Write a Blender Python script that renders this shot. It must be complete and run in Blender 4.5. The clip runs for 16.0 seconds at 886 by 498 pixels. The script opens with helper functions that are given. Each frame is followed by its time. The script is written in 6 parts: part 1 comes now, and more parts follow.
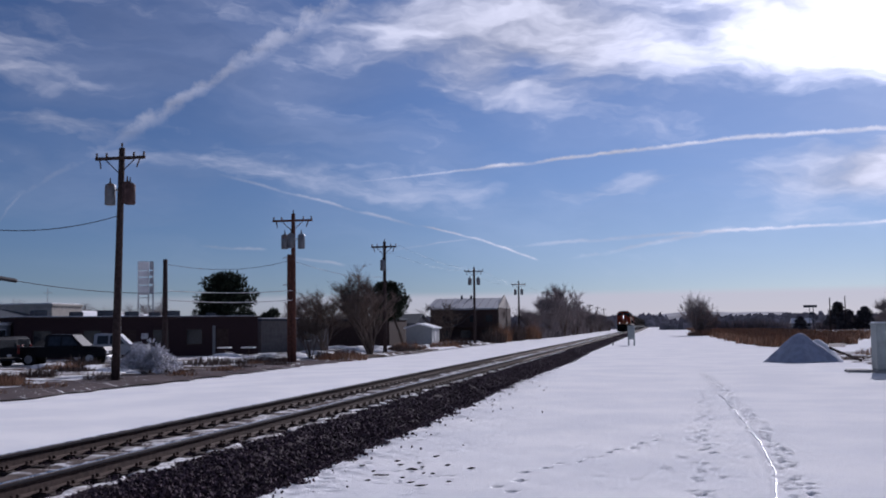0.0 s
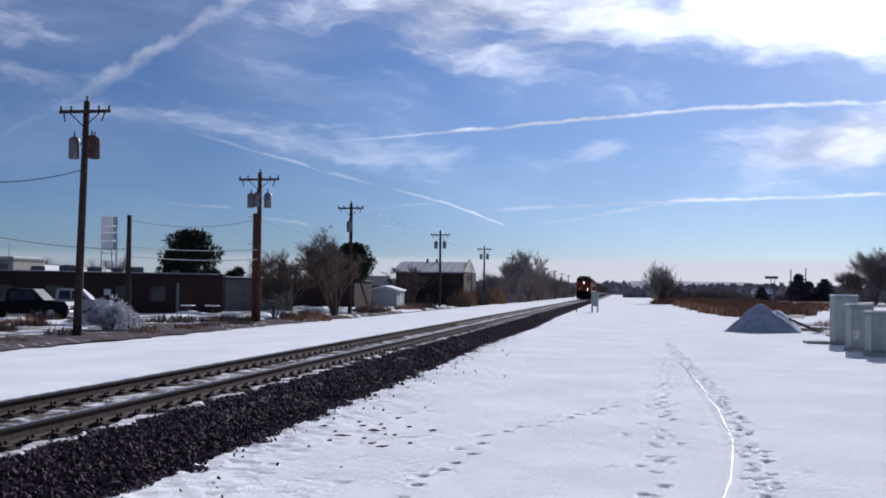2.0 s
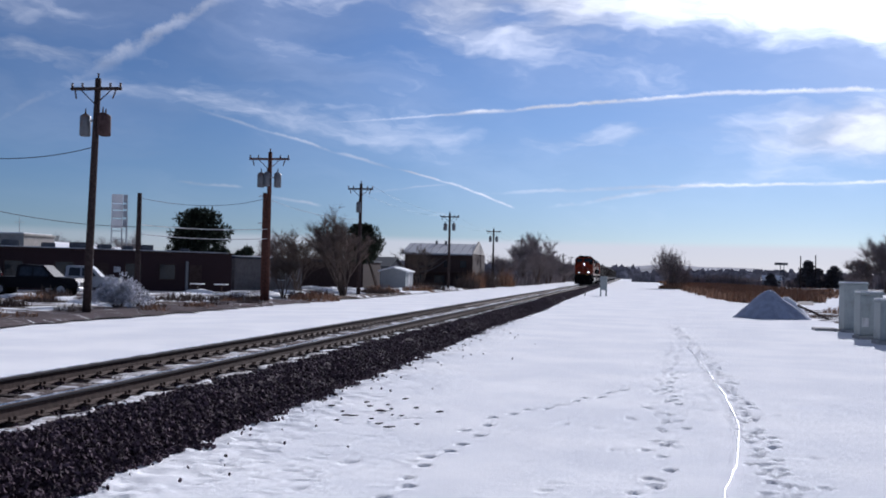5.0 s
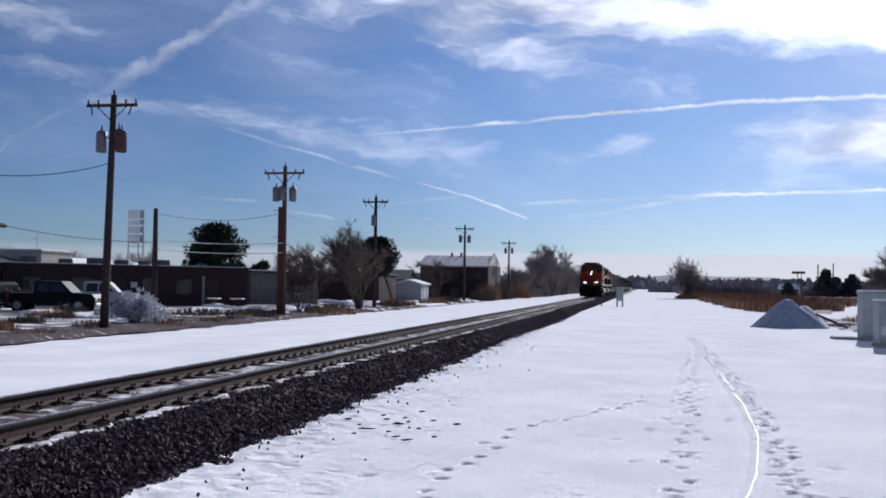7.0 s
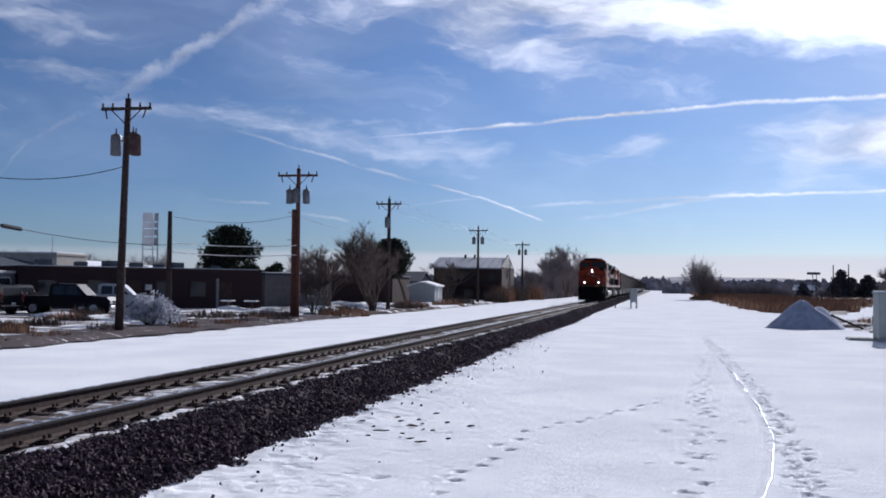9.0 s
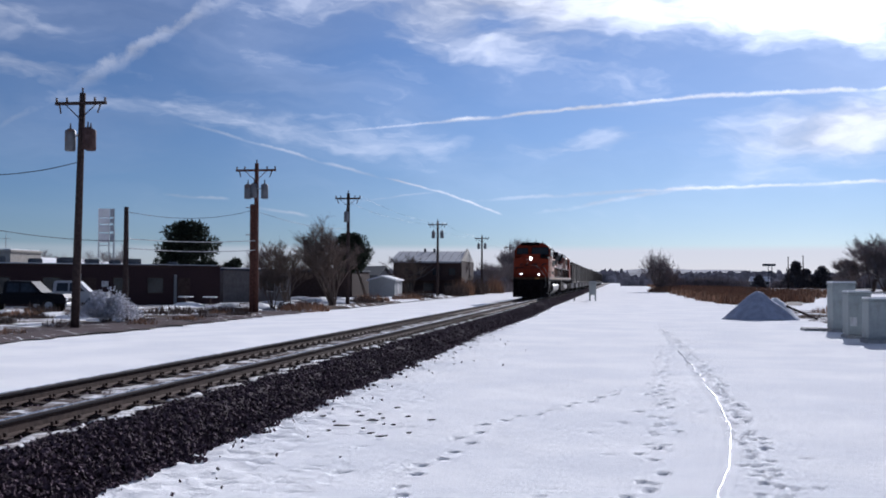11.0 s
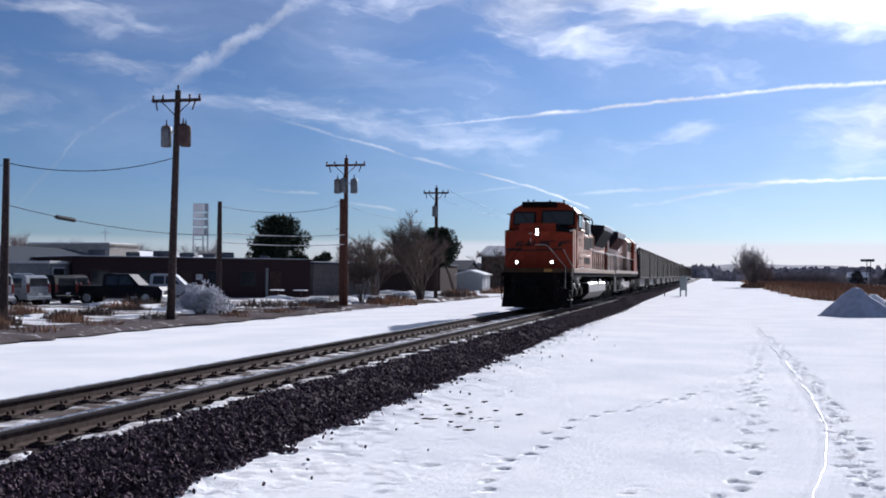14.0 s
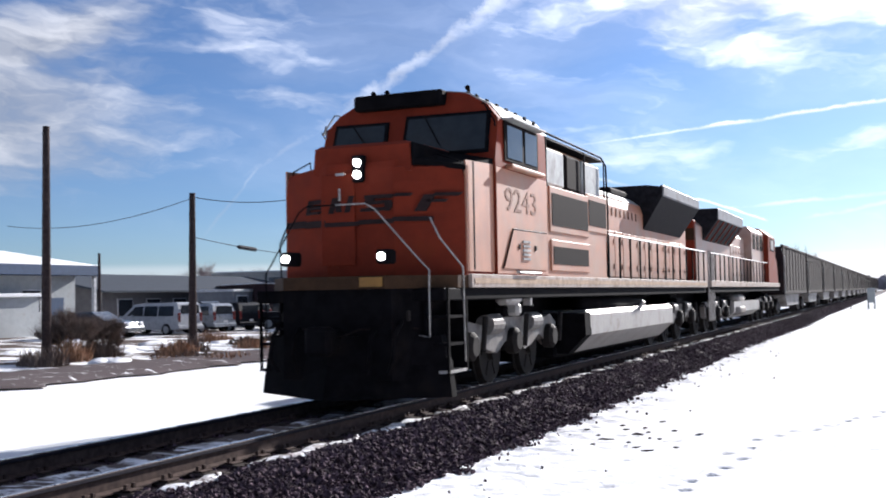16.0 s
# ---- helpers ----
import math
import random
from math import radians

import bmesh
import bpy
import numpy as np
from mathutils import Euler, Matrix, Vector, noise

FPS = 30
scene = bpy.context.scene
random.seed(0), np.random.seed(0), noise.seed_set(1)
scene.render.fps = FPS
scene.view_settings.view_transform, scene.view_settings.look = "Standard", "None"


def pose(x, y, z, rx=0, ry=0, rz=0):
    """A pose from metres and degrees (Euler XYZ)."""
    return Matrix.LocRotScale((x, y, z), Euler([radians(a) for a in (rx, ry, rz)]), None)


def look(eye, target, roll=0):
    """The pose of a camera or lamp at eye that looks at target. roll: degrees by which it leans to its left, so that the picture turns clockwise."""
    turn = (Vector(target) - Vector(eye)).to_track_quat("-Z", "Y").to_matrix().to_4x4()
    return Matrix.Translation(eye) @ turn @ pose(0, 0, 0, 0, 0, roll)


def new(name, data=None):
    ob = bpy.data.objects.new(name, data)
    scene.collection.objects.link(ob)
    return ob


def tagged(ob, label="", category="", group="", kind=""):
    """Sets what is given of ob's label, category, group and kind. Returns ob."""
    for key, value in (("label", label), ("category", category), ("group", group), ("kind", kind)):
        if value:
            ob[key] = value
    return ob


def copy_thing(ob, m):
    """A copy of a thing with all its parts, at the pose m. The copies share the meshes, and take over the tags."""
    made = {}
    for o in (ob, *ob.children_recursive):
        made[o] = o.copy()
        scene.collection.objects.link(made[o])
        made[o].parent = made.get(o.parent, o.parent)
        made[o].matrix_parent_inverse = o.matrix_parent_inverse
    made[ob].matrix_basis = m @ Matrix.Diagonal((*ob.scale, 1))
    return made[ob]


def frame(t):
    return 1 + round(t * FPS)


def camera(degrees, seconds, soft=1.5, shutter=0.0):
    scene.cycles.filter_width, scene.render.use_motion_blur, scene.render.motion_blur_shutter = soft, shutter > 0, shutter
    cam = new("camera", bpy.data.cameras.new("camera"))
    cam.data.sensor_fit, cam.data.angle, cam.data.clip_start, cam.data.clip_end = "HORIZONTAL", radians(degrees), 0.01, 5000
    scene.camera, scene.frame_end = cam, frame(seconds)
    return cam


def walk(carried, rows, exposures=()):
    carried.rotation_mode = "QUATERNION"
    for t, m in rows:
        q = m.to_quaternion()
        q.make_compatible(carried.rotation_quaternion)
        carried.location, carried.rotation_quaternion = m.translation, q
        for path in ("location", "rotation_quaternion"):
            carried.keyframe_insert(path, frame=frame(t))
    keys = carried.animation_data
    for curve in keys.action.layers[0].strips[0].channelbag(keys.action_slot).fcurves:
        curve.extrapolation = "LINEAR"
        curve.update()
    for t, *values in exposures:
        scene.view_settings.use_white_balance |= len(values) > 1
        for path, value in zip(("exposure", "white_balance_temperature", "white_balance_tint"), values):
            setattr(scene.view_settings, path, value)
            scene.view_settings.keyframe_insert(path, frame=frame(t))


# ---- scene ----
# ---- camera and its path ----
cam = camera(44.8, 16.0, soft=1.85, shutter=0.15)
EYE = (0.0, 0.0, 2.07)
# seconds, yaw, pitch, roll; the camera turns on the spot
PATH = [
    (0.0, 11.16, 4.17, 0.68),
    (0.5, 12.59, 2.30, 0.43),
    (1.0, 10.76, 1.33, -0.09),
    (1.5, 9.56, 1.09, -0.08),
    (2.0, 9.30, 2.21, -0.63),
    (2.5, 10.30, 0.67, -0.92),
    (3.0, 9.78, 1.08, -1.36),
    (3.5, 9.38, 1.26, -1.38),
    (6.0, 10.15, 1.18, -1.24),
    (6.5, 10.35, 1.07, -1.03),
    (7.0, 10.60, 1.87, -0.84),
    (7.5, 10.49, 1.17, -0.59),
    (8.0, 10.58, 1.23, -1.05),
    (8.5, 11.50, 1.96, -0.67),
    (11.0, 9.18, 1.66, -0.24),
    (11.5, 8.95, 0.85, 0.10),
    (12.0, 9.20, 0.95, 0.03),
    (12.5, 10.29, 1.03, 0.21),
    (13.0, 11.60, 1.79, 0.38),
    (13.5, 12.30, 1.50, -0.13),
    (14.0, 13.86, 1.33, -0.47),
    (14.5, 14.06, 1.52, 0.14),
    (15.0, 14.50, 1.56, 0.34),
    (15.5, 17.56, 1.93, 0.87),
    (16.0, 22.96, 2.45, 0.99),
]
EXPOSURES = [(0.0, -0.14, 5800, 22), (0.5, -0.12, 5650, 16), (1.0, 0.16, 5750, 16), (12.0, 0.24, 5780, 15), (12.5, 0.22, 5780, 15), (13.0, 0.22, 5800, 15), (13.5, 0.42, 5850, 15), (14.5, 0.48, 5880, 14), (15.5, 0.68, 6000, 14), (16.0, 1.08, 6150, 13)]
walk(cam, [(t, pose(*EYE, 90 + p, r, y)) for t, y, p, r in PATH], EXPOSURES)

# ---- sky and sun ----
SUN_AZ, SUN_EL = 11.0, 22.0      # degrees right of the track's direction, degrees up
SUN_DIR = Vector((math.sin(radians(SUN_AZ)) * math.cos(radians(SUN_EL)), math.cos(radians(SUN_AZ)) * math.cos(radians(SUN_EL)), math.sin(radians(SUN_EL))))


class Nodes:
    """Short hand for node trees."""

    def __init__(self, tree):
        self.tree = tree
        tree.nodes.clear()

    def add(self, kind, **inputs):
        node = self.tree.nodes.new(kind)
        for key, value in inputs.items():
            if key.startswith("i"):
                self.put(node.inputs[int(key[1:])], value)
        return node

    def put(self, socket, value):
        if isinstance(value, bpy.types.NodeSocket):
            self.tree.links.new(value, socket)
        else:
            socket.default_value = value

    def math(self, op, a, b=0.0, c=0.0, clamp=False):
        node = self.add("ShaderNodeMath", i0=a, i1=b, i2=c)
        node.operation, node.use_clamp = op, clamp
        return node.outputs[0]

    def vec(self, op, a, b=(0, 0, 0)):
        node = self.add("ShaderNodeVectorMath", i0=a, i1=b)
        node.operation = op
        return node.outputs["Value"] if op in ("DOT_PRODUCT", "LENGTH", "DISTANCE") else node.outputs[0]

    def noise(self, vector, scale, detail=4.0, rough=0.55):
        node = self.tree.nodes.new("ShaderNodeTexNoise")
        self.put(node.inputs["Vector"], vector)
        node.inputs["Scale"].default_value, node.inputs["Detail"].default_value, node.inputs["Roughness"].default_value = scale, detail, rough
        return node.outputs[0]

    def ramp(self, value, low, high, to_low=0.0, to_high=1.0, smooth=True):
        node = self.tree.nodes.new("ShaderNodeMapRange")
        node.interpolation_type = "SMOOTHSTEP" if smooth else "LINEAR"
        for i, v in enumerate((value, low, high, to_low, to_high)):
            self.put(node.inputs[i], v)
        return node.outputs[0]

    def mix(self, factor, a, b):
        node = self.tree.nodes.new("ShaderNodeMix")
        node.data_type = "RGBA"
        self.put(node.inputs[0], factor)
        self.put(node.inputs[6], a)
        self.put(node.inputs[7], b)
        return node.outputs[2]


def way(az, el):
    """A direction; az in degrees to the left of the track, el up."""
    a, e = radians(az), radians(el)
    return Vector((-math.sin(a) * math.cos(e), math.cos(a) * math.cos(e), math.sin(e)))


def make_world():
    world = bpy.data.worlds.new("winter_sky")
    scene.world = world
    world.use_nodes = True
    n = Nodes(world.node_tree)
    sky = n.add("ShaderNodeTexSky")
    sky.sky_type, sky.sun_disc = "NISHITA", False
    sky.sun_elevation, sky.sun_rotation = radians(SUN_EL), radians(SUN_AZ)
    sky.altitude, sky.air_density, sky.dust_density, sky.ozone_density = 1500, 1.0, 0.6, 2.5
    d = n.add("ShaderNodeTexCoord").outputs["Generated"]
    split = n.add("ShaderNodeSeparateXYZ", i0=d)
    z = split.outputs[2]
    near_sun = n.vec("DOT_PRODUCT", d, tuple(SUN_DIR))
    glow = n.ramp(near_sun, 0.960, 0.998, 0.0, 1.0)
    forward = n.ramp(near_sun, 0.45, 0.98, 0.34, 1.0)
    # bearing to the left of the track and height, in degrees, bent by slow swirls
    bearing = n.math("MULTIPLY", n.math("ARCTAN2", n.math("MULTIPLY", split.outputs[0], -1.0), split.outputs[1]), 57.2958)
    height = n.math("MULTIPLY", n.math("ARCSINE", z), 57.2958)
    at = n.add("ShaderNodeCombineXYZ", i0=bearing, i1=n.math("MULTIPLY", height, 2.2), i2=0.0).outputs[0]
    swirl = n.tree.nodes.new("ShaderNodeTexNoise")
    n.put(swirl.inputs["Vector"], at)
    swirl.inputs["Scale"].default_value, swirl.inputs["Detail"].default_value, swirl.inputs["Roughness"].default_value = 0.14, 4.0, 0.6
    bend = n.add("ShaderNodeSeparateXYZ", i0=n.vec("SUBTRACT", swirl.outputs[1], (0.5, 0.5, 0.5)))
    bearing_w = n.math("ADD", bearing, n.math("MULTIPLY", bend.outputs[0], 7.0))
    height_w = n.math("ADD", height, n.math("MULTIPLY", bend.outputs[1], 3.2))
    drawn = n.add("ShaderNodeCombineXYZ", i0=n.math("MULTIPLY", bearing_w, 0.62), i1=n.math("ADD", n.math("MULTIPLY", height_w, 2.3), n.math("MULTIPLY", bearing_w, -0.16)), i2=3.0).outputs[0]
    body = n.math("ADD", n.math("MULTIPLY", n.noise(drawn, 0.20, 5.0, 0.52), 0.78), n.math("MULTIPLY", n.noise(drawn, 0.75, 5.0, 0.55), 0.22))
    # sheets of cirrus: bearing, height, half width, half height, slope, thickness
    sheets = (
        (5.0, 15.5, 21.0, 6.2, 0.02, 0.40), (-9.5, 16.0, 17.0, 6.6, 0.0, 0.48), (-11.4, 7.9, 9.5, 2.7, 0.0, 0.42), (1.0, 7.25, 9.0, 1.2, -0.08, 0.16),
        (20.0, 8.1, 15.0, 2.2, 0.10, 0.13), (31.0, 15.4, 12.0, 2.6, -0.2, 0.10), (30.5, 12.2, 8.0, 1.4, 0.1, 0.10), (43.0, 12.9, 9.0, 3.6, -0.38, 0.42),
        (33.5, 12.9, 8.0, 1.6, 0.0, 0.10), (30.5, 10.4, 8.0, 1.2, 0.08, 0.17), (45.0, 9.5, 16.0, 7.0, 0.0, 0.37),
    )
    cover = n.ramp(height, 16.0, 24.0, 0.0, 0.20)
    for az, el, wide, tall, slope, thick in sheets:
        du = n.math("MULTIPLY", n.math("SUBTRACT", bearing_w, az), 1.0 / wide)
        dv = n.math("MULTIPLY", n.math("SUBTRACT", n.math("SUBTRACT", height_w, el), n.math("MULTIPLY", n.math("SUBTRACT", bearing_w, az), slope)), 1.0 / tall)
        q = n.math("SQRT", n.math("ADD", n.math("MULTIPLY", du, du), n.math("MULTIPLY", dv, dv)))
        cover = n.math("MAXIMUM", cover, n.ramp(q, 1.0, 0.05, 0.0, thick))
    # a torn blue gap in the main sheet
    du, dv = n.math("MULTIPLY", n.math("SUBTRACT", bearing, 6.0), 0.38), n.math("MULTIPLY", n.math("SUBTRACT", height_w, 13.7), 0.85)
    gap = n.ramp(n.math("SQRT", n.math("ADD", n.math("MULTIPLY", du, du), n.math("MULTIPLY", dv, dv))), 1.0, 0.2, 0.0, 0.13)
    cloud = n.ramp(n.math("SUBTRACT", n.math("ADD", body, cover), gap), 0.50, 1.0, 0.0, 0.95)
    cloud = n.math("MULTIPLY", cloud, n.ramp(z, 0.04, 0.12, 0.15, 1.0))
    # a thin milky veil over the whole sky
    veil = n.math("MULTIPLY", n.ramp(n.noise(drawn, 0.11, 4.0, 0.55), 0.35, 0.70, 0.02, 0.15), n.ramp(z, 0.03, 0.14, 0.15, 1.0))
    cloud = n.math("MAXIMUM", cloud, veil)
    # haze bank along the horizon
    haze = n.math("MULTIPLY", n.ramp(z, 0.034, 0.026, 0.0, 0.75), n.ramp(near_sun, 0.72, 0.93, 0.30, 1.0))
    # contrails: great circles between two directions; width, strength, break-up
    trails = (
        (way(35.2, 3.6), way(32.4, 7.1), 0.0030, 0.22, 0.03),
        (way(33.2, 6.5), way(27.9, 9.8), 0.0065, 0.24, 0.04),
        (way(28.3, 9.55), way(21.6, 13.95), 0.0110, 0.48, 0.04),
        (way(22.2, 13.5), way(15.8, 17.6), 0.0160, 0.52, 0.04),
        (way(22.0, 7.9), way(13.0, 5.55), 0.0024, 0.50, 0.07),
        (way(12.0, 5.36), way(8.9, 4.58), 0.0016, 0.80, 0.012),
        (way(9.2, 4.68), way(6.1, 3.56), 0.0017, 0.98, 0.010),
        (way(15.5, 7.8), way(7.0, 8.55), 0.0022, 0.55, 0.06),
        (way(9.3, 8.38), way(0.0, 9.22), 0.0026, 1.00, 0.02),
        (way(0.4, 9.19), way(-4.2, 9.47), 0.0028, 1.00, 0.01),
        (way(-3.5, 9.45), way(-16.0, 9.50), 0.0034, 0.95, 0.02),
        (way(7.0, 4.3), way(-3.0, 4.82), 0.0030, 0.42, 0.04),
        (way(-1.0, 4.72), way(-16.0, 5.0), 0.0026, 0.95, 0.05),
        (way(3.6, 3.72), way(-4.0, 4.9), 0.0034, 0.45, 0.03),
        (way(23.4, 4.35), way(20.6, 4.22), 0.0022, 0.45, 0.015),
        (way(18.8, 3.75), way(16.4, 3.40), 0.0024, 0.42, 0.012),
        (way(14.5, 4.1), way(9.5, 4.7), 0.0016, 0.30, 0.02),
    )
    wisp = n.noise(d, 36.0, 5.0, 0.65)
    broad = n.noise(d, 9.0, 3.0, 0.5)
    for a, b, width, strength, soft in trails:
        normal = a.cross(b).normalized()
        along = (b - a).normalized()
        off = n.math("ADD", n.vec("DOT_PRODUCT", d, tuple(normal)), n.math("MULTIPLY", n.math("SUBTRACT", wisp, 0.5), width * 2.2))
        off = n.math("ADD", off, n.math("MULTIPLY", n.math("SUBTRACT", broad, 0.5), width * 1.2))
        line = n.ramp(n.math("ABSOLUTE", off), 0.0, width, strength, 0.0)
        u = n.vec("DOT_PRODUCT", d, tuple(along))
        lo, hi = a.dot(along), b.dot(along)
        line = n.math("MULTIPLY", line, n.math("MULTIPLY", n.ramp(u, lo - soft, lo + soft), n.ramp(u, hi + soft * 0.4, hi - soft * 0.4)))
        line = n.math("MULTIPLY", line, n.ramp(wisp, 0.28, 0.62, 0.35, 1.0))
        cloud = n.math("MAXIMUM", cloud, line)
    bright = n.math("ADD", n.math("MULTIPLY", forward, n.ramp(body, 0.36, 0.64, 10.0, 18.5)), n.math("MULTIPLY", glow, 14.0))
    white = n.vec("MULTIPLY", n.add("ShaderNodeCombineXYZ", i0=bright, i1=bright, i2=bright).outputs[0], (0.93, 0.95, 1.0))
    around = n.ramp(near_sun, 0.80, 0.97, 0.77, 1.03)
    tone = n.vec("MULTIPLY", n.vec("MULTIPLY", sky.outputs[0], (0.71, 0.86, 1.09)), n.add("ShaderNodeCombineXYZ", i0=around, i1=around, i2=around).outputs[0])
    mixed = n.mix(cloud, tone, white)
    mixed = n.mix(haze, mixed, (12.0, 11.4, 11.6, 1))
    back = n.add("ShaderNodeBackground", i0=mixed, i1=0.05)
    out = n.add("ShaderNodeOutputWorld", i0=back.outputs[0])
    return out


make_world()
sun = new("sun", bpy.data.lights.new("sun", "SUN"))
sun.data.energy, sun.data.angle, sun.data.color = 4.9, radians(0.6), (1.0, 0.95, 0.88)
sun.matrix_world = look(SUN_DIR * 300, (0, 0, 0))


# ---- materials ----
def material(name, colour, rough=0.6, metal=0.0, vary=0.25, scale=6.0, bump=0.0, bump_scale=40.0, dirt=None, dirt_amount=0.0, dirt_scale=2.0,
             emission=None, power=0.0, random_value=0.0, alpha=1.0, transmission=0.0, coat=0.0, island=False, spec=None):
    """A surface with grain, stains and relief in object space."""
    m = bpy.data.materials.new(name)
    m.use_nodes = True
    n = Nodes(m.node_tree)
    b = n.add("ShaderNodeBsdfPrincipled")
    pos = n.add("ShaderNodeTexCoord").outputs["Object"]
    c0 = (*[v * (1 - vary) for v in colour], 1)
    c1 = (*[min(1, v * (1 + vary)) for v in colour], 1)
    small = n.noise(pos, scale, 6.0, 0.6)
    col = n.mix(n.ramp(small, 0.3, 0.7), c0, c1)
    if dirt:
        spots = n.ramp(n.noise(pos, dirt_scale, 5.0, 0.65), 0.62 - dirt_amount * 0.3, 0.72, 0.0, 0.85)
        col = n.mix(spots, col, (*dirt, 1))
    if random_value:
        rnd = n.add("ShaderNodeNewGeometry").outputs["Random Per Island"] if island else n.add("ShaderNodeObjectInfo").outputs["Random"]
        hsv = n.add("ShaderNodeHueSaturation")
        n.put(hsv.inputs["Value"], n.ramp(rnd, 0, 1, 1 - random_value, 1 + random_value, smooth=False))
        n.put(hsv.inputs["Color"], col)
        col = hsv.outputs[0]
    n.put(b.inputs["Base Color"], col)
    n.put(b.inputs["Roughness"], n.ramp(small, 0.2, 0.8, max(0.02, rough - 0.1), min(1, rough + 0.1)))
    b.inputs["Metallic"].default_value = metal
    b.inputs["Specular IOR Level"].default_value = spec if spec is not None else 0.5 if rough < 0.35 else 0.28 if rough < 0.6 else 0.06
    b.inputs["Alpha"].default_value = alpha
    b.inputs["Transmission Weight"].default_value = transmission
    b.inputs["Coat Weight"].default_value, b.inputs["Coat Roughness"].default_value = coat, 0.05 if rough < 0.3 else 0.32
    if bump:
        bn = n.tree.nodes.new("ShaderNodeBump")
        bn.inputs["Strength"].default_value, bn.inputs["Distance"].default_value = bump, 0.02
        n.put(bn.inputs["Height"], n.noise(pos, bump_scale, 6.0, 0.65))
        n.put(b.inputs["Normal"], bn.outputs[0])
    if emission:
        b.inputs["Emission Color"].default_value, b.inputs["Emission Strength"].default_value = (*emission, 1), power
    n.add("ShaderNodeOutputMaterial", i0=b.outputs[0])
    return m


def snow_material(name, bare=None, bare_from=0.75, bare_scale=0.8, grime=(1.0, 1.0, 1.0)):
    """Old snow: wind crust, fine sparkle-free grain, bare soil where it has blown thin."""
    m = bpy.data.materials.new(name)
    m.use_nodes = True
    n = Nodes(m.node_tree)
    b = n.add("ShaderNodeBsdfPrincipled")
    pos = n.add("ShaderNodeTexCoord").outputs["Object"]
    stretch = n.add("ShaderNodeMapping", i0=pos)
    stretch.inputs["Scale"].default_value = (0.55, 1.6, 1.0)
    col = n.mix(n.ramp(n.noise(pos, 0.35, 4.0), 0.35, 0.65), (0.80, 0.81, 0.84, 1), (0.89, 0.89, 0.90, 1))
    col = n.mix(n.ramp(n.noise(pos, 18.0, 5.0, 0.7), 0.55, 0.8, 0.0, 0.25), col, (0.66, 0.67, 0.72, 1))
    if grime != (1.0, 1.0, 1.0):
        soiled = n.add("ShaderNodeVectorMath", i0=col, i1=grime)
        soiled.operation = "MULTIPLY"
        col = n.mix(n.ramp(n.noise(pos, 4.0, 5.0, 0.65), 0.38, 0.60), soiled.outputs[0], col)
    if bare:
        f = n.math("ADD", n.noise(stretch.outputs[0], bare_scale, 7.0, 0.66), 0.0)
        col = n.mix(n.ramp(f, bare_from, bare_from + 0.035), col, (*bare, 1))
    n.put(b.inputs["Base Color"], col)
    b.inputs["Roughness"].default_value = 0.8
    b.inputs["Specular IOR Level"].default_value = 0.0
    b.inputs["Subsurface Weight"].default_value = 0.0
    crust = n.math("ADD", n.math("MULTIPLY", n.noise(stretch.outputs[0], 5.0, 7.0, 0.62), 1.0), n.math("MULTIPLY", n.noise(pos, 22.0, 5.0, 0.72), 0.75))
    bn = n.tree.nodes.new("ShaderNodeBump")
    bn.inputs["Strength"].default_value, bn.inputs["Distance"].default_value = 0.48, 0.05
    n.put(bn.inputs["Height"], crust)
    n.put(b.inputs["Normal"], bn.outputs[0])
    n.add("ShaderNodeOutputMaterial", i0=b.outputs[0])
    return m


SNOW = snow_material("snow")
SNOW_THIN = snow_material("thin_snow", bare=(0.12, 0.098, 0.088), bare_from=0.475, bare_scale=0.42)
SNOW_SOIL = snow_material("soil_with_snow_flecks", bare=(0.120, 0.102, 0.104), bare_from=0.36, bare_scale=2.6)
SNOW_CAP = snow_material("snow_cap")
SNOW_PATCHY = snow_material("dirty_track_snow", bare=(0.15, 0.125, 0.115), bare_from=0.46, bare_scale=2.6, grime=(0.42, 0.39, 0.38))
SNOW_SOILED = snow_material("soiled_snow", bare=(0.15, 0.12, 0.11), bare_from=0.56, bare_scale=3.5, grime=(0.45, 0.41, 0.39))
ICE = material("icy_snow", (0.90, 0.90, 0.92), 0.33, vary=0.04, scale=8, bump=0.5, bump_scale=30, coat=0.0)
BALLAST = material("ballast_bed", (0.040, 0.028, 0.034), 0.95, vary=0.5, scale=22, bump=1.0, bump_scale=18)
STONE = material("ballast_stone", (0.078, 0.054, 0.066), 0.85, vary=0.35, scale=25, random_value=0.65, island=True, bump=0.3, bump_scale=60)
TIE = material("tie_timber", (0.06, 0.048, 0.043), 0.9, vary=0.4, scale=14, bump=0.6, bump_scale=30, random_value=0.3)
HEAD_SHADE = material("shaded_rail_head", (0.022, 0.020, 0.026), 0.7, 0.1, vary=0.3, scale=12)
RAIL_SIDE = material("rusty_rail", (0.072, 0.050, 0.043), 0.8, 0.1, vary=0.3, scale=12, bump=0.3)
RAIL_TOP = material("polished_rail", (0.55, 0.55, 0.56), 0.28, 1.0, vary=0.1)
POLE = material("weathered_pole", (0.050, 0.037, 0.036), 0.9, vary=0.35, scale=9, bump=0.5, bump_scale=25)
POLE_RED = material("red_brown_pole", (0.095, 0.045, 0.036), 0.9, vary=0.3, scale=9, bump=0.5, bump_scale=25)
GALV = material("galvanised_steel", (0.42, 0.43, 0.45), 0.45, 0.7, vary=0.15)
CAN = material("transformer_grey", (0.13, 0.14, 0.16), 0.5, 0.2, vary=0.15, dirt=(0.16, 0.09, 0.06), dirt_amount=0.3)
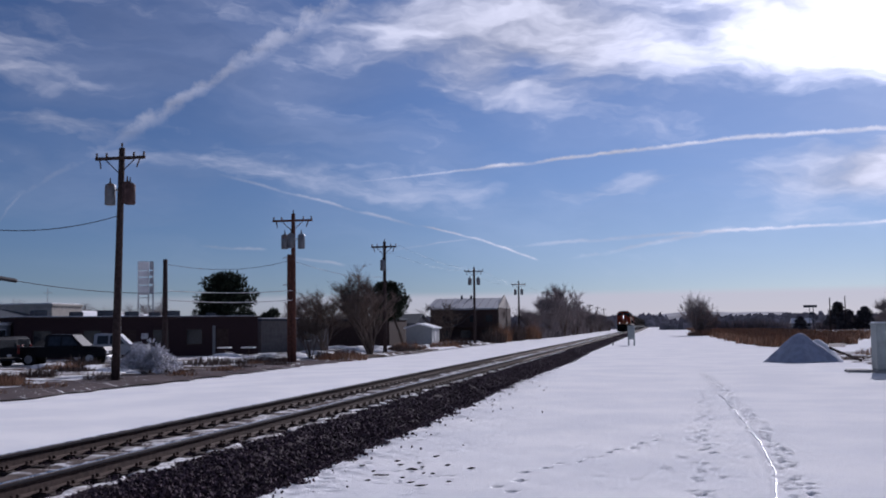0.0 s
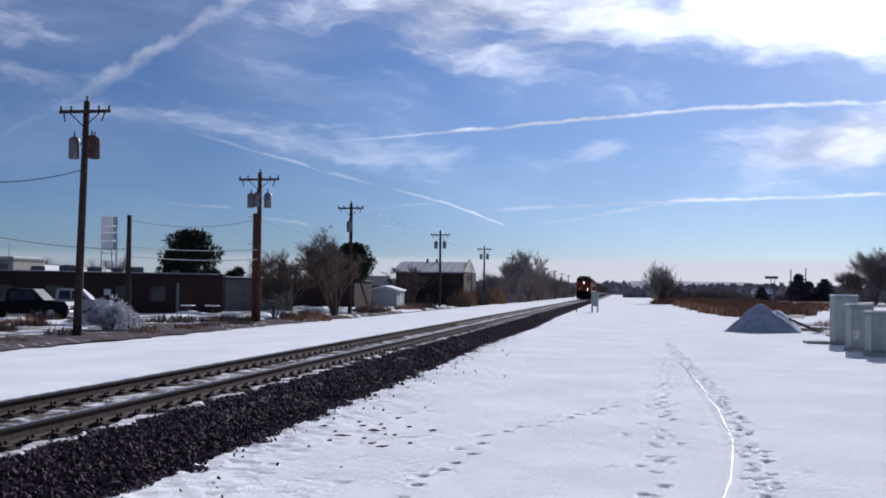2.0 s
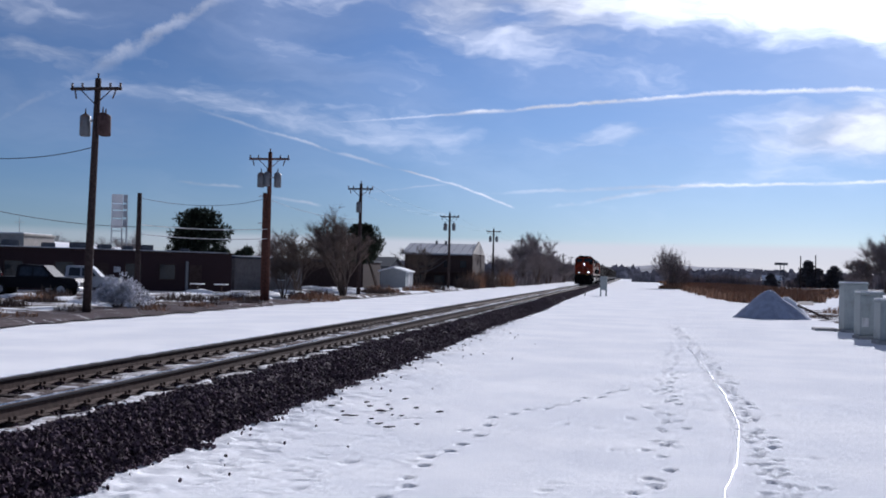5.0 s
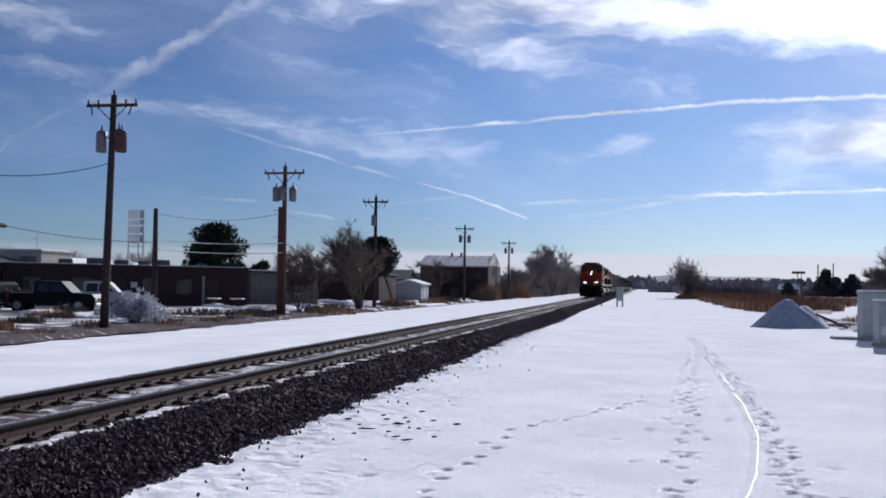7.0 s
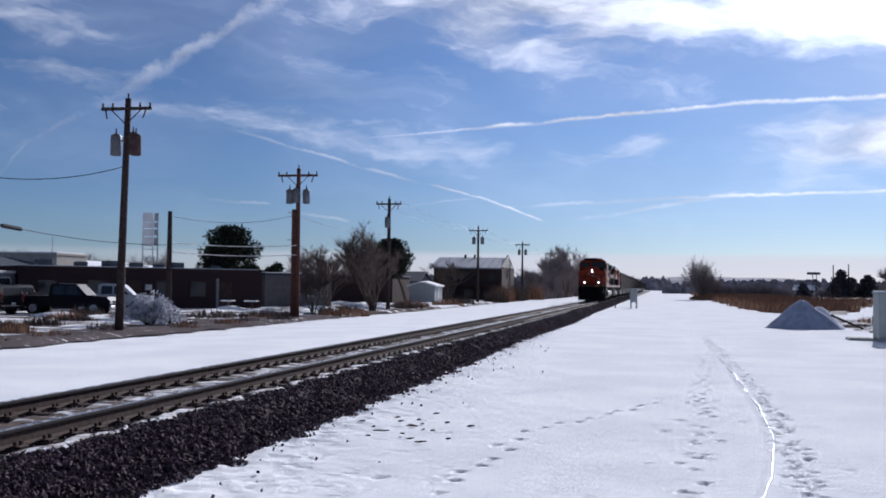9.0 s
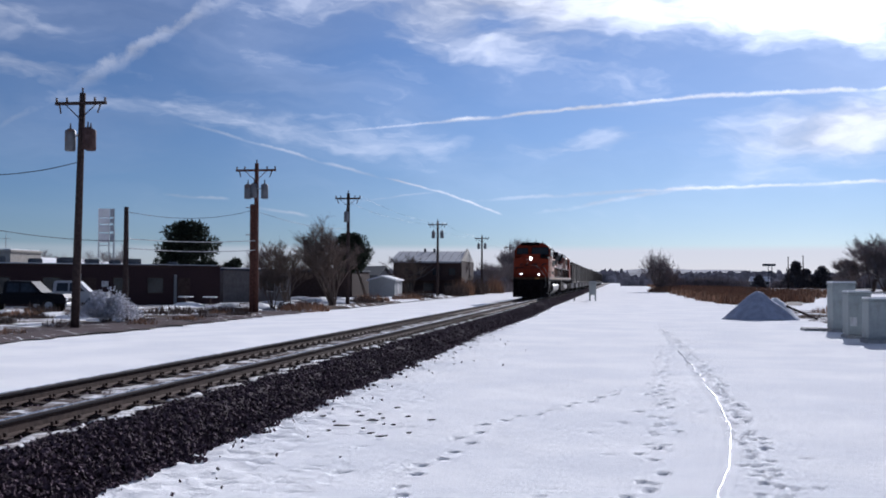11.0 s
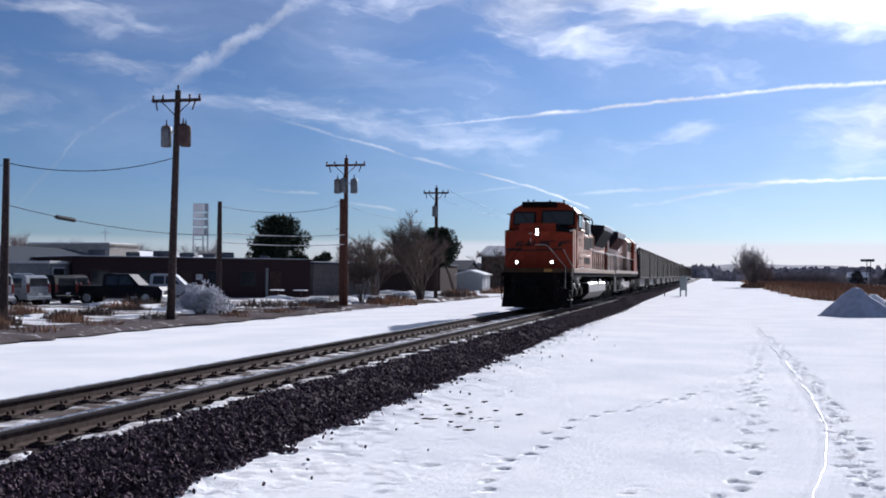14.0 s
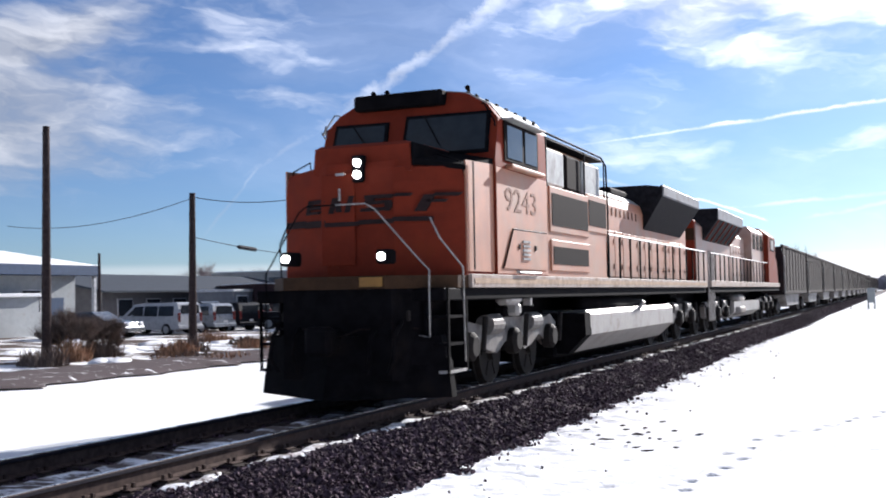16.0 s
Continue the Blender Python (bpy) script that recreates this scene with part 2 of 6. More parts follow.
CAN_RUST = material("rusty_transformer", (0.075, 0.050, 0.050), 0.75, 0.1, vary=0.3)
PORCELAIN = material("insulator", (0.10, 0.07, 0.06), 0.6)
WIRE = material("wire", (0.05, 0.05, 0.055), 0.6)
# front orange is set darker and side orange paler, for shade and grazing sun
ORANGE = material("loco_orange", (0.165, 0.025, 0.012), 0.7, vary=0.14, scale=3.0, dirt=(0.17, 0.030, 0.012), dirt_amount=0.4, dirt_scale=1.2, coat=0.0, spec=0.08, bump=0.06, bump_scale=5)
DUSTY_SUNLIT = material("dusty_sunlit_orange", (0.36, 0.152, 0.084), 0.55, vary=0.14, scale=2.0, dirt=(0.32, 0.20, 0.135), dirt_amount=0.75, dirt_scale=0.9, coat=0.12, spec=0.45, bump=0.05, bump_scale=5)
# the second unit's sides are painted paler still, as if sunlit
PALE = material("pale_dusty_sunlit", (0.37, 0.22, 0.165), 0.5, vary=0.14, scale=2.0, dirt=(0.34, 0.265, 0.225), dirt_amount=0.8, dirt_scale=0.9, coat=0.15, spec=0.5)
STRIPE_FADED = material("faded_stripe", (0.38, 0.28, 0.20), 0.7, vary=0.2)
SILL = material("dusty_sill", (0.38, 0.32, 0.28), 0.7, vary=0.2, dirt=(0.22, 0.15, 0.11), dirt_amount=0.5)
BLACK = material("loco_black", (0.006, 0.0055, 0.0065), 0.75, vary=0.4, scale=5, dirt=(0.013, 0.010, 0.0095), dirt_amount=0.35, spec=0.025)
STRIPE = material("stripe_yellow", (0.050, 0.027, 0.015), 0.6, vary=0.2, dirt=(0.03, 0.018, 0.012), dirt_amount=0.5)
SILVER = material("silver_truck", (0.20, 0.19, 0.18), 0.6, 0.15, vary=0.25, scale=6, dirt=(0.12, 0.09, 0.075), dirt_amount=0.75)
TANK = material("tank_grey", (0.33, 0.31, 0.29), 0.5, 0.1, vary=0.12, dirt=(0.22, 0.19, 0.16), dirt_amount=0.5)
LOCO_GREY = material("roof_grey", (0.36, 0.37, 0.36), 0.5, vary=0.15, dirt=(0.16, 0.14, 0.13), dirt_amount=0.55)
GRILLE = material("dark_grille", (0.012, 0.009, 0.009), 0.75, vary=0.5, scale=30, spec=0.03)
EDGE_GREY = material("weathered_grey_edge", (0.15, 0.155, 0.17), 0.6, vary=0.2, dirt=(0.09, 0.08, 0.08), dirt_amount=0.5, spec=0.2)
STRIPE_CLEAN = material("stripe_clean", (0.28, 0.14, 0.03), 0.5, vary=0.15)
HANDRAIL = material("handrail_white", (0.33, 0.31, 0.29), 0.5, vary=0.3, scale=9)
RADIATOR = material("dark_radiator_screen", (0.014, 0.013, 0.015), 0.7, vary=0.4, scale=8, spec=0.06)
GLASS = material("cab_glass", (0.016, 0.022, 0.026), 0.08, vary=0.1, coat=0.0, spec=0.45)
LENS = material("lit_lens", (1, 1, 1), 0.2, emission=(1.0, 0.97, 0.92), power=14.0)
NUMBER = material("number_paint", (0.25, 0.15, 0.115), 0.6, vary=0.3, scale=12)
EMBLEM = material("emblem_black", (0.028, 0.018, 0.018), 0.7)
STEEL = material("wheel_steel", (0.022, 0.019, 0.018), 0.7, 0.1, vary=0.3)
HOPPER = material("weathered_gondola", (0.016, 0.012, 0.013), 0.85, 0.0, vary=0.35, scale=1.5, dirt=(0.032, 0.021, 0.018), dirt_amount=0.5, bump=0.2)
HOPPER_LOW = material("gondola_tub", (0.30, 0.29, 0.28), 0.6, 0.3, vary=0.3, dirt=(0.10, 0.08, 0.07), dirt_amount=0.6)


# ---- mesh tools ----
class Shape:
    """Collects points and faces of one part."""

    def __init__(self):
        self.v, self.f = [], []

    def add(self, verts, faces):
        k = len(self.v)
        self.v += [tuple(p) for p in verts]
        self.f += [tuple(i + k for i in face) for face in faces]
        return self

    def box(self, x0, x1, y0, y1, z0, z1, c=0.0, m=None):
        """A box, its edges cut by c."""
        lo, hi = (x0, y0, z0), (x1, y1, z1)
        if c <= 0:
            p = [(hi[0] if i & 1 else lo[0], hi[1] if i & 2 else lo[1], hi[2] if i & 4 else lo[2]) for i in range(8)]
            f = [(0, 2, 3, 1), (4, 5, 7, 6), (0, 1, 5, 4), (2, 6, 7, 3), (0, 4, 6, 2), (1, 3, 7, 5)]
        else:
            p, f = [], []
            for i in range(8):
                for a in range(3):
                    q = []
                    for b in range(3):
                        s = i >> b & 1
                        q.append((hi[b] if s else lo[b]) + (0 if a == b else (-c if s else c)))
                    p.append(q)
            for a in range(3):
                b, d = (a + 1) % 3, (a + 2) % 3
                for s in (0, 1):
                    base = s << a
                    f.append([(base | u << b | w << d) * 3 + a for u, w in ((0, 0), (1, 0), (1, 1), (0, 1))])
                for s in (0, 1):
                    for u in (0, 1):
                        base = s << a | u << b
                        f.append([base * 3 + a, (base | 1 << d) * 3 + a, (base | 1 << d) * 3 + b, base * 3 + b])
            f += [(i * 3, i * 3 + 1, i * 3 + 2) for i in range(8)]
        if m is not None:
            p = [m @ Vector(q) for q in p]
        return self.add(p, f)

    def tube(self, points, radius, n=6, close=True):
        """A round bar along points; radius one number or one a point."""
        points = [Vector(p) for p in points]
        r = radius if isinstance(radius, (list, tuple)) else [radius] * len(points)
        verts, faces, last = [], [], None
        for i, p in enumerate(points):
            t = (points[min(i + 1, len(points) - 1)] - points[max(i - 1, 0)]).normalized()
            side = t.cross(Vector((0, 0, 1)) if abs(t.z) < 0.9 else Vector((0, 1, 0))).normalized() if last is None else (last - t * last.dot(t)).normalized()
            last = side
            up = t.cross(side)
            verts += [p + (side * math.cos(2 * math.pi * k / n) + up * math.sin(2 * math.pi * k / n)) * r[i] for k in range(n)]
        for i in range(len(points) - 1):
            faces += [(i * n + k, i * n + (k + 1) % n, (i + 1) * n + (k + 1) % n, (i + 1) * n + k) for k in range(n)]
        if close:
            faces += [tuple(range(n)), tuple(range(len(verts) - n, len(verts)))]
        return self.add(verts, faces)

    def prism(self, outline, a, b, axis="y"):
        """An outline drawn out from a to b. axis y: points are (x, z); x: (y, z); z: (x, y)."""
        put = {"y": lambda p, s: (p[0], s, p[1]), "x": lambda p, s: (s, p[0], p[1]), "z": lambda p, s: (p[0], p[1], s)}[axis]
        n = len(outline)
        verts = [put(p, a) for p in outline] + [put(p, b) for p in outline]
        faces = [tuple(range(n)), tuple(range(n, 2 * n))] + [(i, (i + 1) % n, n + (i + 1) % n, n + i) for i in range(n)]
        return self.add(verts, faces)

    def loft(self, rings):
        """Rings of equal count joined in turn, capped."""
        n = len(rings[0])
        verts = [p for ring in rings for p in ring]
        faces = [(i * n + k, i * n + (k + 1) % n, (i + 1) * n + (k + 1) % n, (i + 1) * n + k) for i in range(len(rings) - 1) for k in range(n)]
        return self.add(verts, faces + [tuple(range(n)), tuple(range(len(verts) - n, len(verts)))])

    def mesh(self, name, mat, smooth=False):
        me = bpy.data.meshes.new(name)
        me.from_pydata(self.v, [], self.f)
        bm = bmesh.new()
        bm.from_mesh(me)
        bmesh.ops.recalc_face_normals(bm, faces=bm.faces)
        bm.to_mesh(me)
        bm.free()
        me.materials.append(mat)
        if smooth:
            me.polygons.foreach_set("use_smooth", [True] * len(me.polygons))
        return me


def part(name, shape, mat, parent=None, label="", smooth=False, kind=""):
    ob = new(name, shape.mesh(name, mat, smooth))
    ob.parent = parent
    return tagged(ob, label, "", "", kind)


def thing(name, label, category, group="", m=None, kind=""):
    ob = new(name)
    ob.empty_display_size = 0.3
    if m is not None:
        ob.matrix_basis = m
    return tagged(ob, label, category, group, kind)


def rng(seed):
    return random.Random(seed)


# ---- ground ----
TRACK_X, RAIL_Z = -7.2, 0.565
TIE_TOP = RAIL_Z - 0.185


def axis_steps(fine_lo, fine_hi, step, lo, hi, grow=1.13):
    mid = list(np.arange(fine_lo, fine_hi, step))
    up, s, v = [], step, fine_hi
    while v < hi:
        up.append(v)
        s *= grow
        v += s
    up.append(hi)
    down, s, v = [], step, fine_lo
    while v > lo:
        s *= grow
        v -= s
        down.append(max(v, lo))
    return np.array(sorted(set(down)) + mid + up)


def bezier_walk(points, step):
    """Evenly spaced places along a bent line."""
    pts = [Vector(p) for p in points]
    out, left = [], 0.0
    for a, b in zip(pts, pts[1:]):
        length = (b - a).length
        s = left
        while s < length:
            out.append((a.lerp(b, s / length), (b - a).normalized()))
            s += step
        left = s - length
    return out


def ground_height():
    """The snow field with its prints, the sled rut and the drift along the track."""
    xs = axis_steps(-5.6, 5.2, 0.055, -3200, 3200)
    ys = axis_steps(5.5, 46.0, 0.06, -120, 4200, 1.09)
    gx, gy = np.meshgrid(xs, ys)
    z = np.zeros_like(gx)
    for k, (fx, fy, amp) in enumerate(((0.21, 0.13, 0.03), (0.9, 0.55, 0.012), (2.3, 1.7, 0.006), (5.1, 3.7, 0.004))):
        z += amp * np.sin(gx * fx + 1.3 * k + 0.7 * np.sin(gy * fy * 0.6)) * np.sin(gy * fy + 2.1 * k + 0.8 * np.sin(gx * fx * 0.7))
    fade = np.exp(-((gx / 60) ** 2)) * np.exp(-((np.maximum(gy, 0) / 200) ** 2))
    z *= fade
    # lumpy crust where snow meets the stones
    near = np.exp(-((gx + 4.9) / 0.8) ** 2) * (gy > 0) * (gy < 80)
    z += near * 0.017 * (np.sin(gx * 7.3 + 2 * np.sin(gy * 2.9)) * np.sin(gy * 6.7 + 2.5 * np.sin(gx * 4.1)) + 0.6 * np.sin(gy * 13.1 + gx * 5 + 2 * np.sin(gx * 9)) + 0.5 * np.sin(gy * 3.3) + 0.3)
    # far side of the track the snow lies against the bed
    far = np.clip((-9.0 - gx) / 2.2, 0, 1) * np.clip((gx + 19.5) / 8.0, 0, 1)
    z += 0.16 * far * (gx < -8.8)

    def dent(cx, cy, dx, dy, length, width, depth, rim=0.0):
        i0, i1 = np.searchsorted(xs, cx - 0.5), np.searchsorted(xs, cx + 0.5)
        j0, j1 = np.searchsorted(ys, cy - 0.5), np.searchsorted(ys, cy + 0.5)
        px, py = gx[j0:j1, i0:i1] - cx, gy[j0:j1, i0:i1] - cy
        u, w = (px * dx + py * dy) / length, (-px * dy + py * dx) / width
        r2 = u * u + w * w
        z[j0:j1, i0:i1] += -depth * np.exp(-r2 * r2 * 1.2) + rim * np.exp(-((np.sqrt(r2) - 1.45) / 0.35) ** 2)

    r = rng(11)
    trails = (
        # places along the line, stride, side step, print length, width, depth
        (((1.32, 7.0), (1.52, 11.6), (1.62, 13.5), (1.72, 15.2), (1.84, 18.2), (1.91, 20.9), (1.95, 25.3), (1.98, 32), (1.97, 41.4), (1.8, 52)), 0.19, 0.11, 0.10, 0.052, 0.06),
        (((1.44, 7.0), (1.64, 12), (1.80, 15.2), (1.90, 18.2), (1.98, 22), (2.02, 28), (1.98, 38), (1.85, 50)), 0.42, 0.06, 0.10, 0.052, 0.055),
        (((0.0, 7.0), (0.25, 11.2), (0.39, 13.1), (0.63, 15.1), (0.82, 17.7), (0.73, 20.4), (0.97, 25.5), (1.62, 35.8)), 0.46, 0.12, 0.105, 0.052, 0.065),
        (((0.5, 14.2), (0.8, 18), (0.9, 22)), 0.8, 0.2, 0.10, 0.055, 0.045),
        (((-2.3, 8.0), (-2.17, 10.3), (-2.1, 11.6), (-1.99, 12.6), (-1.93, 14.4), (-1.54, 15.8), (-1.15, 16.7), (-0.93, 17.4), (-0.33, 19.0), (0.16, 20.4)), 0.55, 0.05, 0.095, 0.048, 0.10),
    )
    for places, stride, side, length, width, depth in trails:
        for k, (p, t) in enumerate(bezier_walk([(*q, 0) for q in places], stride)):
            if r.random() < .22:
                continue
            s = side * (1 if k % 2 else -1) * r.uniform(0.6, 1.3)
            dent(p.x - t.y * s + r.uniform(-.09, .09), p.y + t.x * s + r.uniform(-.16, .16), t.x, t.y, length * r.uniform(.8, 1.2), width, depth * r.uniform(.7, 1.2), 0.012)
    for _ in range(900):
        x = -5.0 + abs(r.gauss(0, 1.5))
        dent(x, 6 + 30 * r.random() ** 1.5, *Vector((1, r.uniform(-.5, .5))).normalized(), r.uniform(.04, .14), r.uniform(.025, .05), r.uniform(.008, .03) * (1 if x < -3 else .6), 0.006)
    for _ in range(60):
        dent(r.uniform(-4.6, 3), r.uniform(6, 22), *Vector((r.uniform(-1, 1), r.uniform(-1, 1))).normalized(), r.uniform(.04, .12), r.uniform(.03, .07), r.uniform(.02, .05), 0.004)
    for p, t in bezier_walk([(0.80, 8.0, 0), (0.96, 10.57, 0), (1.20, 12.17, 0), (1.41, 13.83, 0), (1.54, 15.38, 0), (1.66, 17.67, 0), (1.71, 20.24, 0), (1.75, 23.0, 0), (1.81, 27.6, 0)], 0.05):
        dent(p.x, p.y, t.x, t.y, 0.09, 0.06, -0.008, 0.0)
    return xs, ys, z


def sheet(name, xs, ys, z, mat):
    w, h = len(xs), len(ys)
    gx, gy = np.meshgrid(xs, ys)
    co = np.stack((gx, gy, z), -1).reshape(-1, 3).astype(np.float32)
    k = (np.arange(h - 1)[:, None] * w + np.arange(w - 1)[None, :]).ravel()
    quads = np.stack((k, k + 1, k + 1 + w, k + w), -1).astype(np.int32)
    me = bpy.data.meshes.new(name)
    me.vertices.add(len(co))
    me.vertices.foreach_set("co", co.ravel())
    me.loops.add(quads.size)
    me.loops.foreach_set("vertex_index", quads.ravel())
    me.polygons.add(len(quads))
    me.polygons.foreach_set("loop_start", np.arange(0, quads.size, 4, dtype=np.int32))
    me.update(calc_edges=True)
    me.materials.append(mat)
    me.polygons.foreach_set("use_smooth", np.ones(len(quads), dtype=bool))
    return new(name, me)


GX, GY, GZ = ground_height()
ground = tagged(sheet("ground", GX, GY, GZ, SNOW), "flat field of wind-crusted snow with footprints", "ground", kind="structure")



def sled_track():
    """A narrow polished groove pressed into the crust; it shines against the sun."""
    from_y = [(0.80, 8.0, 0), (0.96, 10.57, 0), (1.20, 12.17, 0), (1.41, 13.83, 0), (1.54, 15.38, 0), (1.66, 17.67, 0), (1.71, 20.24, 0), (1.75, 23.0, 0), (1.81, 27.6, 0), (1.80, 33.0, 0)]
    s = Shape()
    r = rng(4)
    run = bezier_walk(from_y, .12)
    for p, t in run:
        i, j = int(np.searchsorted(GX, p.x)), int(np.searchsorted(GY, p.y))
        z = float(GZ[j, i]) + .016
        w = .0135 * r.uniform(.6, 1.25) * (.15 + .85 * max(0.0, min(1.0, (33 - p.y) / 16)))
        x = p.x + .014 * math.sin(p.y * 1.7) + .005 * math.sin(p.y * 5.3) + r.uniform(-.003, .003)
        s.v += [(x - w, p.y, z - .014), (x - w * .4, p.y, z), (x + w * .4, p.y, z + r.uniform(-.003, .003)), (x + w, p.y, z - .014)]
    for k in range(len(run) - 1):
        for q in range(3):
            s.f.append((k * 4 + q, k * 4 + q + 1, k * 4 + q + 5, k * 4 + q + 4))
    return tagged(part("sled_track", s, ICE, None, "narrow shining icy runner track across the snow", True), category="track", kind="structure")


sled_track()


# ---- track ----
def stones(seed, count, place, size, mat, name, parent):
    """Broken stones, each a small uneven lump, joined into one heap."""
    r = rng(seed)
    base = [Vector(p).normalized() for p in ((1, 0, -.4), (-.5, .9, -.4), (-.5, -.9, -.4), (.6, .7, .5), (-1, .1, .4), (.5, -.8, .5), (0, 0, 1.0))]
    faces = [(0, 1, 3), (1, 4, 3), (1, 2, 4), (2, 5, 4), (2, 0, 5), (0, 3, 5), (3, 4, 6), (4, 5, 6), (5, 3, 6)]
    v, f = [], []
    for _ in range(count):
        p, s = place(r), size * r.uniform(0.5, 1.35)
        q = Euler((r.uniform(0, 6), r.uniform(0, 6), r.uniform(0, 6))).to_matrix()
        k = len(v)
        v += [tuple(Vector(p) + q @ Vector((b.x * s * r.uniform(.7, 1.3), b.y * s * r.uniform(.7, 1.2), b.z * s * r.uniform(.5, .9)))) for b in base]
        f += [tuple(i + k for i in face) for face in faces]
    me = bpy.data.meshes.new(name)
    me.from_pydata(v, [], f)
    me.materials.append(mat)
    ob = new(name, me)
    ob.parent = parent
    return tagged(ob, "", "", "", "stuff")


def build_track():
    track = thing("railway_track", "single railway line on dark stone ballast with snow between the rails", "railway track", kind="structure")
    # bed of stone: its cross-section is uneven along the line
    half = [(-2.6, -0.02), (-1.65, 0.33), (-1.35, TIE_TOP - .03), (0.0, TIE_TOP - .05), (1.30, TIE_TOP - .03), (1.55, 0.31), (2.12, 0.0), (2.4, -0.08)]
    bed, r = Shape(), rng(3)
    ys = list(np.arange(-60, 60, 0.6)) + list(np.arange(60, 200, 3)) + list(np.arange(200, 1501, 50))
    bed.loft([[(TRACK_X + x + (r.uniform(-.07, .07) if i in (5, 6) else 0), y, z + (r.uniform(-.015, .015) if 0 < i < 6 else 0)) for i, (x, z) in enumerate(half)] + [(TRACK_X, y, -0.3)] for y in ys])
    part("ballast_bed", bed, BALLAST, track, "dark crushed stone bed")
    def slope(r):
        y = 5 + 75 * r.random() ** 1.7
        u = r.random()
        x = 1.08 + 1.16 * u
        z = float(np.interp(x, [1.0, 1.30, 1.55, 2.12, 2.4], [TIE_TOP - .03, TIE_TOP - .02, .325, .02, .0]))
        return (TRACK_X + x + r.uniform(-.05, .14 if u > .8 else .03), y, z + r.uniform(-.01, .015))
    def toe(r):
        y = 5 + 70 * r.random() ** 1.6
        reach = .18 + .20 * math.sin(y * 2.3 + math.sin(y * 5.1)) + .12 * math.sin(y * 7.7)
        return (TRACK_X + 2.12 + max(0.0, reach) * r.random(), y, .012)
    stones(17, 6000, toe, 0.032, STONE, "ballast_stones", track)
    stones(5, 52000, slope, 0.033, STONE, "ballast_stones", track)
    def beyond(r):
        y = 75 + 200 * r.random() ** 1.5
        x = 1.1 + 1.1 * r.random()
        return (TRACK_X + x, y, float(np.interp(x, [1.0, 1.30, 1.55, 2.12, 2.4], [TIE_TOP - .03, TIE_TOP - .02, .325, .02, .0])))
    stones(7, 9000, beyond, 0.085, STONE, "ballast_stones", track)
    def middle(r):
        return (TRACK_X + r.uniform(-1.2, 1.3), 5 + 60 * r.random() ** 1.6, TIE_TOP - .02)
    stones(6, 5000, middle, 0.036, STONE, "ballast_stones", track)
    # stray stones and bits of ballast lying on the snow
    def strewn(r):
        y = 6 + 34 * r.random() ** 1.4
        return (TRACK_X + 2.15 + abs(r.gauss(0, .28 if r.random() < .6 else .95)), y, .035)
    stones(9, 240, strewn, 0.022, STONE, "strewn_stones", track)
    q = rng(15)
    for k in range(22):
        x, y, a, l = -3.6 + q.gauss(0, .45), 15.4 + q.gauss(0, .8), q.uniform(-.5, .5), q.uniform(.02, .06) * (2.6 if k % 7 == 0 else 1)
        s = Shape().tube([(x - l * math.cos(a), y - l * math.sin(a), .022), (x, y + q.uniform(-.03, .03), .026), (x + l * math.cos(a), y + l * math.sin(a), .03)], [.006, .014, .006], 5)
        tagged(part("stick", s, TIE), "short dark stick lying on the snow", "stick", "sticks on the snow")
    # sleepers
    r = rng(8)
    me = Shape().box(-1.3, 1.3, -0.115, 0.115, -0.17, 0.0, 0.015).mesh("sleeper", TIE)
    far = Shape()
    k = 0
    y = -6.0
    while y < 330:
        if k < 150:
            ob = new("sleeper", me)
            ob.parent = track
            ob.matrix_basis = pose(TRACK_X + r.uniform(-.05, .05), y, TIE_TOP + r.uniform(-.008, .004), 0, 0, r.uniform(-.8, .8))
        else:
            far.box(TRACK_X - 1.3, TRACK_X + 1.3, y - .115, y + .115, TIE_TOP - .17, TIE_TOP)
        y += 0.53
        k += 1
    part("sleepers_beyond", far, TIE, track, kind="stuff")
    # rails: foot, web and head
    prof = [(-.07, 0), (.07, 0), (.07, .012), (.012, .03), (.012, .135), (.036, .148), (.036, .18), (.028, .185), (-.028, .185), (-.036, .18), (-.036, .148), (-.012, .135), (-.012, .03), (-.07, .012)]
    for s in (-0.7525, 0.7525):
        rail = part("rail", Shape().prism([(TRACK_X + s + x, TIE_TOP + z) for x, z in prof], -60, 1500), RAIL_SIDE, track, "rusty steel rail with worn head")
        # shade along the rail head is painted on as a dark band
        part("rail_head", Shape().box(TRACK_X + s - .038, TRACK_X + s + .038, -60, 1500, TIE_TOP + .142, RAIL_Z - .004, .006), HEAD_SHADE, rail, "side of the rail head, its shade painted dark")
        part("running_surface", Shape().box(TRACK_X + s - .027, TRACK_X + s + .027, -60, 1500, RAIL_Z, RAIL_Z + .003), RAIL_TOP, rail, "polished steel running band")
    # tie plates with spikes, both sides of each rail
    plate = Shape().box(-.17, .17, -.09, .09, 0, .018, .004)
    for sx in (-.095, .095):
        for sy in (-.05, .05):
            plate.box(sx - .018, sx + .018, sy - .018, sy + .018, .016, .06, .004)
    me = plate.mesh("tie_plate", RAIL_SIDE)
    y = -6.0
    for k in range(110):
        for s in (-0.7525, 0.7525):
            ob = new("tie_plate", me)
            ob.parent = track
            ob.matrix_basis = pose(TRACK_X + s, y, TIE_TOP + .002)
        y += 0.53
    # snow lying between the rails and in the cribs at the sleeper ends
    r = rng(21)
    strip = Shape()
    rings = []
    for y in list(np.arange(-20, 90, .22)) + list(np.arange(92, 400, 4)):
        a, b = -0.48 + r.uniform(-.12, .10), 0.56 + r.uniform(-.10, .08)
        h = TIE_TOP + r.uniform(-.012, .035)
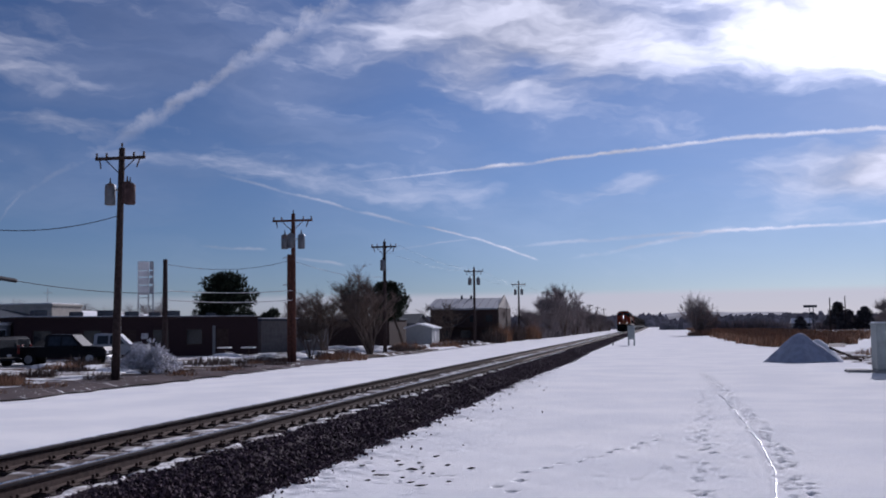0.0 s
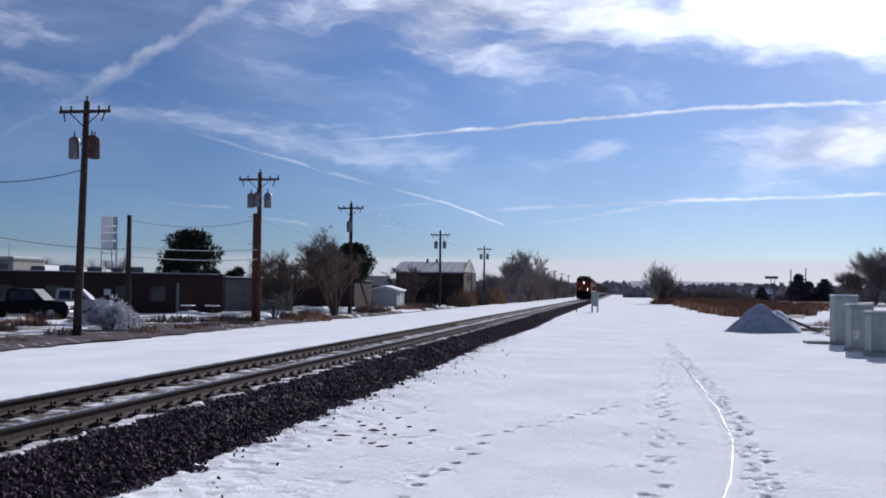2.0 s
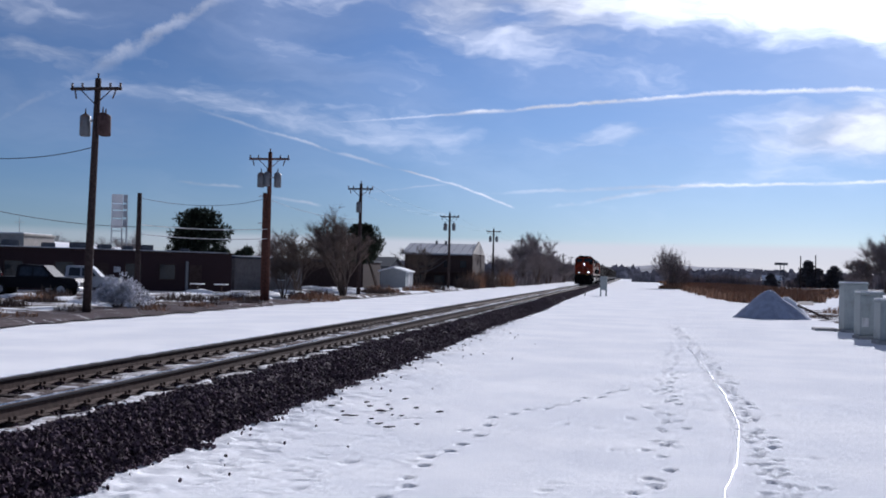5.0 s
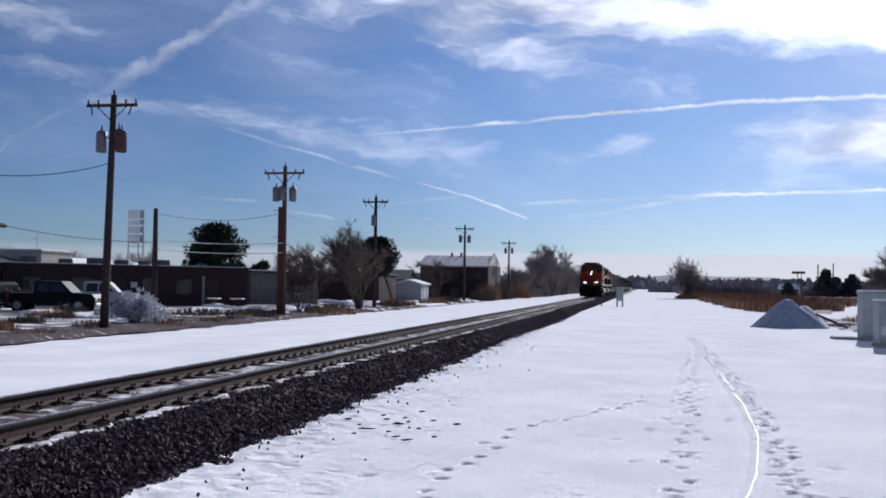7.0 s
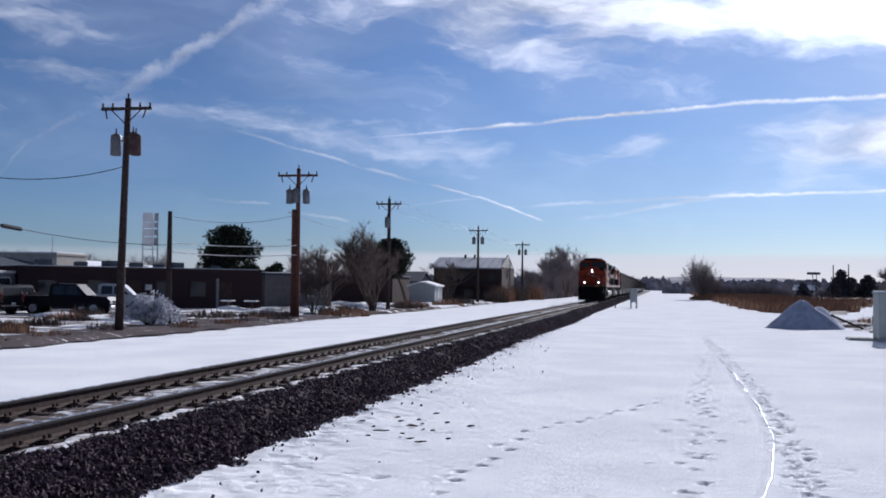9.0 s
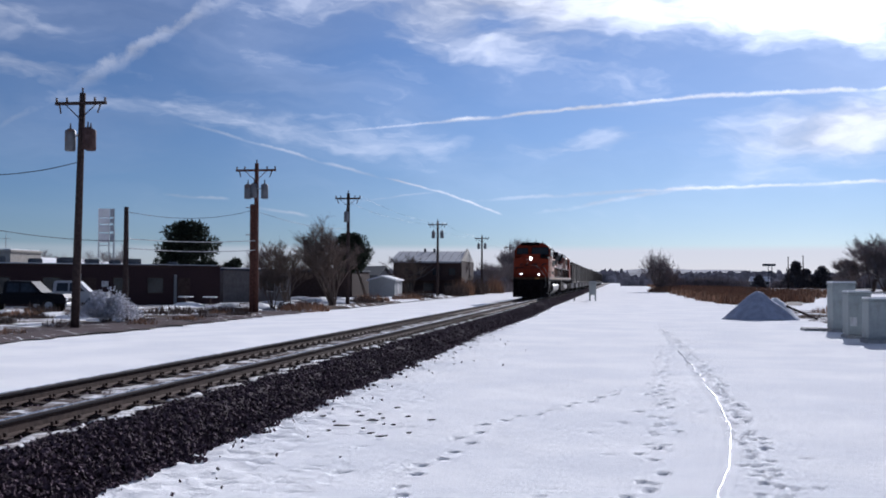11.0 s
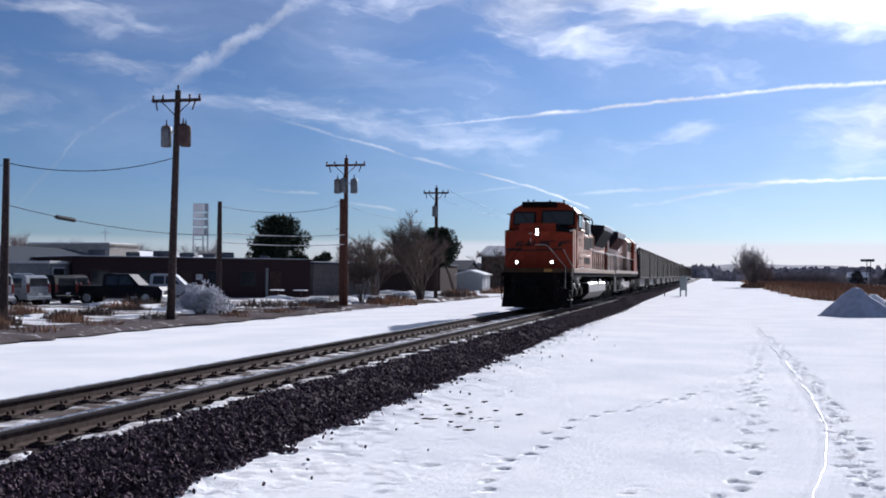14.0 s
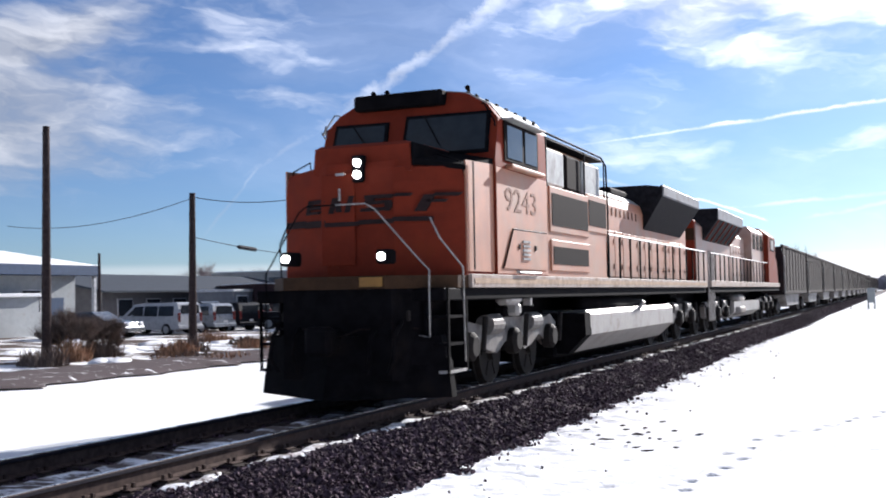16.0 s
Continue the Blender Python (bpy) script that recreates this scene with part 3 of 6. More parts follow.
        rings.append([(TRACK_X + a, y, TIE_TOP - .05), (TRACK_X + a * .7, y, h), (TRACK_X + b * .6, y, h), (TRACK_X + b, y, TIE_TOP - .05)])
    strip.loft(rings)
    part("snow_strip", strip, SNOW_PATCHY, track, "packed snow between the rails", True)
    rings = []
    for y in list(np.arange(-20, 90, .3)) + list(np.arange(92, 400, 4)):
        rings.append([(TRACK_X - 2.7, y, -.02), (TRACK_X - 1.55 + r.uniform(-.1, .1), y, TIE_TOP - .02), (TRACK_X - 1.02 + r.uniform(-.10, .06), y, TIE_TOP + .03), (TRACK_X - 0.93, y, TIE_TOP - .08)])
    part("snow_shoulder", Shape().loft(rings), SNOW, track, "snow drifted over the far shoulder", True)
    # thin ragged snow at the near sleeper ends, broken into stretches
    y = 4.0
    while y < 150:
        length = r.uniform(.5, 3.2)
        rings = []
        count = max(4, int(length / .16))
        for k in range(count + 1):
            u = k / count
            taper = min(1.0, 4 * u, 4 * (1 - u))
            w = (.03 + .15 * taper) * r.uniform(.45, 1.15)
            x = TRACK_X + 1.14 + .07 * math.sin(y * 3 + k * .9) + r.uniform(-.03, .03)
            h = TIE_TOP + .004 + .02 * taper * r.uniform(.2, 1)
            rings.append([(x - w, y + u * length, TIE_TOP - .05), (x - w * .5, y + u * length, h), (x + w * .4, y + u * length, h - .006), (x + w, y + u * length, TIE_TOP - .06)])
        part("snow_patch", Shape().loft(rings), SNOW_SOILED, track, "", True)
        y += length + r.uniform(.02, .4)
    return track


build_track()


# ---- utility poles ----
def pole_shape(height, r0, r1, lean=0.0, bend=0.0):
    return Shape().tube([(lean * u + bend * math.sin(math.pi * u), 0, height * u - (0.3 if u == 0 else 0)) for u in (0, .25, .5, .75, 1)], [r0 + (r1 - r0) * u for u in (0, .25, .5, .75, 1)], 12)


def transformer(pole, x, y, z, mat, s=1.0):
    can = part("transformer", Shape().loft([[(x + q * s * math.cos(a), y + q * s * math.sin(a), z + h * s) for a in np.arange(0, 6.28, 6.2832 / 14)] for q, h in ((.17, 0), (.21, .03), (.21, .75), (.19, .80), (.10, .86))]), mat, pole, "", True)
    part("bracket", Shape().box(min(0, x), max(0, x), y - .03, y + .03, z + .55 * s, z + .61 * s), GALV, can)
    part("bushing", Shape().tube([(x, y, z + .84 * s), (x, y, z + 1.08 * s)], [.045, .02], 6), PORCELAIN, can)


def utility_pole(label, x, y, height, mat, arm=1.05, cans=(), lean=0.0, group="utility poles along the track", riser=False, r0=0.17):
    p = thing("utility_pole", label, "utility pole", group, pose(x, y, 0))
    part("shaft", pole_shape(height, r0, r0 * .68, lean), mat, p, "", True)
    if arm:
        z = height - 0.42
        part("crossarm", Shape().box(lean - arm, lean + arm, -.2, -.09, z - .06, z + .06, .01), mat, p)
        for s in (-1, 1):
            part("brace", Shape().tube([(lean + s * .62, -.15, z - .05), (lean, -.17, z - .62)], .022, 5), mat, p)
            for u in (.95, .55):
                part("insulator", Shape().tube([(lean + s * arm * u, -.145, z + .05), (lean + s * arm * u, -.145, z + .12), (lean + s * arm * u, -.145, z + .17), (lean + s * arm * u, -.145, z + .22)], [.02, .055, .035, .05], 7), PORCELAIN, p)
            part("cutout", Shape().tube([(lean + s * arm * .8, -.2, z - .08), (lean + s * arm * .72, -.26, z - .40)], [.035, .03], 6), PORCELAIN, p)
        part("top_pin", Shape().tube([(lean, 0, height - .02), (lean, 0, height + .2)], [.03, .045], 6), PORCELAIN, p)
    for cx, cz, cmat in cans:
        transformer(p, lean * .8 + cx, -.05, cz, cmat)
    if riser:
        part("riser_conduit", Shape().box(-.36, -.12, -.09, .09, -.2, height * .73, .03), mat, p, "timber covered riser")
        for h in (.70, .52):
            part("lamp_bracket", Shape().tube([(-.2, 0, height * h), (-.5, 0, height * h + .1), (-.62, 0, height * h + .05)], .03, 5), GALV, p)
    return p


utility_pole("tall weathered timber pole with crossarm and two transformers", -20.60, 38.65, 9.25, POLE, 1.05, ((-.42, 7.0, CAN), (.42, 7.0, CAN_RUST), (.30, 7.05, CAN_RUST)), lean=0.20)
utility_pole("red-brown timber pole with crossarm, two transformers and riser", -20.45, 59.2, 8.75, POLE_RED, 1.2, ((-.5, 6.7, CAN), (.5, 6.7, CAN), (-.12, 6.75, CAN)), riser=True, r0=.17)
utility_pole("timber pole with crossarm and single transformer", -20.45, 80.6, 8.75, POLE, 1.0, ((-.12, 6.5, CAN),))
utility_pole("timber pole with crossarm and two transformers", -20.45, 122.6, 8.9, POLE, 1.1, ((-.5, 6.9, CAN), (.5, 6.9, CAN)))
utility_pole("timber pole with crossarm and two transformers", -20.45, 163.9, 8.9, POLE, 1.1, ((-.5, 6.9, CAN), (.5, 6.9, CAN)))
for y in (208, 255, 300, 345, 392, 440):
    utility_pole("distant timber pole with crossarm", -20.45, y, 8.9, POLE, 1.1)
utility_pole("plain dark timber service pole beside the car park", -25.2, 34.6, 6.2, POLE, 0, lean=0.02, group="service poles")
utility_pole("short plain timber pole without crossarm", -22.74, 47.4, 5.45, POLE, 0, group="service poles", r0=.15)
utility_pole("thin timber post beside the white building", -39.1, 45.5, 4.6, POLE, 0, group="service poles", r0=.10)
utility_pole("tall bare timber pole beside the shrubs", -24.6, 26.2, 7.6, POLE, 0, group="service poles", r0=.16)


def wire(name, a, b, sag, radius=0.012, label="black overhead wire between poles", mat=WIRE):
    a, b = Vector(a), Vector(b)
    pts = [a.lerp(b, u) - Vector((0, 0, sag * 4 * u * (1 - u))) for u in np.linspace(0, 1, 15)]
    return tagged(part(name, Shape().tube(pts, radius, 4), mat), label, "wire", "overhead wires")


wire("overhead_wire", (-25.2, 34.6, 6.05), (-20.5, 38.7, 6.6), .42, .016)
wire("overhead_wire", (-25.2, 34.6, 4.5), (-22.74, 47.4, 3.85), .30, .014)
tagged(part("splice_case", Shape().tube([(-24.74, 37.0, 4.18), (-24.71, 37.1, 4.17), (-24.52, 38.0, 4.09), (-24.49, 38.1, 4.08)], [.03, .085, .085, .03], 8), WIRE), "black splice case hung on the service wire", "splice case")
wire("overhead_wire", (-22.6, 47.4, 5.2), (-20.45, 59.2, 6.1), .40, .012)
wire("overhead_wire", (-25.2, 34.6, 6.0), (-40.0, 40.0, 5.8), .5, .014)
wire("overhead_wire", (-20.45, 59.2, 6.0), (-20.45, 80.6, 6.0), .3, .010)
for x in (-1.0, 1.0):
    for y0, y1 in ((80.6, 122.6), (122.6, 163.9), (163.9, 208)):
        wire("overhead_wire", (-20.45 + x, y0, 8.5), (-20.45 + x, y1, 8.6), .5, .007)


# ---- train ----
def text_mesh(text, size, depth, mat):
    curve = bpy.data.curves.new("lettering", "FONT")
    curve.body, curve.size, curve.extrude = text, size, depth
    curve.align_x, curve.align_y = "CENTER", "CENTER"
    ob = new("lettering", curve)
    me = bpy.data.meshes.new_from_object(ob.evaluated_get(bpy.context.evaluated_depsgraph_get()))
    bpy.data.objects.remove(ob)
    me.materials.clear()
    me.materials.append(mat)
    return me


def ring(cx, cy, cz, r, n=20, axis="x"):
    a = [2 * math.pi * k / n for k in range(n)]
    if axis == "x":
        return [(cx, cy + r * math.cos(t), cz + r * math.sin(t)) for t in a]
    return [(cx + r * math.cos(t), cy, cz + r * math.sin(t)) for t in a]


def wheelset(parent, y, radius=0.53):
    """An axle with two flanged wheels, turning about its own middle."""
    s = Shape()
    for k in (-1, 1):
        s.loft([ring(k * .68, 0, 0, radius + .03), ring(k * .71, 0, 0, radius + .03), ring(k * .72, 0, 0, radius), ring(k * .82, 0, 0, radius - .01)])
        s.loft([ring(k * .78, 0, 0, radius * .28), ring(k * .9, 0, 0, radius * .24)])
        for a in np.arange(0, 6.28, 1.0472):
            s.box(k * .825 - .012, k * .825 + .012, radius * .35, radius * .8, -.03, .03, 0, pose(0, 0, 0, math.degrees(a)))
    s.tube([(-.7, 0, 0), (.7, 0, 0)], .09, 8)
    ob = part("wheelset", s, STEEL, parent, "worn steel wheels on an axle")
    ob.location = (0, y, radius)
    return ob


WHEELS = []


def loco_truck(parent, yc):
    t = new("truck")
    t.parent = parent
    t.location = (0, yc, 0)
    tagged(t, "cast three-axle truck in weathered silver paint")
    for s in (-1, 1):
        frame_side = Shape()
        out = [(-2.55, .95), (-2.45, .62), (-2.1, .55), (-1.5, .78), (-1.1, .62), (-.7, .55), (-.3, .72), (.3, .72), (.7, .55), (1.1, .62), (1.5, .78), (2.1, .55), (2.45, .62), (2.55, .95), (2.2, 1.12), (1.2, 1.0), (.6, 1.18), (-.6, 1.18), (-1.2, 1.0), (-2.2, 1.12)]
        frame_side.prism(out, s * 1.05, s * 1.2, "x")
        part("side_frame", frame_side, SILVER, t)
        for y in (-2.0, 0.0, 2.0):
            part("journal_box", Shape().loft([ring(s * 1.15, y, .72, .22), ring(s * 1.3, y, .72, .22), ring(s * 1.36, y, .72, .15)]), STEEL, t)
            part("damper", Shape().tube([(s * 1.3, y + .42, .62), (s * 1.3, y + .55, 1.15)], .045, 8), STEEL, t)
            part("spring", Shape().loft([ring(s * 1.12 + .0, y + k, .98, .11, 10, "y") for k in (-.38, -.30)]), STEEL, t)
        for y in (-1.0, 1.0):
            part("brake_cylinder", Shape().loft([ring(s * 1.22, y - .28, 1.02, .16, 14, "y"), ring(s * 1.22, y + .25, 1.02, .16, 14, "y"), ring(s * 1.22, y + .34, 1.02, .08, 14, "y")]), SILVER, t)
        part("spring_plank", Shape().box(s * 1.1, s * 1.28, -.5, .5, 1.12, 1.3, .03), BLACK, t)
    # motor blocks, black and full so they also give the shadow underneath
    for y in (-1.55, .45, 2.45):
        part("traction_motor", Shape().box(-.58, .58, y - .42, y + .42, .22, 1.15, .08), BLACK, t, "black traction motor")
    part("bolster", Shape().box(-1.05, 1.05, -.35, .35, .95, 1.42, .05), BLACK, t)
    for y in (-2.0, 0.0, 2.0):
        WHEELS.append(wheelset(t, y))
    return t


def cab_end(loco, side=1, y0=0.0):
    """Nose, cab, lights and front platform of the leading unit; front towards -y."""
    # nose: pointed slightly in plan, full width, with a raised middle
    def section(z, w, tip):
        return [(-w, .45, z), (-.55, tip, z), (.55, tip, z), (w, .45, z), (w, 1.9, z), (-w, 1.9, z)]
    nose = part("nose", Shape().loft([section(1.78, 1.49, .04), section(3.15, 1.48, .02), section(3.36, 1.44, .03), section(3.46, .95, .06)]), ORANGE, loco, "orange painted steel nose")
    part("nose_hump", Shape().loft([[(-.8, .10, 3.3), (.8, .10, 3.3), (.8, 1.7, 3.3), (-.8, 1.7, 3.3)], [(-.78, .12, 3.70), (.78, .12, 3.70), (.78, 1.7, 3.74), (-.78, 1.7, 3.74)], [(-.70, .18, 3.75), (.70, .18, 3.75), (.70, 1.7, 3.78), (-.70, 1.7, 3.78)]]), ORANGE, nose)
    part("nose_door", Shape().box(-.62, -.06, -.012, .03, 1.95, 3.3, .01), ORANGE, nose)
    part("headlight_plate", Shape().box(-.10, .10, -.025, .1, 3.16, 3.56, .02), BLACK, nose, "dark headlight housing")
    for z in (3.27, 3.445):
        part("headlight", Shape().loft([ring(0, -.02, z, .058, 18, "y"), ring(0, -.05, z, .058, 18, "y"), ring(0, -.06, z, .04, 18, "y")]), LENS, nose, "lit headlight", True)
    part("door_handle", Shape().tube([(-.28, -.06, 2.9), (-.28, -.06, 3.08)], .018, 5), HANDRAIL, nose)
    part("latch_plate", Shape().box(-.36, -.22, -.03, .0, 3.27, 3.31), HANDRAIL, nose)
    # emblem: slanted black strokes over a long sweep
    def on_nose(x):
        return .035 + max(0, abs(x) - .55) * .43 - .055
    def stroke(name, x0, x1, z0, z1, lean, label=""):
        p = [(x0, z0), (x1, z0), (x1 + lean, z1), (x0 + lean, z1)]
        part(name, Shape().add([(x, on_nose(x), z) for x, z in p] + [(x, on_nose(x) + .035, z) for x, z in p], [(0, 1, 2, 3), (4, 5, 6, 7), (0, 1, 5, 4), (1, 2, 6, 5), (2, 3, 7, 6), (3, 0, 4, 7)]), EMBLEM, nose, label)
    for x0, x1, z0, z1, lean in ((-.99, -.91, 2.73, 2.94, .07), (-.90, -.62, 2.88, 2.94, .02), (-.93, -.66, 2.80, 2.84, .02), (-.92, -.68, 2.73, 2.77, .02), (-.66, -.60, 2.75, 2.92, .05),
                                  (-.50, -.41, 2.72, 2.95, .08), (-.37, -.27, 2.74, 2.95, -.02), (-.23, -.14, 2.73, 2.97, .08), (.10, .55, 2.91, 2.965, .0), (.55, .78, 2.93, 2.975, .04),
                                  (.10, .24, 2.85, 2.93, .03), (.16, .52, 2.83, 2.88, .02), (.42, .54, 2.76, 2.85, .01), (.02, .50, 2.73, 2.78, .03),
                                  (.84, .99, 2.71, 2.95, .13), (1.06, 1.42, 2.925, 2.975, .06), (.98, 1.25, 2.84, 2.88, .03)):
        stroke("emblem_bar", x0, x1, z0, z1, lean, "black emblem shape")
    for x0, x1, z0 in ((-1.42, -1.0, 2.545), (-1.0, -.55, 2.53), (-.55, 0, 2.525), (0, .55, 2.545), (.55, 1.08, 2.57)):
        stroke("emblem_sweep", x0, x1, z0, z0 + (.10 if x0 < -.9 else .065), .0)
    part("antiglare_panel", Shape().add([(.80, .16, 3.485), (1.5, .47, 3.375), (1.5, 1.66, 3.60), (.80, 1.66, 3.74), (.80, .16, 3.40), (1.5, .47, 3.30), (1.5, 1.66, 3.3), (.80, 1.66, 3.3)],
         [(0, 1, 2, 3), (4, 5, 6, 7), (0, 1, 5, 4), (1, 2, 6, 5), (2, 3, 7, 6), (3, 0, 4, 7)]), BLACK, nose, "matt black anti-glare panel")
    part("hump_side", Shape().box(.785, .83, .13, 1.64, 3.38, 3.72, .01), BLACK, nose, "matt black side of the nose hump")
    # cab shell
    def cab_ring(y, rake):
        outline = [(-1.54, 3.62), (1.54, 3.62), (1.52, 4.26), (1.32, 4.50), (.92, 4.73), (.5, 4.79), (-.5, 4.79), (-.92, 4.73), (-1.32, 4.50), (-1.52, 4.26)]
        return [(x, y + rake * (z - 3.62) / 1.08, z) for x, z in outline]
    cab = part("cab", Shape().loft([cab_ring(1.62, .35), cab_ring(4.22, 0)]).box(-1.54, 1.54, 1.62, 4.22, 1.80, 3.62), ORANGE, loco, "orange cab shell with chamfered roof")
    part("roof_skin", Shape().prism([(1.5, 4.30), (1.325, 4.52), (.93, 4.75), (.5, 4.81), (-.5, 4.81), (-.93, 4.75), (-1.325, 4.52), (-1.5, 4.30), (-1.3, 4.44), (-.5, 4.75), (.5, 4.75), (1.3, 4.44)], 2.06, 4.4), LOCO_GREY, cab, "pale dusty roof sheet")
    # windscreens set in black gaskets, on the raked front
    for x0, x1, z0, z1 in ((-.02, 1.36, 3.76, 4.34), (-1.30, -.40, 3.80, 4.28)):
        rake = lambda z: 1.62 + .35 * max(0, (z - 3.62)) / 1.08
        gasket = Shape()
        pts = [(x0 - .06, z0 - .06), (x1 + .06, z0 - .06), (x1 + .04, z1 + .05), (x0 - .04, z1 + .06)]
        gasket.add([(x, rake(z) - .03, z) for x, z in pts] + [(x, rake(z) + .02, z) for x, z in pts], [(0, 1, 2, 3), (4, 5, 6, 7), (0, 1, 5, 4), (1, 2, 6, 5), (2, 3, 7, 6), (3, 0, 4, 7)])
        screen = part("windscreen", gasket, BLACK, cab, "windscreen in black gasket")
        pts = [(x0, z0), (x1, z0), (x1 - .02, z1), (x0 + .02, z1)]
        part("pane", Shape().add([(x, rake(z) - .04, z) for x, z in pts] + [(x, rake(z) - .025, z) for x, z in pts], [(0, 1, 2, 3), (4, 5, 6, 7), (0, 1, 5, 4), (1, 2, 6, 5), (2, 3, 7, 6), (3, 0, 4, 7)]), GLASS, screen)
        part("wiper", Shape().tube([(x0 + .3, rake(z1) - .06, z1 + .02), (x0 + .62, rake(z0) - .06, z0 + .12)], .012, 4), BLACK, screen)
    part("number_board", Shape().box(-.98, .60, 1.76, 2.0, 4.54, 4.79, .03), BLACK, cab, "dark number board box over the windscreens")
    for s in (-1, 1):
        w = part("side_window", Shape().box(min(s * 1.53, s * 1.56), max(s * 1.53, s * 1.56), 2.02, 3.72, 3.60, 4.24, .01), GRILLE, cab, "side window frame")
        part("pane", Shape().box(min(s * 1.555, s * 1.57), max(s * 1.555, s * 1.57), 2.12, 2.85, 3.66, 4.18), GLASS, w)
        part("pane", Shape().box(min(s * 1.555, s * 1.57), max(s * 1.555, s * 1.57), 3.0, 3.62, 3.66, 4.18), GLASS, w)
        part("armrest", Shape().box(min(s * 1.54, s * 1.68), max(s * 1.54, s * 1.68), 2.05, 3.75, 3.48, 3.55, .02), DUSTY_SUNLIT, w, "narrow sill rest under the window")
        part("sun_visor", Shape().box(min(s * 1.5, s * 1.72), max(s * 1.5, s * 1.72), 2.0, 3.7, 4.25, 4.28), LOCO_GREY, w)
        number = new("road_number", text_mesh("9243", .62, .004, NUMBER))
        number.parent = cab
        number.matrix_basis = pose(s * 1.548, 2.82, 2.98, 90, 0, 90 * s) @ Matrix.Diagonal((1.34, .86, 1, 1))
        tagged(number, "dark road number lettering")
        part("access_panel", Shape().prism([(1.90, 1.90), (4.10, 1.90), (4.10, 2.53), (2.36, 2.52)], s * 1.54, s * 1.562, "x"), DUSTY_SUNLIT, cab, "slant-edged access panel")
        part("panel_edge", Shape().tube([(s * 1.556, 1.86, 1.90), (s * 1.556, 2.34, 2.535), (s * 1.556, 4.12, 2.545)], .013, 4), EMBLEM, cab)
        part("grab_bar", Shape().tube([(s * 1.56, 2.48, 1.86), (s * 1.60, 2.50, 1.84), (s * 1.60, 3.62, 1.84), (s * 1.56, 3.64, 1.86)], .022, 6), HANDRAIL, cab, "pale grab bar")
        for y in (2.58, 3.42):
            part("latch", Shape().box(min(s * 1.55, s * 1.58), max(s * 1.55, s * 1.58), y, y + .07, 2.22, 2.30), EMBLEM, cab)
        for k in range(5):
            part("vent_slat", Shape().box(min(s * 1.55, s * 1.585), max(s * 1.55, s * 1.585), 2.78, 3.14, 2.05 + k * .07, 2.088 + k * .07), HANDRAIL, cab)
        # thin extra sheet lays the sunlit side colour over the cab shell
        part("cab_side_panel", Shape().box(min(s * 1.53, s * 1.5445), max(s * 1.53, s * 1.5445), 1.64, 4.21, 1.82, 3.47), DUSTY_SUNLIT, cab, "dusty orange side sheet, painted paler as if sunlit")
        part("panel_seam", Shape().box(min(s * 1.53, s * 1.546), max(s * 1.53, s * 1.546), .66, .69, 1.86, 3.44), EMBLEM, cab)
        part("nose_side_panel", Shape().prism([(.47, 1.84), (1.60, 1.84), (1.60, 3.50), (.47, 3.45)], s * 1.48, s * 1.505, "x"), DUSTY_SUNLIT, nose, "dusty orange nose side sheet, painted paler as if sunlit")
    for x, y in ((-.75, 2.1), (-.5, 2.1), (.2, 2.4), (.85, 2.3)):
        part("horn", Shape().tube([(x, y, 4.77), (x, y, 4.84), (x + .02, y - .10, 4.855)], [.03, .03, .045], 7), BLACK, cab)
    for k in range(7):
        part("roof_bolt", Shape().box(1.05 + .06 * k - .02, 1.05 + .06 * k + .02, 2.1 + k * .3, 2.2 + k * .3, 4.64 - .035 * k, 4.715 - .035 * k, .008), BLACK, cab)
    # platform, pilot and plough
    part("front_sill", Shape().prism([(-.8, -.80), (.8, -.80), (1.5, .1), (1.5, .6), (-1.5, .6), (-1.5, .1)], 1.60, 1.78, "z"), STRIPE, loco, "grimy yellow striped end sill")
    part("sill_plate", Shape().box(.42, .76, -.82, -.79, 1.63, 1.76), STRIPE_CLEAN, loco)
    part("pilot", Shape().prism([(-.85, -.72), (.85, -.72), (1.2, -.1), (1.2, .3), (-1.2, .3), (-1.2, -.1)], .35, 1.6, "z"), BLACK, loco, "black pilot sheet")
    plough = [[(-1.52, -.22, .10), (-.0, -1.15, .10), (1.52, -.22, .10), (1.52, -.05, .10), (0, -.95, .10), (-1.52, -.05, .10)],
              [(-1.46, -.20, .55), (0, -1.0, .55), (1.46, -.20, .55), (1.46, -.04, .55), (0, -.85, .55), (-1.46, -.04, .55)],
              [(-1.36, -.22, .95), (0, -.92, .95), (1.36, -.22, .95), (1.36, -.05, .95), (0, -.75, .95), (-1.36, -.05, .95)]]
    part("snow_plough", Shape().loft(plough), BLACK, loco, "black snow plough")
    part("coupler", Shape().box(-.14, .14, -1.15, -.6, .75, 1.05, .05).box(-.2, .2, -1.3, -1.05, .70, 1.10, .06), BLACK, loco, "cast steel coupler")
    for x in (-.95, -.6, .6, .95):
        part("air_hose", Shape().tube([(x, -.6, 1.15), (x, -.85, .95), (x, -.9, .65), (x * .9, -.85, .45)], .03, 6), BLACK, loco)
    for s in (-1, 1):
        box = part("ditch_light", Shape().box(s * .75 - .095, s * .75 + .095, -.80, -.5, 1.94, 2.14, .03), BLACK, loco, "lit ditch light in dark housing")
        part("lens", Shape().loft([ring(s * .75, -.80, 2.04, .057, 18, "y"), ring(s * .75, -.83, 2.04, .052, 18, "y"), ring(s * .75, -.84, 2.04, .04, 18, "y")]), LENS, box, "", True)
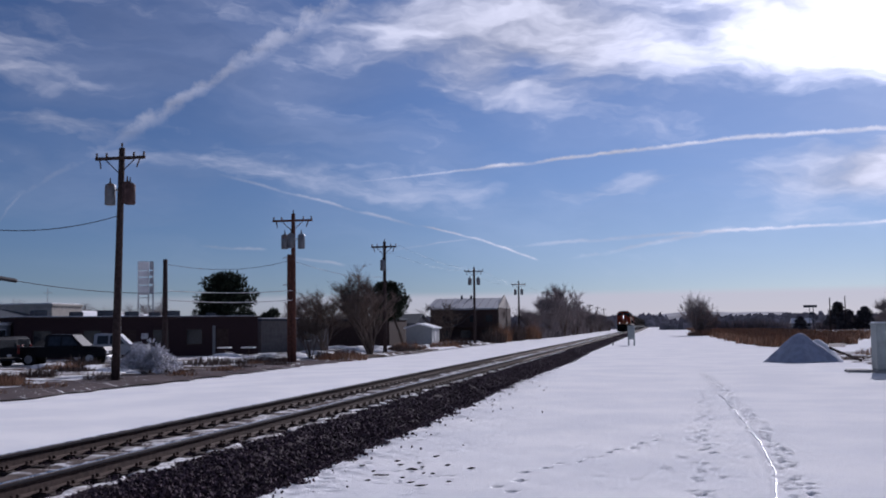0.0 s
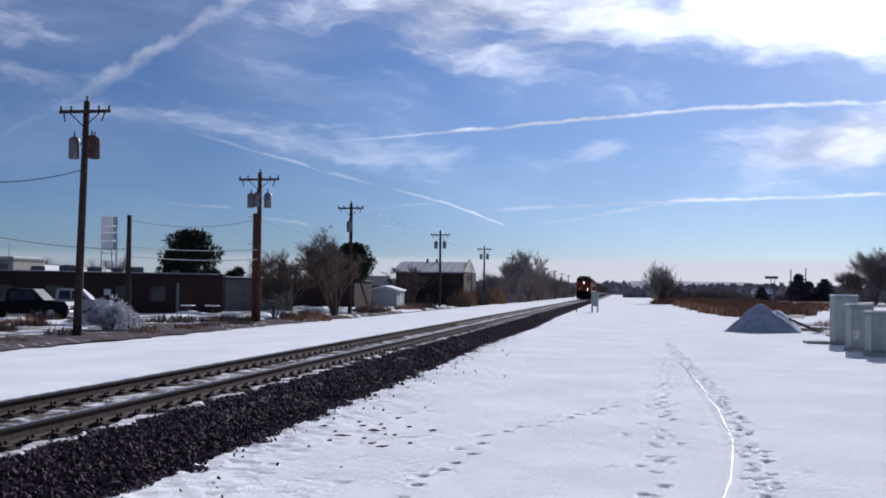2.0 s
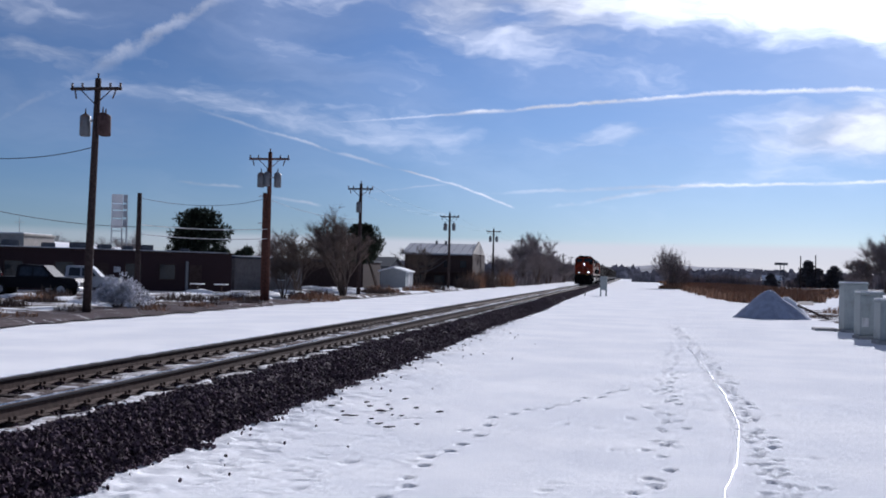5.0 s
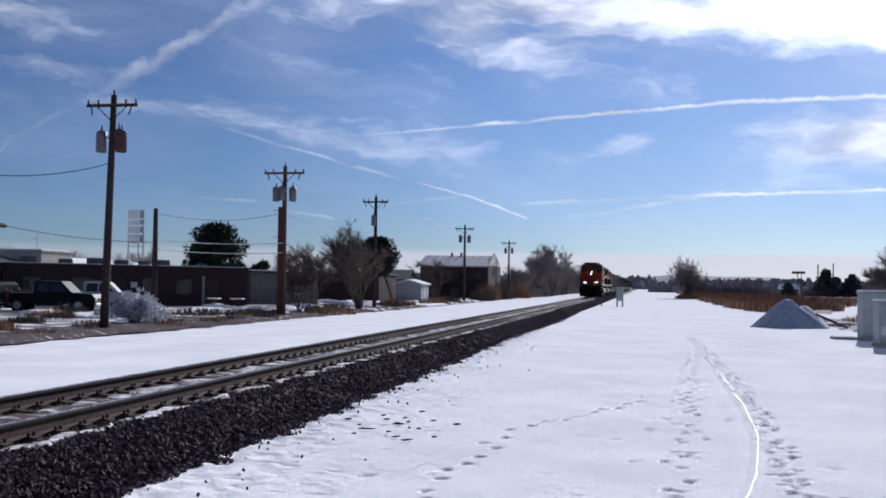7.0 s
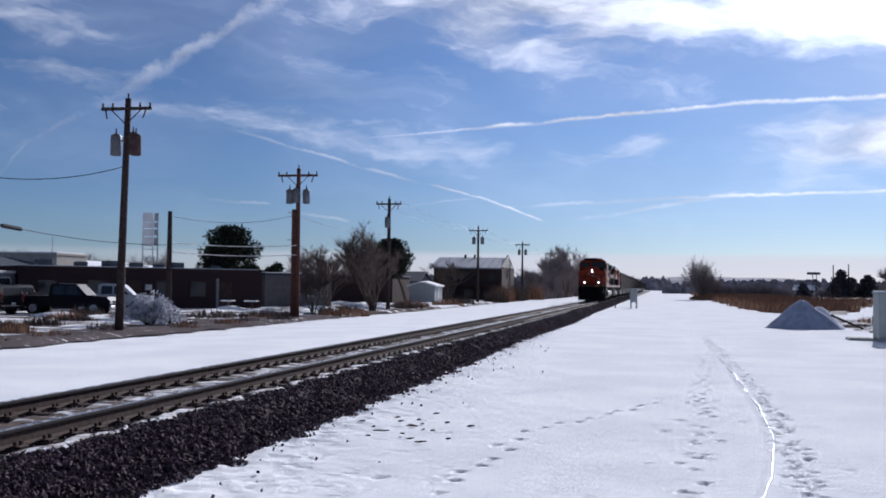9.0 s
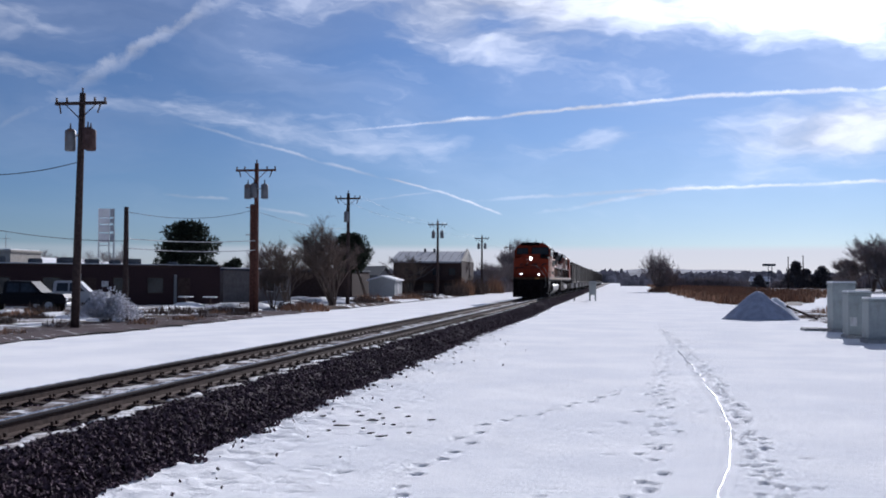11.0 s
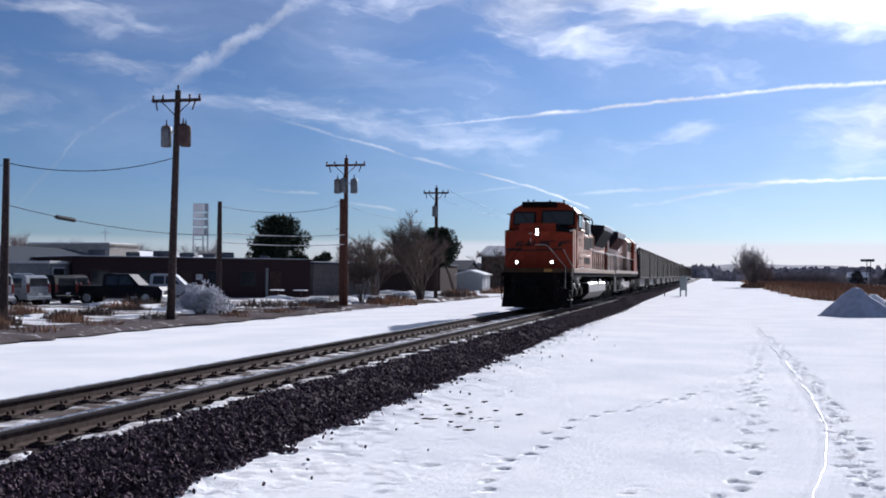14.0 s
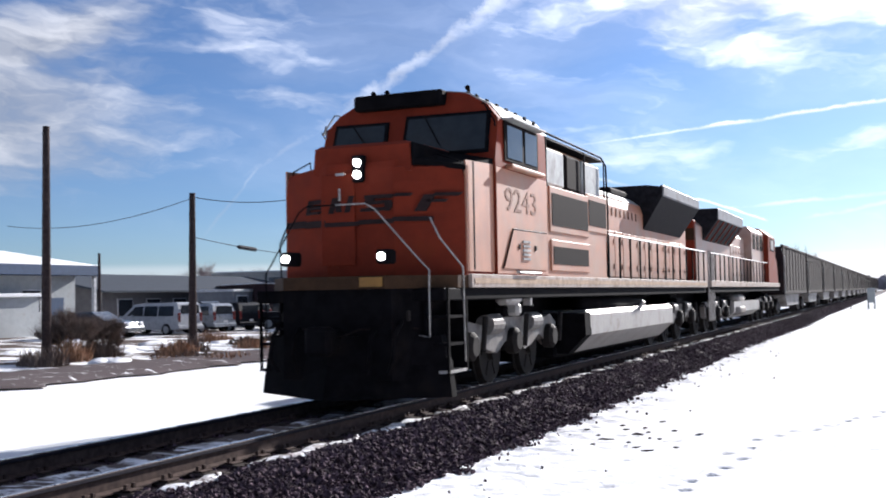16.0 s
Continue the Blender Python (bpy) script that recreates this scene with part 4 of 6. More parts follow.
        # corner steps
        well = part("step_well", Shape().box(s * 1.16 - .02, s * 1.16 + .02, -.3, .45, .42, 1.6).box(min(s * 1.18, s * 1.5), max(s * 1.18, s * 1.5), .41, .45, .42, 1.6), BLACK, loco, "boarding steps")
        for z in (.42, .80, 1.18):
            part("step", Shape().box(min(s * 1.18, s * 1.5), max(s * 1.18, s * 1.5), -.28, .40, z, z + .04), HANDRAIL if z < .5 and s > 0 else BLACK, well)
        part("step_edge", Shape().box(s * 1.5 - .015, s * 1.5 + .015, -.30, -.25, .42, 1.6), BLACK, well)
        # end handrails: white bent bars
        part("handrail", Shape().tube([(s * 1.10, -.35, .95), (s * 1.30, -.45, .93), (s * 1.30, -.45, 1.85), (s * 1.15, -.5, 2.02), (s * .60, -.68, 2.70), (s * .46, -.70, 2.78), (0, -.70, 2.78)], .012, 6), HANDRAIL if s > 0 else BLACK, loco, "white bent handrail", True)
        part("handrail", Shape().tube([(s * 1.50, .35, .55), (s * 1.50, .30, 1.9), (s * 1.30, -.05, 2.3), (s * 1.15, -.05, 2.6)], .014, 6), HANDRAIL if s > 0 else BLACK, loco, "", True)
    # rails on the nose shoulder and the cab's edge
    for s in (-1, 1):
        part("grab_rail", Shape().tube([(s * 1.40, .52, 3.34), (s * 1.40, .52, 3.44), (s * 1.05, .45, 3.56), (s * 1.05, .45, 3.46)], .012, 5), BLACK, loco)
        part("grab_rail", Shape().tube([(s * 1.50, 1.74, 4.12), (s * 1.52, 1.68, 4.18), (s * 1.32, 1.74, 4.50), (s * 1.26, 1.82, 4.50)], .014, 5), HANDRAIL if s < 0 else BLACK, loco)
        part("cut_lever_bracket", Shape().box(s * .98 - .03, s * .98 + .03, -.5, -.38, 1.15, 1.3, .01), STEEL, loco)
    part("uncoupling_bar", Shape().tube([(-1.1, -.35, 1.05), (-.4, -.80, 1.05), (-.2, -.95, .95), (.2, -.95, .95), (.4, -.80, 1.05), (1.1, -.35, 1.05)], .018, 5), GRILLE, loco)


def walkway_rails(loco, y0, y1, step, z=1.79):
    for s in (-1, 1):
        y = y0
        while y < y1:
            part("stanchion", Shape().box(s * 1.50 - .02, s * 1.50 + .02, y - .02, y + .02, z - .2, z + .95), BLACK, loco)
            y += step
        part("handrail", Shape().tube([(s * 1.50, y0, z + .95), (s * 1.50, y1, z + .95)], .022, 6), HANDRAIL, loco, "white side handrail")


def hood_doors(hood, y0, y1, count, z0, z1, half, mat):
    for s in (-1, 1):
        for k in range(count):
            a, b = y0 + (y1 - y0) * k / count + .03, y0 + (y1 - y0) * (k + 1) / count - .03
            d = part("hood_door", Shape().box(min(s * half, s * (half + .025)), max(s * half, s * (half + .025)), a, b, z0, z1, .008), mat, hood)
            for z in (z0 + .25, z1 - .25):
                part("latch", Shape().box(min(s * half, s * (half + .05)), max(s * half, s * (half + .05)), b - .12, b - .04, z - .06, z + .06), NUMBER, d)


def leading_locomotive():
    loco = thing("locomotive", "orange and black road diesel locomotive with lit headlights", "locomotive")
    part("frame", Shape().box(-1.5, 1.5, -.4, 21.2, 1.42, 1.60, .02).box(-.5, .5, -.6, 21.6, .9, 1.45), BLACK, loco, "black underframe")
    for s in (-1, 1):
        part("side_sill", Shape().box(min(s * 1.50, s * 1.56), max(s * 1.50, s * 1.56), .5, 21.2, 1.60, 1.80, .01), SILL, loco)
        part("sill_stripe", Shape().box(min(s * 1.55, s * 1.566), max(s * 1.55, s * 1.566), .6, 21.1, 1.66, 1.74), STRIPE_FADED, loco, "faded yellow stripe")
    cab_end(loco)
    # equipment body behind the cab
    body = part("equipment_body", Shape().prism([(-1.5, 1.8), (1.5, 1.8), (1.5, 3.40), (1.15, 3.42), (1.15, 4.28), (-1.15, 4.28), (-1.15, 3.42), (-1.5, 3.40)], 4.24, 8.5), DUSTY_SUNLIT, loco, "orange body section behind the cab")
    part("body_roof", Shape().prism([(-1.45, 4.28), (1.45, 4.28), (1.40, 4.34), (-1.40, 4.34)], 4.24, 8.62), BLACK, body)
    for s in (-1, 1):
        for y0, y1, z0, z1, mat in ((4.55, 6.95, 2.72, 3.30, GRILLE), (4.60, 6.95, 2.02, 2.34, GRILLE), (7.05, 8.40, 2.85, 3.36, GRILLE)):
            f = part("grille_frame", Shape().box(min(s * 1.49, s * 1.53), max(s * 1.49, s * 1.53), y0 - .10, y1 + .10, z0 - .12, z1 + .12, .01), DUSTY_SUNLIT, body, "framed intake grille")
            part("grille", Shape().box(min(s * 1.52, s * 1.54), max(s * 1.52, s * 1.54), y0, y1, z0, z1), mat, f)
        for y0, y1, mat in ((4.45, 5.75, LOCO_GREY), (5.9, 6.9, GRILLE), (7.1, 8.4, LOCO_GREY)):
            part("upper_cabinet", Shape().box(min(s * 1.12, s * 1.42), max(s * 1.12, s * 1.42), y0, y1, 3.46, 4.16, .05), mat, body, "grey roof-level equipment box")
        for y in (4.4, 6.95, 8.5):
            part("ladder_post", Shape().tube([(s * 1.48, y, 3.38), (s * 1.48, y, 4.3)], .018, 5), BLACK, body)
        part("grab_rail", Shape().tube([(s * 1.5, 8.6, 1.85), (s * 1.52, 8.62, 3.2), (s * 1.5, 8.6, 4.2), (s * 1.45, 8.4, 4.36), (s * 1.45, 4.4, 4.38)], .02, 6), BLACK, body)
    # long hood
    hood = part("long_hood", Shape().prism([(-.98, 1.8), (.98, 1.8), (.98, 3.55), (.90, 3.78), (.68, 3.92), (-.68, 3.92), (-.90, 3.78), (-.98, 3.55)], 8.5, 20.7), DUSTY_SUNLIT, loco, "orange long hood")
    part("hood_roof", Shape().prism([(-.93, 3.76), (-.69, 3.94), (.69, 3.94), (.93, 3.76), (.66, 3.90), (-.66, 3.90)], 8.5, 14.4), LOCO_GREY, hood, "pale curved hood roof")
    hood_doors(hood, 8.8, 20.4, 14, 1.86, 2.95, .98, DUSTY_SUNLIT)
    for k in range(12):
        for s in (-1, 1):
            part("hood_port", Shape().box(min(s * .97, s * 1.0), max(s * .97, s * 1.0), 9.0 + k * .42, 9.12 + k * .42, 3.32, 3.5), NUMBER, hood)
    # flared radiators
    rad = part("radiator_flare", Shape().loft([[(-1.0, y0, 3.15), (1.0, y0, 3.15), (1.5, y1, 4.02), (1.5, y1, 4.28), (1.1, y1, 4.34), (-1.1, y1, 4.34), (-1.5, y1, 4.28), (-1.5, y1, 4.02)] for y0, y1 in ((14.5, 14.6), (19.7, 20.2))]), RADIATOR, loco, "flared black radiator intake")
    for s in (-1, 1):
        part("radiator_top", Shape().box(min(s * 1.42, s * 1.53), max(s * 1.42, s * 1.53), 14.65, 20.22, 4.03, 4.33, .03), EDGE_GREY, rad, "grey dusty radiator edge")
    part("rear_hood_end", Shape().box(-.9, .9, 20.6, 20.9, 1.8, 3.5, .05), ORANGE, loco)
    part("stack_hump", Shape().box(-.7, .7, 12.2, 14.0, 3.92, 4.12, .05), BLACK, loco)
    walkway_rails(loco, 8.7, 21.0, 1.02)
    # fuel tank
    tank = part("fuel_tank", Shape().prism([(-1.5, 1.06), (-1.5, .66), (-1.12, .30), (1.12, .30), (1.5, .66), (1.5, 1.06), (1.40, 1.15), (-1.40, 1.15)], 7.1, 15.6), TANK, loco, "grey angular fuel tank")
    part("tank_keel", Shape().box(-.9, .9, 6.6, 15.0, .22, .45, .04), BLACK, tank)
    part("tank_end", Shape().prism([(-1.49, 1.10), (-1.505, .66), (-1.13, .295), (1.13, .295), (1.505, .66), (1.49, 1.10)], 6.72, 7.16), BLACK, tank, "black sloped tank end")
    for s in (-1, 1):
        part("fuel_filler", Shape().tube([(s * 1.45, 11.5, 1.05), (s * 1.62, 11.5, 1.28)], .05, 7), HANDRAIL, tank)
        part("air_reservoir", Shape().loft([ring(s * 1.15, 7.4, 1.25, .16, 14, "y"), ring(s * 1.15, 12.8, 1.25, .16, 14, "y")]), BLACK, loco, "", True)
        part("sand_box", Shape().box(min(s * 1.2, s * 1.48), max(s * 1.2, s * 1.48), 2.35, 3.0, 1.32, 1.58, .07).box(min(s * 1.24, s * 1.46), max(s * 1.24, s * 1.46), 2.78, 3.0, 1.14, 1.36, .05), TANK, loco, "pale hooked sand box")
        part("sill_bracket", Shape().box(min(s * 1.35, s * 1.49), max(s * 1.35, s * 1.49), 3.35, 3.45, 1.30, 1.45, .01), HANDRAIL, loco)
    loco_truck(loco, 3.15)
    loco_truck(loco, 17.9)
    return loco


def trailing_locomotive():
    """The second unit, running tail first: radiators at its near end, cab at the far end."""
    loco = thing("locomotive", "orange locomotive running tail first behind the leader", "locomotive")
    part("frame", Shape().box(-1.5, 1.5, .2, 22.4, 1.42, 1.62, .02).box(-.5, .5, 0, 22.8, .9, 1.45), BLACK, loco, "black underframe")
    for s in (-1, 1):
        part("side_sill", Shape().box(min(s * 1.50, s * 1.56), max(s * 1.50, s * 1.56), .3, 22.3, 1.62, 1.82, .01), SILL, loco)
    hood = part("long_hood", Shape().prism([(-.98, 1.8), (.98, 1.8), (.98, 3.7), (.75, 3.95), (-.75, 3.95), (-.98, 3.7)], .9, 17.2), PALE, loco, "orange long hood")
    hood_doors(hood, 8.8, 16.8, 10, 1.88, 3.3, .98, PALE)
    rad = part("radiator_flare", Shape().loft([[(-1.0, y, 3.25), (1.0, y, 3.25), (1.52, y, 3.95), (1.52, y, 4.34), (-1.52, y, 4.34), (-1.52, y, 3.95)] for y in (2.2, 8.6)]), RADIATOR, loco, "wide winged radiator housing")
    for s in (-1, 1):
        part("radiator_side", Shape().box(min(s * 1.48, s * 1.54), max(s * 1.48, s * 1.54), 2.25, 8.6, 3.96, 4.35, .02), EDGE_GREY, rad, "grey radiator edge")
        for k in range(6):
            part("rib", Shape().box(-.02, .02, 2.5 + k * 1.12, 2.56 + k * 1.12, 0, .85, 0, pose(s * 1.03, 0, 3.27, 0, s * 36)), ORANGE, rad)
    part("hood_end", Shape().box(-.95, .95, .75, 1.1, 1.8, 3.9, .05), ORANGE, loco)
    part("end_stripe", Shape().box(-.96, .96, .73, .76, 3.2, 3.6), STRIPE, loco, "yellow end band")
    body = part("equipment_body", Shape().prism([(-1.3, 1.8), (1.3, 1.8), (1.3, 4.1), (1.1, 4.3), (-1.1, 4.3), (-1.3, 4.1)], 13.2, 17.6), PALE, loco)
    for s in (-1, 1):
        for k in range(3):
            part("grille", Shape().box(min(s * 1.29, s * 1.33), max(s * 1.29, s * 1.33), 13.6 + k * 1.35, 14.4 + k * 1.35, 3.3, 4.0, .01), GRILLE, body)
    def cab_ring(y):
        return [(-1.54, y, 1.80), (1.54, y, 1.80), (1.54, y, 4.05), (1.1, y, 4.42), (-1.1, y, 4.42), (-1.54, y, 4.05)]
    cab = part("cab", Shape().loft([cab_ring(17.6), cab_ring(20.6)]), ORANGE, loco, "orange cab facing backwards")
    for s in (-1, 1):
        w = part("side_window", Shape().box(min(s * 1.53, s * 1.56), max(s * 1.53, s * 1.56), 18.3, 20.1, 3.35, 3.95, .01), GRILLE, cab)
        # the reflection on this pane is plain handrail white
        part("pane", Shape().box(min(s * 1.55, s * 1.575), max(s * 1.55, s * 1.575), 18.45, 19.5, 3.42, 3.88), HANDRAIL, w, "window pane painted white as a reflection")
    part("nose", Shape().loft([[(-1.5, 20.5, 1.8), (1.5, 20.5, 1.8), (1.5, 20.5, 3.3), (-1.5, 20.5, 3.3)], [(-1.5, 22.2, 1.8), (1.5, 22.2, 1.8), (1.45, 22.1, 2.9), (-1.45, 22.1, 2.9)]]), ORANGE, loco)
    walkway_rails(loco, .5, 17.2, 1.05)
    for s in (-1, 1):
        for k in range(5):
            part("end_stanchion", Shape().box(s * 1.48 - .02, s * 1.48 + .02, .15 + k * .28, .19 + k * .28, .5, 2.8), HANDRAIL, loco)
        part("air_reservoir", Shape().loft([ring(s * 1.2, 6.9, 1.15, .2, 14, "y"), ring(s * 1.2, 9.6, 1.15, .2, 14, "y")]), SILVER, loco, "silver air reservoir", True)
        part("air_reservoir", Shape().loft([ring(s * 1.25, 6.9, .72, .2, 14, "y"), ring(s * 1.25, 9.6, .72, .2, 14, "y")]), SILVER, loco, "silver air reservoir", True)
    part("fuel_tank", Shape().prism([(-1.4, 1.05), (-1.4, .65), (-1.1, .42), (1.1, .42), (1.4, .65), (1.4, 1.05)], 6.5, 14.4), TANK, loco, "grey fuel tank")
    loco_truck(loco, 3.4)
    loco_truck(loco, 18.7)
    return loco


def gondola():
    """A high-sided coal car with a sunk tub between its trucks."""
    car = thing("coal_gondola", "dark weathered high-sided coal gondola with grey tub", "rail wagon", "coal wagons")
    L, w = 15.7, 1.56
    shell = Shape()
    shell.prism([(-w, 1.32), (-w + .06, 1.32), (-w + .06, 3.78), (-w, 3.78)], .25, L)
    shell.prism([(w, 1.32), (w - .06, 1.32), (w - .06, 3.78), (w, 3.78)], .25, L)
    shell.box(-w + .07, w - .07, .25, .31, 1.32, 3.78).box(-w + .07, w - .07, L - .06, L, 1.32, 3.78).box(-w + .07, w - .07, .32, L - .07, 1.2, 1.3)
    part("body", shell, HOPPER, car, "dark steel side sheets")
    for s in (-1, 1):
        part("top_chord", Shape().box(min(s * (w - .1), s * (w + .04)), max(s * (w - .1), s * (w + .04)), .2, L + .05, 3.76, 3.88, .015), HOPPER, car)
        part("side_sill", Shape().box(min(s * (w - .04), s * (w + .04)), max(s * (w - .04), s * (w + .04)), .2, L + .05, 1.22, 1.4, .015), HOPPER, car)
        for k in range(9):
            y = .4 + (L - .5) * k / 8
            part("rib", Shape().box(min(s * w, s * (w + .03)), max(s * w, s * (w + .03)), y - .05, y + .05, 1.4, 3.76), HOPPER, car)
        part("ladder", Shape().box(s * (w + .05) - .02, s * (w + .05) + .02, .35, .38, 1.0, 3.3).box(s * (w + .05) - .02, s * (w + .05) + .02, .75, .78, 1.0, 3.3), HOPPER_LOW, car)
    part("tub", Shape().prism([(3.2, 1.3), (4.4, .55), (11.5, .55), (12.7, 1.3)], -1.35, 1.35, "x"), HOPPER_LOW, car, "pale scuffed tub between the trucks")
    coal = Shape()
    r = rng(5)
    coal.loft([[(-1.45, y, 3.3), (1.45, y, 3.3), (.8, y, 3.6 + r.uniform(-.05, .1)), (-.8, y, 3.6 + r.uniform(-.05, .1))] for y in np.arange(.4, L - .1, .9)])
    part("coal_load", coal, GRILLE, car, "coal load")
    for y in (1.75, L - 1.5):
        t = new("truck")
        t.parent = car
        t.location = (0, y, 0)
        for s in (-1, 1):
            part("side_frame", Shape().prism([(-1.25, .62), (-1.2, .4), (-.8, .36), (-.35, .18), (.35, .18), (.8, .36), (1.2, .4), (1.25, .62), (.4, .82), (-.4, .82)], s * 1.0, s * 1.12, "x"), STEEL, t)
        for a in (-.9, .9):
            wheelset(t, a, .45)
        part("bolster", Shape().box(-1.1, 1.1, -.25, .25, .6, 1.0, .04), STEEL, t)
    part("coupler", Shape().box(-.12, .12, -.35, .4, .75, .98, .03), BLACK, car)
    return car


LOCO_1 = leading_locomotive()
LOCO_2 = trailing_locomotive()
CAR = gondola()
CARS = [CAR] + [copy_thing(CAR, pose(0, 0, 0)) for _ in range(17)]
# where the leader's headlight stands along the track
RUN = [(0.0, 252.0), (1.5, 231.0), (3.5, 202.0), (6.0, 163.8), (7.0, 148.8), (8.5, 127.0), (11.0, 91.2), (12.5, 69.4), (14.5, 38.2), (15.5, 22.1), (16.0, 13.9)]


def motions():
    for ob, back in [(LOCO_1, 0.0), (LOCO_2, 21.75)] + [(car, 45.6 + 16.25 * k) for k, car in enumerate(CARS)]:
        walk(ob, [(t, pose(TRACK_X, y + back, RAIL_Z + .004)) for t, y in RUN])
    # wheels of both locomotives turn as they roll
    ts, ys = np.array([r[0] for r in RUN]), np.array([r[1] for r in RUN])
    fine = np.arange(0, 16 * FPS + 1) / FPS
    roll = np.degrees((252.0 - np.interp(fine, ts, ys)) / 0.53)
    for wheel in WHEELS:
        place = tuple(wheel.location)
        walk(wheel, [(float(t), pose(*place, float(a))) for t, a in zip(fine, roll)])


# ---- surroundings: materials ----
BRICK = material("dark_brown_brick", (0.042, 0.027, 0.031), 0.9, vary=0.25, scale=18, bump=0.5, bump_scale=22)
STUCCO = material("grey_stucco", (0.20, 0.205, 0.22), 0.9, vary=0.12, scale=3, bump=0.2)
STUCCO_DARK = material("weathered_grey_stucco", (0.17, 0.16, 0.16), 0.9, vary=0.15, scale=3, bump=0.2)
BEIGE = material("beige_block", (0.45, 0.42, 0.38), 0.9, vary=0.12, scale=3)
WHITEWALL = material("white_siding", (0.40, 0.42, 0.43), 0.7, vary=0.1, scale=2, dirt=(0.35, 0.34, 0.33), dirt_amount=0.3)
BLUE = material("blue_fascia", (0.035, 0.065, 0.13), 0.5, vary=0.15)
BLUE_SIGN = material("blue_panel", (0.05, 0.25, 0.50), 0.5, vary=0.1)
SLATE = material("grey_roofing", (0.055, 0.064, 0.080), 0.8, vary=0.2, scale=4)
TIN = material("metal_roof", (0.31, 0.32, 0.35), 0.5, 0.4, vary=0.15, scale=2)
DARKWALL = material("dark_brown_wall", (0.055, 0.038, 0.036), 0.9, vary=0.25, scale=5)
WINDOW = material("dark_window", (0.02, 0.024, 0.03), 0.12, coat=0.0, spec=.4)
TRIM = material("pale_trim", (0.55, 0.55, 0.56), 0.6)
DIRT = material("bare_dirt", (0.110, 0.094, 0.098), 0.95, vary=0.5, scale=1.6, bump=0.8, bump_scale=12)
DRYGRASS = material("dry_grass", (0.29, 0.175, 0.115), 0.95, vary=0.3, scale=8, random_value=0.45, island=True)
TWIG = material("bare_twigs", (0.115, 0.088, 0.076), 0.95, vary=0.25, random_value=0.3, island=True)
FINETWIG = material("fine_twigs", (0.155, 0.120, 0.105), 0.95, vary=0.25, random_value=0.3, island=True)
BARK = material("grey_bark", (0.11, 0.085, 0.072), 0.95, vary=0.3, scale=12, bump=0.8, bump_scale=20)
# distant twigs are painted paler to stand for haze
HAZED_TWIG = material("hazed_twigs", (0.24, 0.205, 0.205), 0.95, vary=0.25, random_value=0.3, island=True)
FROST = material("frosted_twigs", (0.60, 0.60, 0.64), 0.9, vary=0.2, random_value=0.3, island=True)
# far conifers get lighter, greyer needles in place of haze
HAZED_NEEDLE = material("hazed_needles", (0.092, 0.088, 0.095), 0.9, vary=0.35, random_value=0.5, island=True)
NEEDLE = material("dark_needles", (0.035, 0.043, 0.030), 0.9, vary=0.35, random_value=0.5, island=True)
PAINT_WHITE = material("white_car_paint", (0.38, 0.39, 0.41), 0.3, vary=0.05, coat=0.4)
PAINT_SILVER = material("silver_car_paint", (0.24, 0.26, 0.29), 0.3, 0.3, vary=0.05, coat=0.4)
PAINT_DARK = material("dark_car_paint", (0.006, 0.0065, 0.010), 0.5, vary=0.1, coat=0.0, spec=.12)
PAINT_GREY = material("grey_car_paint", (0.07, 0.075, 0.08), 0.25, 0.3, vary=0.05, coat=0.6)
TYRE = material("tyre", (0.02, 0.02, 0.02), 0.9)
TAIL = material("tail_lamp", (0.12, 0.012, 0.012), 0.25)
LAMP = material("lamp_glass", (0.75, 0.75, 0.78), 0.08, coat=0.8)
CABINET = material("utility_cabinet_paint", (0.31, 0.34, 0.345), 0.5, 0.1, vary=0.08, dirt=(0.22, 0.24, 0.23), dirt_amount=0.4)
CONCRETE = material("concrete", (0.36, 0.35, 0.34), 0.9, vary=0.15, scale=6)
SIGN_FACE = material("faded_sign_panel", (0.62, 0.63, 0.66), 0.5, vary=0.12, scale=0.8)
# blue-grey here stands for the shade on the heap's near side
SHADED_HEAP = material("shaded_heap", (0.33, 0.37, 0.48), 0.9, vary=0.15, scale=3, bump=0.5, bump_scale=14)
# hills and far woods carry the blue-grey of haze in their colour
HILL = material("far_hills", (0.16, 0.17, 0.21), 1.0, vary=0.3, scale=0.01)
HAZED_WOOD = material("far_woods", (0.22, 0.21, 0.235), 1.0, vary=0.35, scale=0.3, random_value=0.35, island=True)


def slab(name, x0, x1, y0, y1, z, mat, label, seed, rough_edge=0.5, step=1.2):
    """A thin uneven sheet of ground with ragged long edges."""
    r = rng(seed)
    s, ys = Shape(), list(np.arange(y0, y1 + .01, step))
    cols = 8
    for i, y in enumerate(ys):
        a = (x0(y) if callable(x0) else x0) + r.uniform(-rough_edge, rough_edge)
        b = (x1(y) if callable(x1) else x1) + r.uniform(-rough_edge, rough_edge)
        for k in range(cols + 1):
            u = k / cols
            edge = min(u, 1 - u, i / max(1, len(ys) - 1), 1 - i / max(1, len(ys) - 1))
            s.v.append((a + (b - a) * u, y + r.uniform(-.3, .3), z + (r.uniform(0, .022) if edge > 0.02 else -.12)))
    for i in range(len(ys) - 1):
        for k in range(cols):
            p = i * (cols + 1) + k
            s.f.append((p, p + 1, p + cols + 2, p + cols + 1))
    return tagged(part(name, s, mat, None, label, True), category="ground", kind="structure")


slab("verge", -62.0, -20.2, 14, 190, .16, SNOW_THIN, "patchy snow and bare soil beyond the track", 31, .9, 1.5)
slab("verge", -22.6, lambda y: -19.0 + (y - 22) * .005, 8, 64, .175, SNOW_SOIL, "strip of bare dirt at the edge of the snow", 32, .45, .8)
